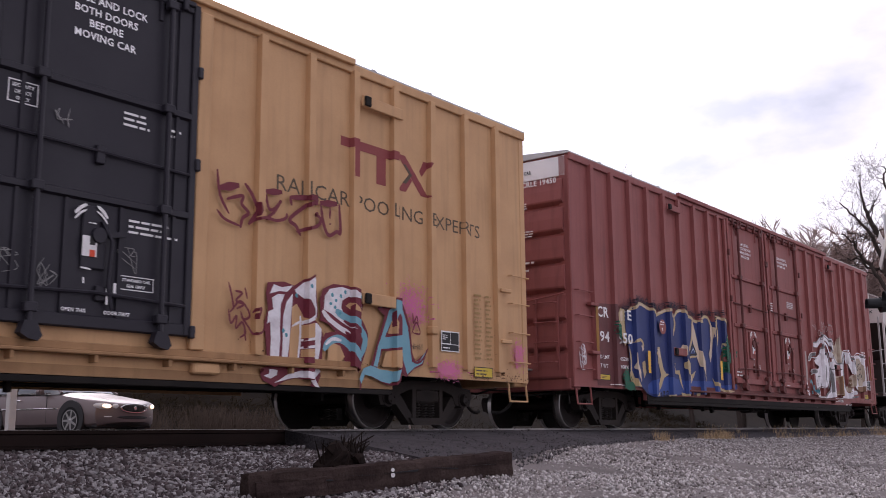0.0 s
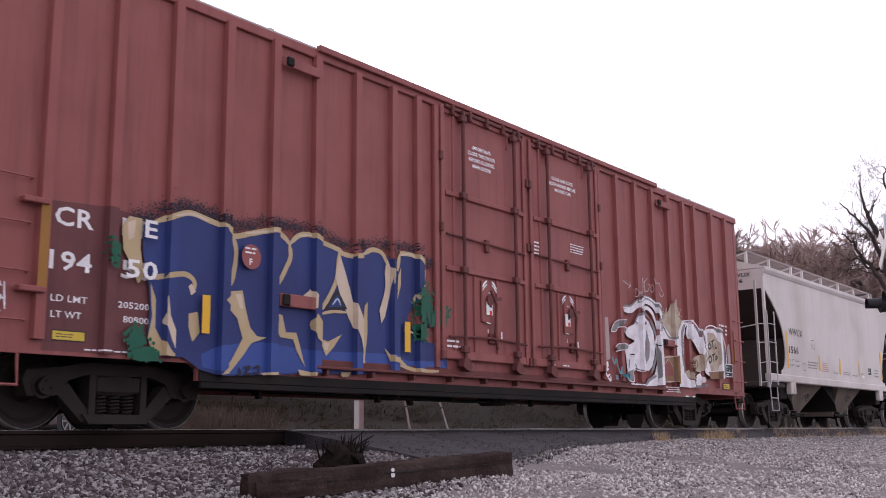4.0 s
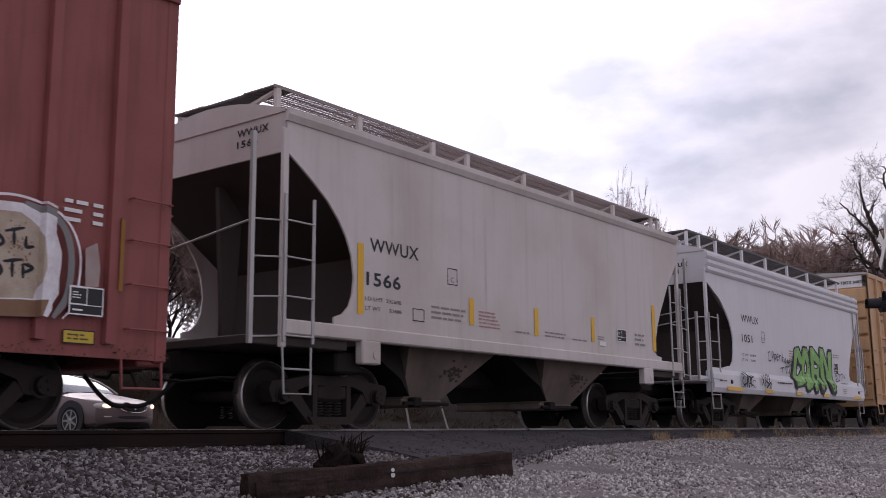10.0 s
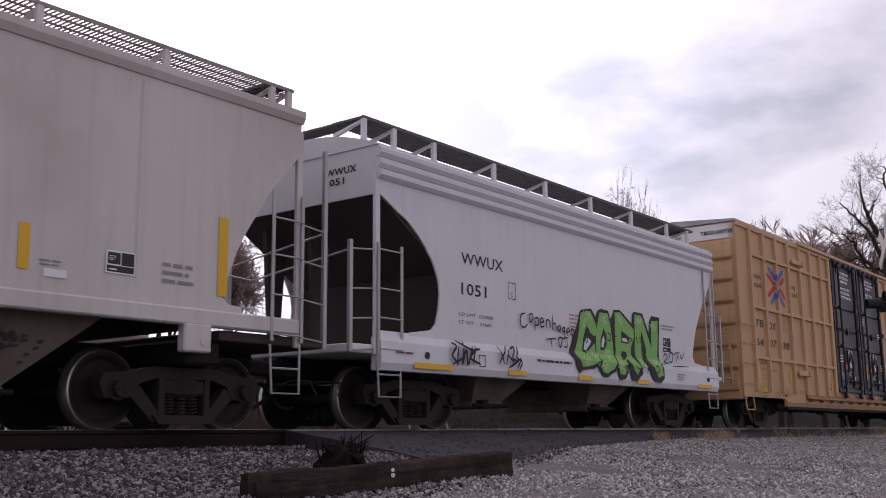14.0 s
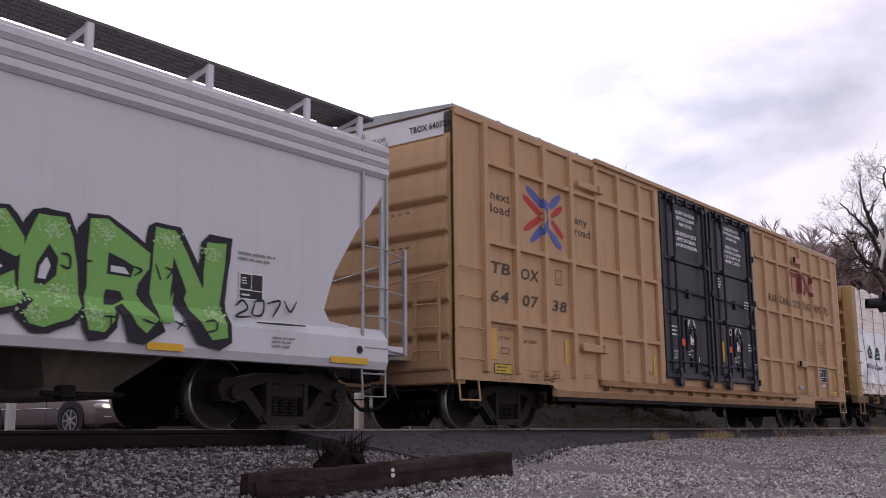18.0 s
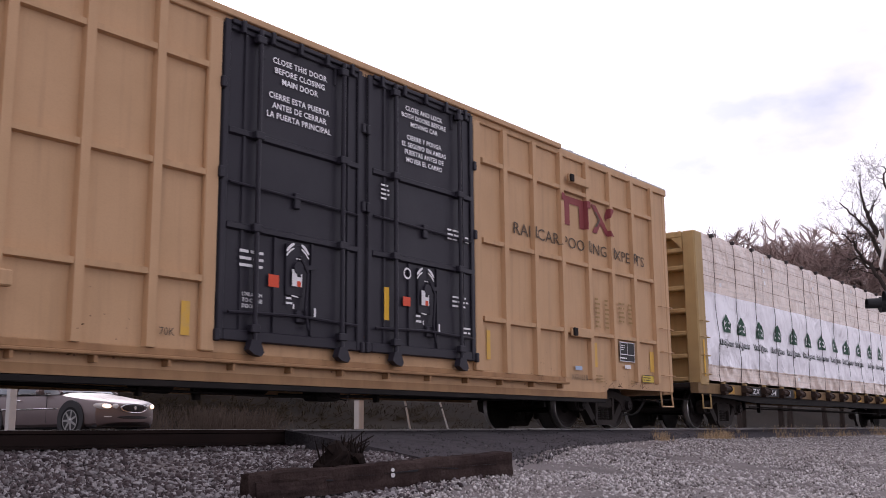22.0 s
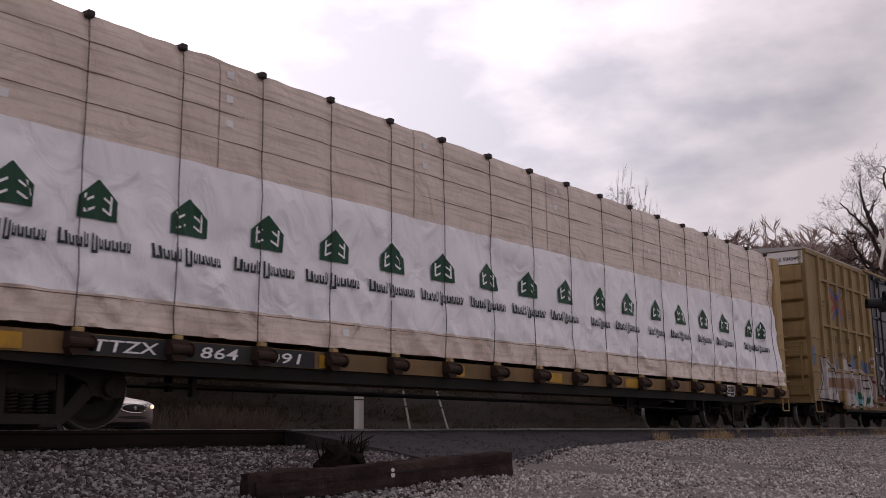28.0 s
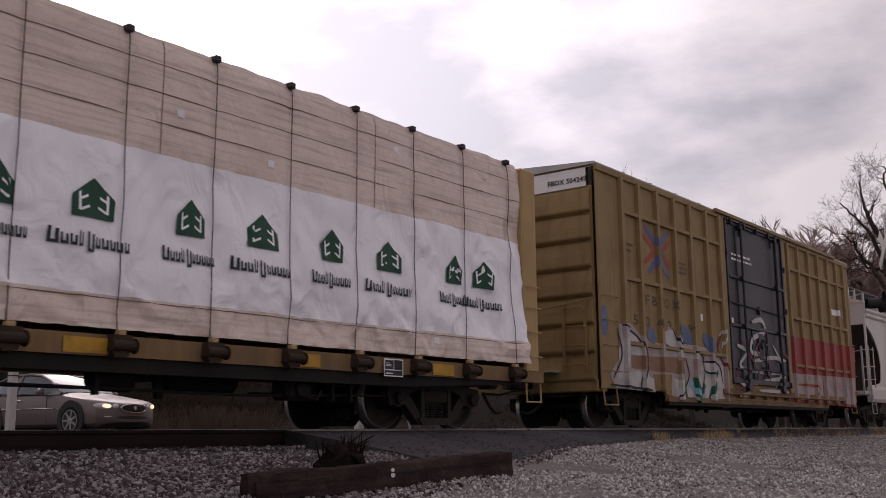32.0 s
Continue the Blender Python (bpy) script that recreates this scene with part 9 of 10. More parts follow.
blob(car_c, G_CREAM, [(14.27, 2.08), (14.54, 2.21), (14.74, 2.41), (14.83, 2.53), (14.92, 2.64), (14.97, 2.48), (15.19, 2.26), (15.33, 2.2), (15.21, 2.03), (14.94, 1.84), (14.64, 1.78), (14.37, 1.86)])
spray(car_c, G_CREAM, 14.54, 2.26, 0.1, 0.06, 160, 11, 0.016)
spray(car_c, G_CREAM, 15.09, 2.34, 0.08, 0.06, 120, 12, 0.016)
blob(car_c, G_WHITE, [(12.8, 1.84), (12.95, 1.9), (13.13, 1.96), (13.34, 2.15), (13.51, 2.18), (13.78, 2.06), (13.95, 1.88), (14.01, 1.61), (13.95, 1.36), (13.84, 1.19), (13.7, 1.1), (13.4, 1.09), (13.17, 1.13), (12.91, 1.06), (12.83, 0.99), (12.78, 1.15), (12.76, 1.36), (12.72, 1.48), (12.88, 1.53), (13.15, 1.64), (12.94, 1.7), (12.79, 1.75)])
blob(car_c, G_GREYP, [(13.42, 1.62), (13.48, 1.81), (13.52, 1.94), (13.67, 1.88), (13.78, 1.65), (13.74, 1.36), (13.57, 1.21), (13.43, 1.22), (13.39, 1.39)])
blob(car_c, G_OXIDE, [(13.53, 1.82), (13.61, 1.76), (13.66, 1.61), (13.62, 1.38), (13.53, 1.27), (13.47, 1.31), (13.51, 1.5), (13.48, 1.68)])
stroke(car_c, G_WHITE, 0.05, [(13.52, 1.95), (13.7, 1.88), (13.82, 1.66), (13.77, 1.34), (13.58, 1.2)])
stroke(car_c, G_WHITE, 0.05, [(13.46, 1.23), (13.56, 1.34), (13.59, 1.5)])
stroke(car_c, G_GREYP, 0.08, [(13.86, 2.11), (14.02, 1.88), (14.08, 1.59), (13.97, 1.28), (13.8, 1.06)])
stroke(car_c, G_GREYP, 0.16, [(12.72, 2.24), (13.04, 2.25), (13.34, 2.39), (13.61, 2.5), (13.93, 2.47), (14.18, 2.35), (14.27, 2.18)])
stroke(car_c, G_WHITE, 0.09, [(12.75, 2.2), (13.04, 2.22), (13.34, 2.35), (13.61, 2.45), (13.91, 2.42), (14.12, 2.3), (14.24, 2.11)])
stroke(car_c, G_WHITE, 0.03, [(12.72, 2.25), (13.04, 2.28), (13.34, 2.43), (13.61, 2.54), (13.94, 2.51), (14.21, 2.39), (14.32, 2.19)])
stroke(car_c, G_WHITE, 0.08, [(13.41, 2.24), (13.68, 2.33), (13.92, 2.26), (14.06, 2.09), (14.14, 1.92)])
stroke(car_c, G_GREYP, 0.04, [(13.13, 1.96), (13.35, 2.17), (13.56, 2.23), (13.82, 2.13)])
blob(car_c, G_GREYP, [(12.21, 1.77), (12.32, 1.9), (12.49, 1.97), (12.7, 2.0), (12.66, 1.94), (12.51, 1.87), (12.39, 1.8)])
stroke(car_c, G_WHITE, 0.02, [(12.21, 1.77), (12.33, 1.91), (12.51, 1.99), (12.72, 2.01)])
stroke(car_c, G_WHITE, 0.02, [(12.21, 1.76), (12.39, 1.78), (12.51, 1.86), (12.68, 1.85), (12.86, 1.71), (13.14, 1.7)])
blob(car_c, G_GREYP, [(12.37, 1.47), (12.53, 1.54), (12.71, 1.54), (12.69, 1.46), (12.47, 1.43)])
stroke(car_c, G_WHITE, 0.02, [(12.34, 1.47), (12.52, 1.55), (12.87, 1.54), (13.22, 1.64)])
stroke(car_c, G_WHITE, 0.02, [(12.37, 1.4), (12.54, 1.43), (12.72, 1.46)])
blob(car_c, G_GREYP, [(12.78, 1.03), (12.89, 1.06), (13.02, 1.09), (13.05, 0.9), (12.9, 0.88), (12.8, 0.91)])
stroke(car_c, G_WHITE, 0.025, [(12.78, 1.02), (12.82, 0.9), (13.05, 0.87), (13.05, 1.08), (13.4, 1.07)])
stroke(car_c, G_WHITE, 0.02, [(13.04, 0.8), (13.34, 0.83)])
blob(car_c, G_WHITE, [(13.98, 1.68), (14.17, 1.9), (14.23, 1.3), (14.23, 0.84), (14.01, 0.82), (13.52, 0.79), (13.61, 0.92), (13.93, 1.04), (14.07, 1.29)])
blob(car_c, G_GREYP, [(14.03, 1.55), (14.09, 1.69), (14.13, 1.03), (14.06, 0.88)])
stroke(car_c, G_GREYP, 0.06, [(13.49, 0.81), (13.74, 0.94), (14.0, 1.01)])
blob(car_c, G_WHITE, [(14.2, 2.02), (14.38, 2.09), (14.53, 1.96), (14.83, 1.77), (14.89, 1.67), (14.56, 1.66), (14.32, 1.7), (14.23, 1.77)])
stroke(car_c, G_GREYP, 0.045, [(14.32, 2.12), (14.47, 1.94), (14.66, 1.81), (14.9, 1.82), (15.12, 1.94), (15.31, 2.17)])
stroke(car_c, G_DARK, 0.02, [(14.38, 2.02), (14.51, 1.94)])
blob(car_c, G_TANDIRTY, [(14.24, 1.37), (14.84, 1.42), (14.85, 0.93), (14.26, 0.9)])
stroke(car_c, G_CREAM, 0.035, [(14.23, 1.38), (14.88, 1.44)])
stroke(car_c, G_CREAM, 0.03, [(14.26, 0.9), (14.89, 0.93)])
blob(car_c, G_OXIDE, [(14.35, 1.3), (14.71, 1.33), (14.76, 1.04), (14.34, 1.02)])
stroke(car_c, G_CREAM, 0.02, [(14.54, 1.41), (14.77, 1.21)])
stroke(car_c, G_CREAM, 0.02, [(14.39, 1.25), (14.56, 1.38)])
blob(car_c, M_OLDSTRIPE, [(14.85, 1.45), (14.95, 1.46), (14.97, 0.89), (14.86, 0.89)])
blob(car_c, G_WHITE, [(14.98, 1.84), (15.27, 2.17), (15.6, 2.19), (15.43, 2.06), (15.32, 1.82), (15.28, 1.5), (15.31, 1.18), (15.43, 1.03), (15.62, 0.97), (15.64, 0.83), (15.04, 0.82), (14.98, 1.09), (14.99, 1.44)])
blob(car_c, G_WHITE, [(15.55, 2.17), (15.85, 2.14), (16.07, 2.01), (16.2, 1.83), (16.23, 1.56), (16.1, 1.56), (15.86, 1.74), (15.73, 1.84), (15.52, 1.85), (15.44, 1.95)])
blob(car_c, G_GREYP, [(15.21, 1.96), (15.33, 2.12), (15.47, 2.15), (15.33, 1.96), (15.27, 1.53), (15.35, 1.11), (15.28, 1.12), (15.2, 1.49)])
stroke(car_c, G_GREYP, 0.05, [(15.83, 2.16), (16.11, 2.03), (16.27, 1.82), (16.3, 1.55)])
stroke(car_c, G_WHITE, 0.03, [(15.27, 2.19), (15.62, 2.23), (15.91, 2.21), (16.18, 2.04), (16.34, 1.8)])
blob(car_c, G_CREAM, [(15.69, 1.41), (15.86, 1.5), (16.23, 1.55), (16.27, 1.34), (16.1, 1.15), (15.86, 1.18), (15.73, 1.3)])
stroke(car_c, G_DARK, 0.02, [(15.88, 1.44), (15.97, 1.34), (15.9, 1.24)])
stroke(car_c, G_DARK, 0.025, [(15.73, 1.36), (15.84, 1.32)])
blob(car_c, G_CREAM, [(15.31, 1.14), (15.45, 1.03), (15.64, 1.0), (15.63, 1.1), (15.49, 1.19)])
blob(car_c, G_WHITE, [(15.84, 1.09), (16.08, 1.15), (16.19, 1.0), (16.06, 0.86), (15.84, 0.9)])
stroke(car_c, G_GREYP, 0.05, [(15.7, 0.98), (15.89, 0.86), (16.28, 0.9)])
blob(car_c, G_WHITE, [(16.27, 1.76), (16.3, 2.0), (16.52, 2.13), (16.87, 2.15), (17.19, 2.05), (17.32, 1.72), (17.3, 1.31), (17.16, 1.06), (16.85, 1.12), (16.5, 1.11), (16.34, 1.16), (16.28, 1.48)])
blob(car_c, G_CREAM, [(16.54, 2.04), (16.85, 2.06), (17.07, 1.94), (17.12, 1.54), (17.04, 1.24), (16.64, 1.21), (16.52, 1.5)])
stroke(car_c, G_GREYP, 0.07, [(16.9, 2.16), (17.27, 2.04), (17.42, 1.73), (17.4, 1.31), (17.26, 1.07)])
stroke(car_c, G_WHITE, 0.025, [(16.27, 1.93), (16.52, 2.16), (16.9, 2.21), (17.32, 2.08), (17.52, 1.74), (17.49, 1.25), (17.36, 1.07)])
stroke(car_c, G_GREYP, 0.03, [(16.29, 1.93), (16.45, 1.8), (16.32, 1.63), (16.48, 1.49), (16.34, 1.29)])
stroke(car_c, G_GREYP, 0.03, [(16.44, 1.95), (16.34, 1.78), (16.48, 1.64), (16.34, 1.48), (16.45, 1.26)])
blob(car_c, G_TANDIRTY, [(16.52, 1.19), (17.16, 1.23), (17.11, 1.06), (16.59, 1.04)])
spray(car_c, G_TANDIRTY, 15.63, 1.2, 0.05, 0.1, 60, 13, 0.016)
spray(car_c, G_TANDIRTY, 16.85, 1.64, 0.08, 0.12, 50, 14, 0.012)
stroke(car_c, G_DARK, 0.035, [(16.54, 1.75), (16.64, 1.81), (16.7, 1.74), (16.6, 1.69), (16.54, 1.75)])
stroke(car_c, G_DARK, 0.035, [(16.71, 1.85), (16.91, 1.91)])
stroke(car_c, G_DARK, 0.035, [(16.8, 1.88), (16.81, 1.73)])
stroke(car_c, G_DARK, 0.035, [(16.93, 1.83), (16.93, 1.73), (17.02, 1.74)])
stroke(car_c, G_DARK, 0.035, [(16.53, 1.48), (16.64, 1.54), (16.7, 1.46), (16.59, 1.39), (16.53, 1.48)])
stroke(car_c, G_DARK, 0.035, [(16.71, 1.56), (16.9, 1.6)])
stroke(car_c, G_DARK, 0.035, [(16.8, 1.58), (16.81, 1.42)])
stroke(car_c, G_DARK, 0.035, [(16.91, 1.56), (16.92, 1.42)])
stroke(car_c, G_DARK, 0.035, [(16.91, 1.56), (17.01, 1.53), (16.92, 1.47)])
stroke(car_c, G_DARK, 0.025, [(13.44, 2.06), (13.48, 1.97)])
stroke(car_c, G_DARK, 0.025, [(12.88, 1.37), (13.08, 1.38)])
stroke(car_c, G_DARK, 0.025, [(12.84, 1.28), (12.85, 1.1)])
stroke(car_c, G_DARK, 0.025, [(13.76, 2.04), (13.83, 1.98)])
stroke(car_c, G_DARK, 0.025, [(13.99, 1.64), (14.11, 1.61)])
stroke(car_c, G_DARK, 0.025, [(13.08, 1.21), (13.14, 1.12), (13.1, 1.05)])
stroke(car_c, G_DARK, 0.025, [(13.13, 2.03), (13.27, 1.98)])
stroke(car_c, G_DARK, 0.025, [(14.65, 1.67), (14.83, 1.63)])
stroke(car_c, G_DARK, 0.025, [(14.72, 1.7), (14.78, 1.52)])
blob(car_c, G_PALE, [(17.57, 1.8), (17.7, 1.87), (17.75, 1.6), (17.74, 1.42), (17.59, 1.41)])
stroke(car_c, G_CHALK, 0.016, [(12.68, 2.76), (12.99, 2.69)])
stroke(car_c, G_CHALK, 0.016, [(12.9, 2.64), (13.01, 2.69), (12.97, 2.77)])
stroke(car_c, G_CHALK, 0.016, [(13.13, 2.58), (13.24, 2.66), (13.35, 2.6), (13.29, 2.51), (13.18, 2.52), (13.24, 2.63)])
stroke(car_c, G_CHALK, 0.016, [(13.42, 2.88), (13.45, 2.59)])
stroke(car_c, G_CHALK, 0.016, [(13.49, 2.58), (13.53, 2.91), (13.58, 2.6)])
stroke(car_c, G_CHALK, 0.016, [(13.76, 2.93), (13.61, 2.83), (13.6, 2.68), (13.72, 2.66), (13.82, 2.79), (13.73, 2.8)])
stroke(car_c, G_CHALK, 0.016, [(13.92, 2.82), (13.84, 2.72), (13.92, 2.66), (14.02, 2.75), (13.93, 2.82)])
stroke(car_c, G_CHALK, 0.016, [(14.03, 3.0), (14.16, 2.75), (14.31, 2.62), (14.43, 2.66), (14.41, 2.73)])
stroke(car_c, G_CYAN, 0.04, [(12.16, 1.29), (12.24, 1.17), (12.32, 1.25), (12.37, 1.11)])
stroke(car_c, G_CYAN, 0.04, [(12.37, 1.15), (12.46, 1), (12.53, 1.12), (12.5, 0.93)])
stroke(car_c, G_CYAN, 0.04, [(12.54, 1.01), (12.65, 0.89), (12.73, 1.03)])
stroke(car_c, G_CYAN, 0.04, [(12.26, 0.95), (12.36, 0.94)])
stroke(car_c, G_CYAN, 0.04, [(12.28, 0.9), (12.38, 0.9)])
stroke(car_c, G_WHITE, 0.04, [(12.02, 1.06), (11.92, 1.02), (11.95, 0.93), (12.06, 0.97)])
stroke(car_c, G_WHITE, 0.04, [(11.97, 0.9), (12.07, 0.85), (12.08, 0.94)])
spray(car_a, G_PINK, 15.88, 1.74, 0.17, 0.12, 900, 1, 0.011)
spray(car_a, G_PINK, 16.0, 1.57, 0.1, 0.08, 260, 2, 0.011)
spray(car_a, G_PINK, 16.73, 0.84, 0.15, 0.06, 900, 3, 0.011)
spray(car_a, G_PINK, 18.59, 1.17, 0.08, 0.1, 520, 4, 0.010)
blob(car_a, G_MAROON, [(13.16, 1.74), (13.43, 1.78), (13.6, 1.75), (13.9, 1.92), (13.99, 1.72), (14.02, 1.4), (13.96, 1.35), (14.04, 1.3), (14.11, 1.19), (14.11, 0.82), (13.65, 0.79), (13.18, 0.77), (13.15, 1.06), (13.12, 1.26), (13.17, 1.43), (13.14, 1.6)])
blob(car_a, M_YELLOW, [(13.56, 1.47), (13.64, 1.52), (13.74, 1.41), (13.79, 1.34), (13.73, 1.28), (13.72, 1.1), (13.69, 0.84), (13.53, 0.8), (13.54, 1.08), (13.57, 1.26)])
blob(car_a, M_YELLOW, [(13.72, 1.26), (13.93, 1.31), (13.95, 1.13), (13.73, 1.1)])
blob(car_a, M_YELLOW, [(13.73, 0.96), (13.95, 0.98), (13.94, 0.88), (13.73, 0.87)])
blob(car_a, G_WHITE, [(13.2, 1.61), (13.26, 1.73), (13.39, 1.71), (13.58, 1.75), (13.48, 1.66), (13.36, 1.66), (13.23, 1.62)])
blob(car_a, G_WHITE, [(13.23, 1.56), (13.34, 1.62), (13.44, 1.62), (13.38, 1.49), (13.37, 1.21), (13.38, 1.07), (13.36, 0.83), (13.22, 0.82), (13.23, 1.06), (13.21, 1.27), (13.16, 1.24), (13.18, 1.39), (13.26, 1.42)])
blob(car_a, G_WHITE, [(13.51, 0.84), (13.41, 0.83), (13.42, 1.08), (13.42, 1.35), (13.47, 1.53), (13.58, 1.65), (13.56, 1.5), (13.55, 1.22), (13.53, 1.01)])
blob(car_a, G_WHITE, [(13.61, 1.7), (13.88, 1.88), (13.97, 1.69), (14.0, 1.47), (13.99, 1.38), (13.73, 1.27), (13.73, 1.31), (13.93, 1.42), (13.82, 1.58), (13.64, 1.66)])
blob(car_a, G_MAROON, [(13.6, 1.57), (13.64, 1.65), (13.82, 1.54), (13.94, 1.44), (13.83, 1.36), (13.72, 1.43)])
stroke(car_a, G_WHITE, 0.035, [(13.71, 1.38), (13.71, 1.1), (13.68, 0.84)])
stroke(car_a, G_WHITE, 0.035, [(13.7, 1.07), (13.99, 1.12)])
stroke(car_a, G_WHITE, 0.035, [(13.7, 0.98), (13.99, 1.02)])
blob(car_a, G_WHITE, [(13.94, 1.3), (14.0, 1.31), (14.09, 1.24), (14.07, 1.01), (14.03, 0.83), (13.93, 0.83), (13.96, 1.04), (13.96, 1.18)])
stroke(car_a, G_WHITE, 0.03, [(13.57, 1.24), (13.73, 1.32)])
blob(car_a, G_MAROON, [(13.05, 0.69), (13.18, 0.74), (13.46, 0.74), (14.06, 0.78), (14.08, 0.66), (14.0, 0.51), (13.89, 0.52), (13.92, 0.59), (13.65, 0.61), (13.46, 0.57), (13.3, 0.49), (13.1, 0.57)])
blob(car_a, G_WHITE, [(13.12, 0.62), (13.2, 0.65), (13.21, 0.71), (13.34, 0.7), (13.33, 0.64), (13.23, 0.59)])
blob(car_a, G_WHITE, [(13.29, 0.54), (13.51, 0.65), (13.74, 0.7), (13.95, 0.68), (13.91, 0.6), (13.73, 0.62), (13.54, 0.6)])
blob(car_a, G_WHITE, [(13.89, 0.67), (14.04, 0.76), (14.07, 0.71), (13.97, 0.62), (14.06, 0.51), (13.97, 0.52), (13.9, 0.59)])
stroke(car_a, G_CYAN, 0.045, [(13.42, 1.2), (13.43, 1.15)])
stroke(car_a, G_CYAN, 0.045, [(13.47, 1.15), (13.48, 1.1)])
stroke(car_a, G_CYAN, 0.045, [(13.82, 1.78), (13.83, 1.73)])
stroke(car_a, G_CYAN, 0.045, [(13.93, 1.57), (13.94, 1.52)])
stroke(car_a, G_CYAN, 0.045, [(13.92, 1.18), (13.93, 1.13)])
stroke(car_a, G_CYAN, 0.045, [(13.63, 1.65), (13.64, 1.6)])
blob(car_a, M_WHITE, [(13.31, 0.84), (13.43, 0.84), (13.43, 0.76), (13.31, 0.75)])
blob(car_a, M_WHITE, [(13.5, 0.84), (13.61, 0.85), (13.61, 0.76), (13.5, 0.76)])
blob(car_a, G_MAROON, [(14.06, 1.43), (14.04, 1.62), (14.1, 1.76), (14.28, 1.84), (14.54, 1.85), (14.78, 1.8), (14.88, 1.7), (14.84, 1.55), (14.8, 1.46), (14.89, 1.36), (14.96, 1.24), (14.93, 1.05), (14.85, 0.86), (14.77, 0.72), (14.68, 0.78), (14.53, 0.82), (14.42, 1.01), (14.29, 1.09), (14.18, 1.07), (14.12, 0.97), (14.06, 1.08), (14.15, 1.2), (14.34, 1.23), (14.18, 1.32), (14.04, 1.35)])
blob(car_a, G_WHITE, [(14.12, 1.55), (14.13, 1.67), (14.22, 1.77), (14.44, 1.82), (14.65, 1.79), (14.83, 1.71), (14.83, 1.58), (14.72, 1.69), (14.56, 1.7), (14.45, 1.64), (14.43, 1.54), (14.5, 1.44), (14.63, 1.36), (14.76, 1.3), (14.66, 1.28), (14.44, 1.36), (14.25, 1.45), (14.11, 1.5)])
blob(car_a, M_YELLOW, [(14.2, 1.04), (14.3, 1.08), (14.42, 1.05), (14.51, 0.92), (14.43, 0.82), (14.19, 0.83)])
stroke(car_a, G_SKYBLUE, 0.1, [(14.33, 1.5), (14.5, 1.43), (14.7, 1.37), (14.84, 1.26), (14.9, 1.14), (14.81, 0.93)])
stroke(car_a, G_WHITE, 0.07, [(14.09, 1.48), (14.21, 1.38), (14.42, 1.28), (14.61, 1.22)])
stroke(car_a, G_SKYBLUE, 0.1, [(14.12, 0.98), (14.22, 1.09), (14.4, 1.14), (14.58, 1.07), (14.7, 0.96), (14.79, 0.86)])
stroke(car_a, G_WHITE, 0.045, [(14.15, 1.05), (14.28, 1.13), (14.44, 1.12)])
blob(car_a, G_MAROON, [(14.45, 1.59), (14.5, 1.66), (14.61, 1.68), (14.73, 1.64), (14.82, 1.55), (14.8, 1.46), (14.66, 1.47), (14.52, 1.52)])
blob(car_a, M_YELLOW, [(14.51, 1.58), (14.6, 1.63), (14.71, 1.57), (14.74, 1.51), (14.62, 1.53)])
stroke(car_a, G_CYAN, 0.05, [(14.26, 1.72), (14.27, 1.67)])
stroke(car_a, G_CYAN, 0.05, [(14.33, 1.65), (14.34, 1.61)])
stroke(car_a, G_CYAN, 0.05, [(14.31, 1.56), (14.32, 1.52)])
stroke(car_a, G_CYAN, 0.05, [(14.42, 1.72), (14.43, 1.67)])
stroke(car_a, G_CYAN, 0.05, [(14.5, 1.78), (14.51, 1.73)])
stroke(car_a, G_CYAN, 0.05, [(14.23, 1.6), (14.24, 1.56)])
stroke(car_a, G_CYAN, 0.05, [(14.4, 1.49), (14.41, 1.45)])
stroke(car_a, G_CYAN, 0.05, [(14.74, 1.73), (14.75, 1.68)])
stroke(car_a, G_MAROON, 0.05, [(14.48, 1.38), (14.68, 1.3), (14.79, 1.2), (14.75, 1.08), (14.66, 1.16), (14.51, 1.24)])
blob(car_a, G_MAROON, [(15.14, 1.6), (15.24, 1.71), (15.45, 1.77), (15.64, 1.74), (15.73, 1.61), (15.83, 1.4), (15.86, 1.08), (15.93, 0.93), (16.13, 1.03), (16.23, 1.13), (16.11, 0.88), (15.91, 0.82), (15.74, 0.69), (15.58, 0.79), (15.57, 1.05), (15.24, 1.04), (15.13, 0.8), (14.99, 0.79), (15.13, 1.12), (15.28, 1.51)])
blob(car_a, G_SKYBLUE, [(15.18, 1.61), (15.3, 1.71), (15.48, 1.75), (15.61, 1.72), (15.68, 1.6), (15.78, 1.39), (15.83, 1.14), (15.86, 0.92), (16.03, 0.93), (16.22, 1.11), (16.09, 0.9), (15.91, 0.84), (15.76, 0.73), (15.68, 0.92), (15.62, 1.22), (15.56, 1.52), (15.46, 1.63), (15.33, 1.64)])
blob(car_a, G_SKYBLUE, [(15.38, 1.6), (15.48, 1.64), (15.54, 1.58), (15.45, 1.47), (15.32, 1.28), (15.21, 1.04), (15.14, 0.81), (15.06, 0.82), (15.16, 1.1), (15.29, 1.39)])
blob(car_a, G_SKYBLUE, [(15.23, 1.21), (15.61, 1.27), (15.66, 1.1), (15.21, 1.06)])
blob(car_a, M_YELLOW, [(15.35, 1.28), (15.45, 1.48), (15.5, 1.42), (15.48, 1.28)])
blob(car_a, M_YELLOW, [(15.23, 0.82), (15.3, 1.03), (15.57, 1.06), (15.61, 0.87), (15.55, 0.82)])
stroke(car_a, G_MAROON, 0.035, [(14.8, 0.5), (14.82, 0.67), (14.88, 0.73), (15.06, 0.68), (15.38, 0.59), (15.51, 0.64), (15.54, 0.79)])
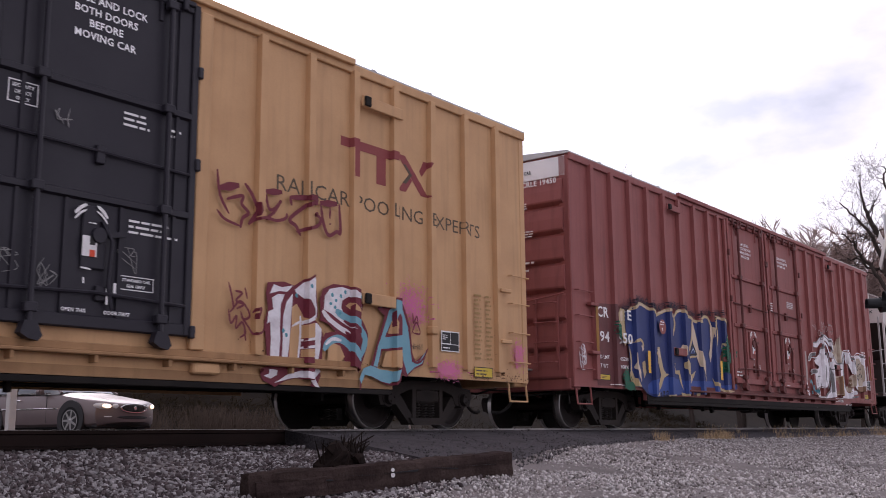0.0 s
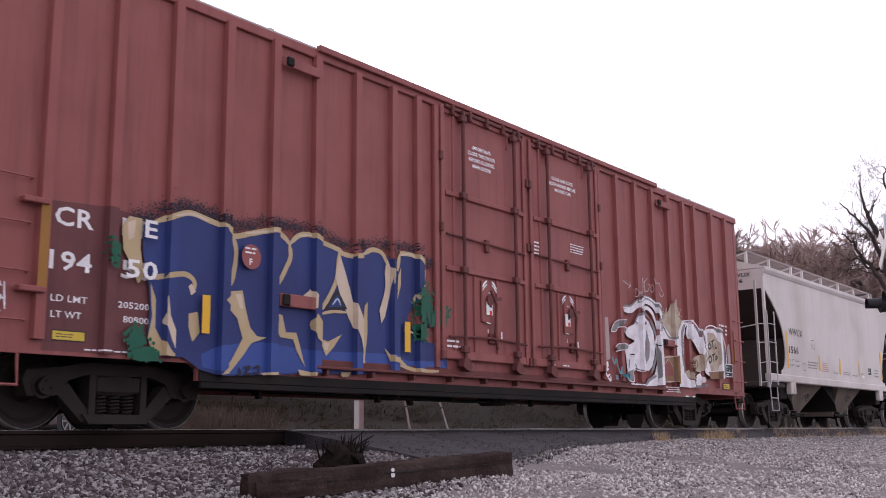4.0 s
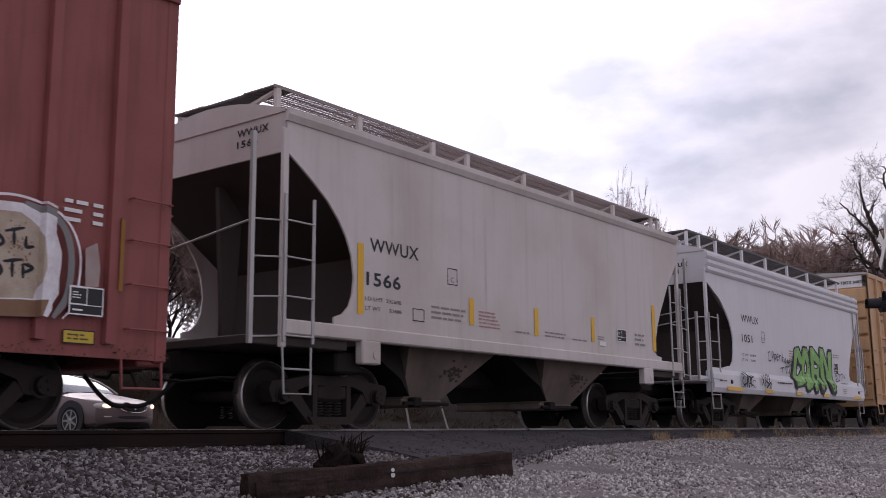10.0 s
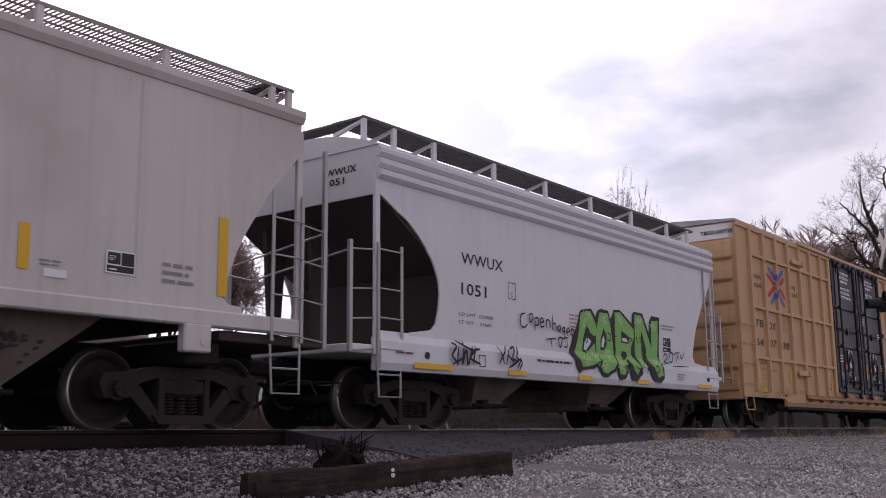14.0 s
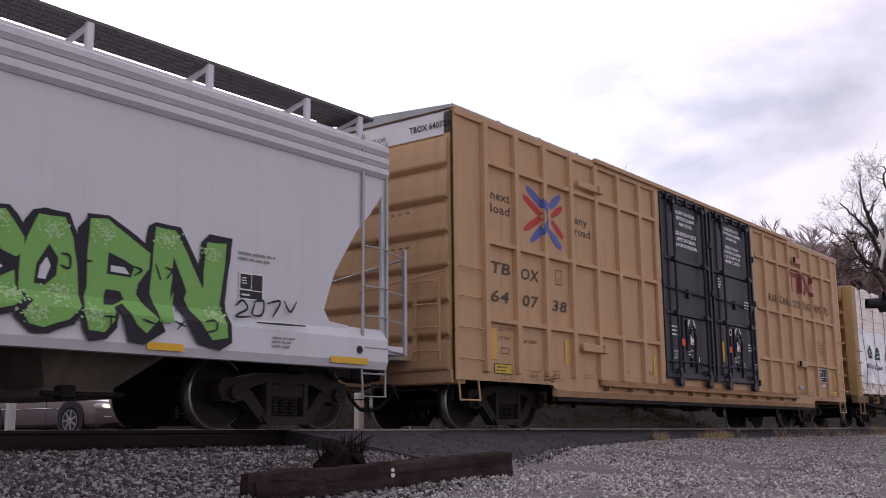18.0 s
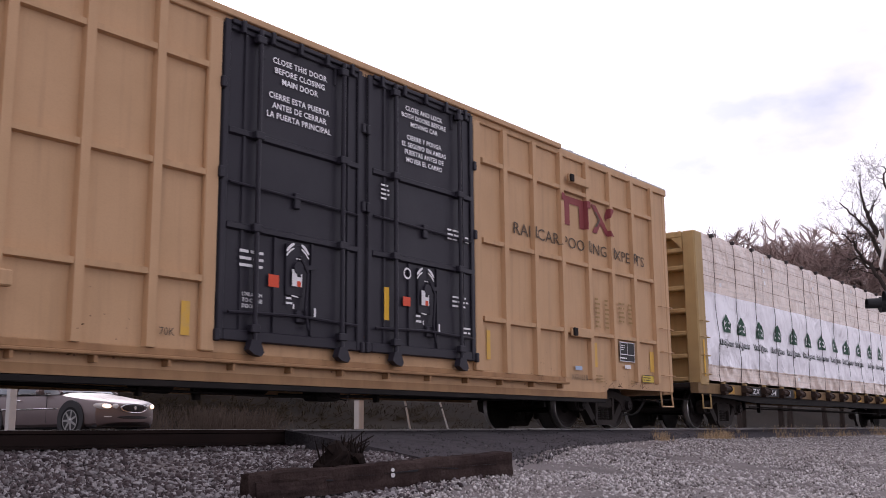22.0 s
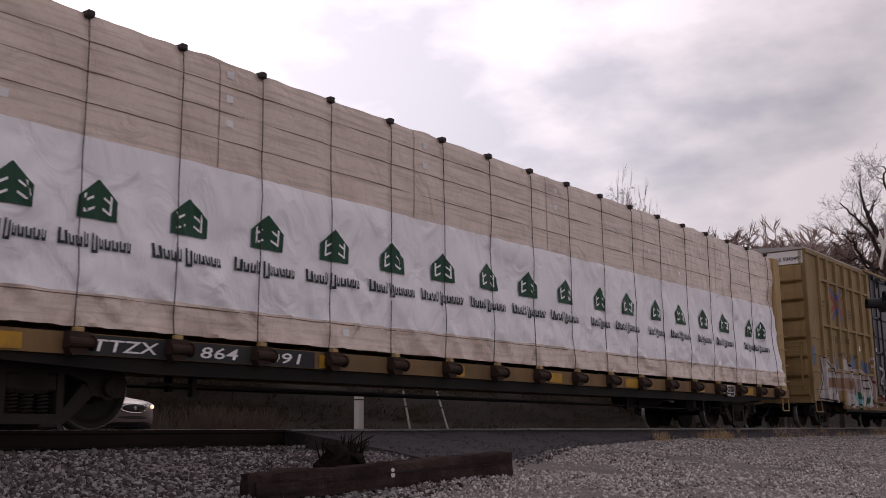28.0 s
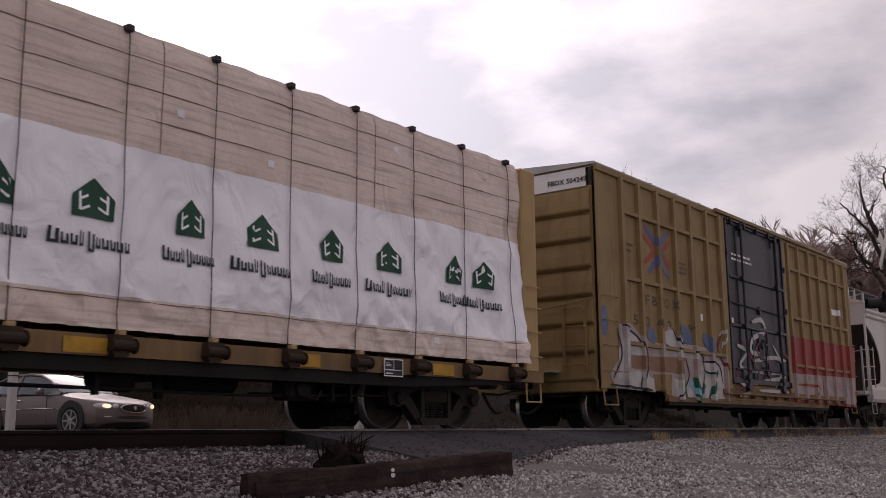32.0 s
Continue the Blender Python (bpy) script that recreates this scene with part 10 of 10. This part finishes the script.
blob(car_a, G_SKYBLUE, [(14.78, 0.64), (14.86, 0.78), (15.01, 0.83), (15.2, 0.78), (15.45, 0.77), (15.55, 0.8), (15.5, 0.65), (15.38, 0.6), (15.22, 0.62), (15.02, 0.68), (14.88, 0.7), (14.82, 0.58)])
stroke(car_a, G_MAROON, 0.03, [(15.15, 1.61), (15.3, 1.72), (15.48, 1.76), (15.62, 1.73), (15.72, 1.58), (15.82, 1.32), (15.88, 0.95), (16.06, 0.93), (16.22, 1.11)])
stroke(car_a, G_MAROON, 0.1, [(12.37, 2.76), (12.66, 2.84)])
stroke(car_a, G_MAROON, 0.085, [(13.07, 2.84), (13.35, 2.88)])
stroke(car_a, G_MAROON, 0.07, [(13.48, 2.84), (13.75, 2.88), (13.96, 2.9)])
stroke(car_a, G_MAROON, 0.09, [(14.01, 2.86), (14.33, 2.9)])
stroke(car_a, G_MAROON, 0.1, [(13.85, 2.89), (13.89, 2.8)])
stroke(car_a, G_MAROON, 0.04, [(12.32, 2.97), (12.37, 2.68), (12.51, 2.47)])
stroke(car_a, G_MAROON, 0.045, [(12.47, 2.64), (12.71, 2.72), (12.7, 2.62), (12.81, 2.53), (12.72, 2.45), (12.69, 2.33)])
stroke(car_a, G_MAROON, 0.035, [(12.33, 2.49), (12.45, 2.4), (12.69, 2.35)])
stroke(car_a, G_MAROON, 0.05, [(12.74, 2.88), (12.85, 2.77), (12.95, 2.6), (12.9, 2.5), (12.81, 2.39)])
stroke(car_a, G_MAROON, 0.035, [(12.81, 2.39), (12.95, 2.48), (13.17, 2.51)])
stroke(car_a, G_MAROON, 0.04, [(13.07, 2.84), (13.13, 2.64), (13.22, 2.65), (13.33, 2.77), (13.22, 2.61), (13.13, 2.53), (13.26, 2.51), (13.41, 2.56), (13.43, 2.63)])
stroke(car_a, G_MAROON, 0.045, [(13.48, 2.84), (13.51, 2.74)])
stroke(car_a, G_MAROON, 0.05, [(13.9, 2.86), (13.7, 2.74), (13.48, 2.56), (13.59, 2.49), (13.67, 2.38)])
stroke(car_a, G_MAROON, 0.045, [(13.59, 2.42), (13.85, 2.51), (13.98, 2.56), (14.02, 2.63), (13.98, 2.68), (13.85, 2.69)])
stroke(car_a, G_MAROON, 0.05, [(14.02, 2.84), (14.07, 2.61), (14.17, 2.46), (14.32, 2.53), (14.39, 2.54), (14.36, 2.91)])
stroke(car_a, G_MAROON, 0.04, [(14.19, 2.83), (14.19, 2.68)])
stroke(car_a, G_MAROON, 0.04, [(14.19, 2.62), (14.2, 2.6)])
stroke(car_a, G_MAROON, 0.028, [(12.53, 1.67), (12.58, 1.53), (12.62, 1.36)])
stroke(car_a, G_MAROON, 0.028, [(12.63, 1.58), (12.74, 1.56), (12.65, 1.47), (12.76, 1.43), (12.66, 1.37)])
stroke(car_a, G_MAROON, 0.028, [(12.78, 1.63), (12.82, 1.5)])
stroke(car_a, G_MAROON, 0.028, [(12.56, 1.32), (12.7, 1.46), (12.81, 1.4), (12.86, 1.3), (12.77, 1.26), (12.72, 1.35)])
stroke(car_a, G_MAROON, 0.028, [(12.54, 1.36), (12.58, 1.2), (12.66, 1.29), (12.65, 1.14)])
stroke(car_a, G_MAROON, 0.028, [(12.66, 1.14), (12.75, 1.22), (12.8, 1.1), (12.72, 1.04)])
stroke(car_a, G_MAROON, 0.028, [(12.73, 1.29), (12.83, 1.19), (12.92, 1.1), (13.01, 1.14), (13.05, 1.27)])
stroke(car_a, G_MAROON, 0.028, [(12.78, 1.15), (12.81, 1.01)])
stroke(car_a, G_MAROON, 0.028, [(12.9, 1.34), (12.97, 1.4), (12.94, 1.27)])
stroke(car_a, G_MAROON, 0.025, [(15.87, 1.6), (15.89, 1.46), (15.96, 1.56), (15.99, 1.44)])
stroke(car_a, G_MAROON, 0.025, [(15.84, 1.3), (15.95, 1.47), (16.03, 1.32), (15.87, 1.32)])
blob(car_f, G_PALE, [(0.72, 1.93), (1.21, 1.99), (1.73, 1.71), (2.56, 1.66), (2.87, 2.06), (3.52, 1.74), (4.65, 1.72), (5.7, 1.58), (5.71, 0.59), (2.89, 0.56), (2.87, 1.07), (2.05, 0.98), (2.17, 0.69), (0.54, 0.74), (0.3, 0.97), (0.71, 1.29)])
blob(car_f, G_DULLWHITE, [(0.85, 1.88), (1.15, 1.91), (1.63, 1.64), (1.68, 1.4), (1.03, 1.38), (0.91, 1.06), (0.71, 1.05), (0.68, 1.41)])
blob(car_f, G_DULLWHITE, [(2.59, 1.91), (3.05, 2), (3.48, 1.67), (4.46, 1.63), (4.36, 1.44), (2.69, 1.46)])
blob(car_f, G_DULLWHITE, [(0.65, 1.01), (1.51, 1.09), (2.12, 0.95), (2.1, 0.71), (0.59, 0.75)])
blob(car_f, G_DULLWHITE, [(2.94, 1.01), (3.87, 0.91), (4.61, 1.42), (5.59, 1.47), (5.6, 0.61), (3.2, 0.58)])
blob(car_f, G_TANDIRTY, [(1.02, 1.36), (3.61, 1.44), (3.41, 1.09), (1.04, 1.12)])
blob(car_f, M_YELLOW_F, [(2.06, 1.04), (2.95, 1.07), (2.83, 0.71), (2.25, 0.76)])
stroke(car_f, G_DULLBLUE, 0.3, [(1.94, 1.93), (2.24, 1.68)])
stroke(car_f, G_DULLBLUE, 0.35, [(3.29, 2.07), (3.99, 1.82)])
stroke(car_f, G_DULLBLUE, 0.3, [(4.59, 1.97), (5.08, 1.66)])
stroke(car_f, G_DULLBLUE, 0.28, [(0.18, 2.22), (0.16, 1.68)])
stroke(car_f, G_GREEN, 0.16, [(3.35, 1.22), (3.6, 0.61)])
stroke(car_f, G_GREEN, 0.18, [(3.97, 1.05), (4.2, 0.6), (4.54, 0.93)])
stroke(car_f, G_GREEN, 0.14, [(5.29, 1.24), (4.71, 0.61)])
stroke(car_f, G_SKYBLUE, 0.12, [(3.65, 1.03), (4.02, 0.77), (4.51, 0.65)])
stroke(car_f, G_DARK, 0.05, [(0.85, 1.94), (1.56, 1.68), (1.73, 1.22), (1.55, 0.77), (2.03, 0.72)])
stroke(car_f, G_DARK, 0.05, [(2.6, 2.01), (2.71, 1.66), (3.64, 1.61)])
stroke(car_f, G_DARK, 0.05, [(3.05, 2.02), (3.48, 1.64), (4.45, 1.55), (4.58, 1.21), (5.28, 1.17)])
stroke(car_f, G_DARK, 0.05, [(0.31, 0.79), (2.03, 0.73)])
stroke(car_f, G_DARK, 0.05, [(0.65, 1.84), (0.8, 1.36), (0.45, 0.92)])
stroke(car_f, G_DARK, 0.05, [(4.44, 1.41), (5.31, 1.38), (5.52, 0.96)])
stroke(car_f, G_DARK, 0.05, [(3.61, 1.44), (3.73, 1.04), (3.2, 0.62)])
stroke(car_f, G_DARK, 0.05, [(4.58, 1.21), (4.34, 0.64)])
blob(car_f, G_RED, [(9.97, 2.34), (15.75, 2.38), (15.46, 0.58), (9.76, 0.66)])
blob(car_f, G_PALE, [(9.95, 1.38), (15.56, 1.45), (15.41, 0.65), (9.82, 0.73)])
stroke(car_f, G_DULLWHITE, 0.12, [(7.31, 2.49), (7.96, 2.58), (8.13, 2.31), (7.35, 2.1), (7.19, 1.78), (7.92, 1.74)])
stroke(car_f, G_DULLWHITE, 0.1, [(6.31, 1.88), (6.89, 1.76), (6.44, 1.44), (6.81, 1.3)])
stroke(car_f, G_DULLWHITE, 0.1, [(7.26, 1.55), (8.57, 1.7), (9.48, 1.66)])
stroke(car_f, G_DULLWHITE, 0.1, [(7.12, 1.31), (9.18, 1.32)])
stroke(car_f, G_DULLWHITE, 0.1, [(7.17, 1.01), (9.4, 1.25)])
stroke(car_f, G_DULLWHITE, 0.09, [(7.56, 0.87), (9.56, 0.88)])
stroke(car_f, G_DULLWHITE, 0.08, [(5.4, 2.04), (5.78, 2.14), (5.54, 1.76)])
stroke(car_f, G_DULLWHITE, 0.1, [(6.2, 1.13), (6.94, 0.81), (6.33, 0.72)])
stroke(car_f, G_DULLWHITE, 0.08, [(8.63, 2.02), (9.21, 1.48), (8.66, 0.98)])
stroke(car_f, G_MAROON, 0.07, [(5.6, 2.13), (5.35, 1.68), (6.01, 1.12)])
stroke(car_f, G_MAROON, 0.06, [(6.53, 2.05), (7.61, 1.18), (6.15, 0.83)])
stroke(car_f, G_MAROON, 0.09, [(9.29, 1.9), (9.93, 1.52), (9.56, 0.84)])
stroke(car_f, G_MAROON, 0.06, [(8.24, 2.32), (7.51, 1.8), (8.52, 1.45), (7.59, 1.02)])
stroke(car_f, G_MAROON, 0.06, [(5.87, 1.48), (6.37, 0.99), (5.76, 0.67)])
stroke(car_f, G_RED, 0.07, [(11.05, 1.48), (11.16, 0.79)])
stroke(car_f, G_RED, 0.07, [(12.52, 1.45), (12.49, 0.69)])
stroke(car_f, G_RED, 0.07, [(13.82, 1.41), (13.49, 0.66)])
stroke(car_f, G_RED, 0.07, [(10.34, 1.11), (12.16, 1.08), (11.56, 0.8)])
stroke(car_f, G_DULLBLUE, 0.2, [(14.51, 2.1), (14.32, 0.86)])
stroke(car_g, G_DARK, 0.04, [(2.25, 1.24), (2.34, 1.19), (2.24, 1.05), (2.39, 0.93)])
stroke(car_g, G_DARK, 0.04, [(2.39, 1.19), (2.35, 0.9)])
stroke(car_g, G_DARK, 0.04, [(2.55, 1.29), (2.48, 0.93), (2.58, 1.15), (2.62, 0.93), (2.75, 1.22)])
stroke(car_g, G_DARK, 0.04, [(2.82, 1.22), (2.75, 0.94)])
stroke(car_g, G_DARK, 0.04, [(2.87, 1.2), (2.69, 1.04), (2.94, 0.95)])
stroke(car_g, G_DARK, 0.04, [(2.36, 1.28), (2.7, 1.16), (2.93, 1.18)])
stroke(car_g, G_DARK, 0.04, [(2.24, 0.92), (2.56, 1.05)])
stroke(car_g, G_DARK, 0.035, [(3.43, 1.26), (3.59, 0.98)])
stroke(car_g, G_DARK, 0.035, [(3.68, 1.28), (3.43, 0.98)])
stroke(car_g, G_DARK, 0.035, [(3.71, 1.22), (3.63, 0.97)])
stroke(car_g, G_DARK, 0.035, [(3.76, 1.23), (3.91, 1.27), (3.81, 1.1), (3.98, 1.03)])
stroke(car_g, G_DARK, 0.035, [(3.66, 1.14), (3.84, 1.02), (3.7, 0.93)])
stroke(car_g, G_DARK, 0.035, [(3.79, 0.96), (4.04, 1.09), (3.93, 0.92)])
stroke(car_g, G_DARK, 0.035, [(4.0, 1.28), (3.92, 1.11), (4.07, 1.04), (3.99, 0.9)])
stroke(car_g, G_DARK, 0.028, [(4.33, 1.86), (4.2, 1.81), (4.18, 1.66), (4.29, 1.62), (4.39, 1.68)])
stroke(car_g, G_DARK, 0.028, [(4.44, 1.84), (4.47, 1.72), (4.55, 1.78), (4.53, 1.86), (4.44, 1.84)])
stroke(car_g, G_DARK, 0.028, [(4.61, 1.81), (4.61, 1.59)])
stroke(car_g, G_DARK, 0.028, [(4.61, 1.8), (4.71, 1.8), (4.71, 1.7), (4.62, 1.68)])
stroke(car_g, G_DARK, 0.028, [(4.78, 1.74), (4.88, 1.76), (4.83, 1.82), (4.77, 1.76), (4.8, 1.67), (4.9, 1.68)])
stroke(car_g, G_DARK, 0.028, [(4.97, 1.66), (4.97, 1.79), (5.07, 1.78), (5.08, 1.67)])
stroke(car_g, G_DARK, 0.028, [(5.16, 1.92), (5.17, 1.64), (5.17, 1.74), (5.26, 1.75), (5.27, 1.64)])
stroke(car_g, G_DARK, 0.028, [(5.38, 1.74), (5.31, 1.68), (5.39, 1.64), (5.4, 1.74), (5.43, 1.63)])
stroke(car_g, G_DARK, 0.028, [(5.54, 1.72), (5.47, 1.67), (5.54, 1.64), (5.55, 1.72), (5.55, 1.53), (5.46, 1.53)])
stroke(car_g, G_DARK, 0.028, [(5.61, 1.64), (5.72, 1.65), (5.68, 1.71), (5.61, 1.65), (5.66, 1.56)])
stroke(car_g, G_DARK, 0.028, [(5.79, 1.55), (5.78, 1.7), (5.86, 1.67), (5.87, 1.53)])
stroke(car_g, G_DARK, 0.028, [(4.95, 1.47), (5.25, 1.5)])
stroke(car_g, G_DARK, 0.028, [(5.1, 1.49), (5.12, 1.33)])
stroke(car_g, G_DARK, 0.028, [(5.32, 1.49), (5.39, 1.36), (5.46, 1.51), (5.38, 1.53), (5.32, 1.49)])
stroke(car_g, G_DARK, 0.028, [(5.52, 1.53), (5.66, 1.54)])
stroke(car_g, G_DARK, 0.028, [(5.61, 1.53), (5.61, 1.38), (5.52, 1.38)])
stroke(car_g, G_DARK, 0.028, [(9.35, 1.41), (9.45, 1.48), (9.53, 1.39), (9.33, 1.28), (9.58, 1.3)])
stroke(car_g, G_DARK, 0.028, [(9.65, 1.49), (9.61, 1.33), (9.76, 1.34), (9.78, 1.5), (9.65, 1.49)])
stroke(car_g, G_DARK, 0.028, [(9.84, 1.48), (10.05, 1.52), (9.93, 1.32)])
stroke(car_g, G_DARK, 0.028, [(10.11, 1.54), (10.22, 1.41), (10.33, 1.55)])
stroke(car_g, G_DARK, 0.028, [(9.63, 1.23), (10.44, 1.25)])

# paint that lies over the graffiti
patch(car_c, 2.70, 2.81, 1.05, 1.48, M_REFLECT, "reflector", 0.0, "bright yellow reflector strip")
patch(car_c, 6.22, 6.34, 1.04, 1.46, M_REFLECT, "reflector", 0.0, "bright yellow reflector strip")
lay(car_c, "stencil_disc", flat([[(0.15 * math.cos(0.4 * k), 0.15 * math.sin(0.4 * k)) for k in range(16)]]), M_RED, 3.4, 2.0)
letters(car_c, "F", 3.37, 1.9, 0.08, M_WHITE, bold=0.02)
small_print(car_c, 3.3, 3.5, 2.02, 2.12, 2, M_WHITE, 50)
letters(car_c, "E", 1.90, 2.02, 0.195, M_WHITE, 0.16, bold=0.02)
letters(car_c, "50", 1.69, 1.57, 0.195, M_WHITE, 0.39, bold=0.02)
data_plate(car_c, 17.41, 17.8, 1.12, 1.41)
# ---- what moves ----
def motions():
    for ob, x0 in moving:
        walk(ob, [(t, pose(x0 - g, TRACK_Y, 0)) for t, g in enumerate(GONE)])
    steps = []
    for t in range(32):
        for k in range(6):
            g = GONE[t] + (GONE[t + 1] - GONE[t]) * k / 6
            steps.append((t + k / 6, g))
    steps.append((32.0, GONE[32]))
    for ob, x in wheels:
        walk(ob, [(t, pose(x, 0, WHEEL_R) @ pose(0, 0, 0, 0, -math.degrees(g / WHEEL_R), 0)) for t, g in steps])


motions()
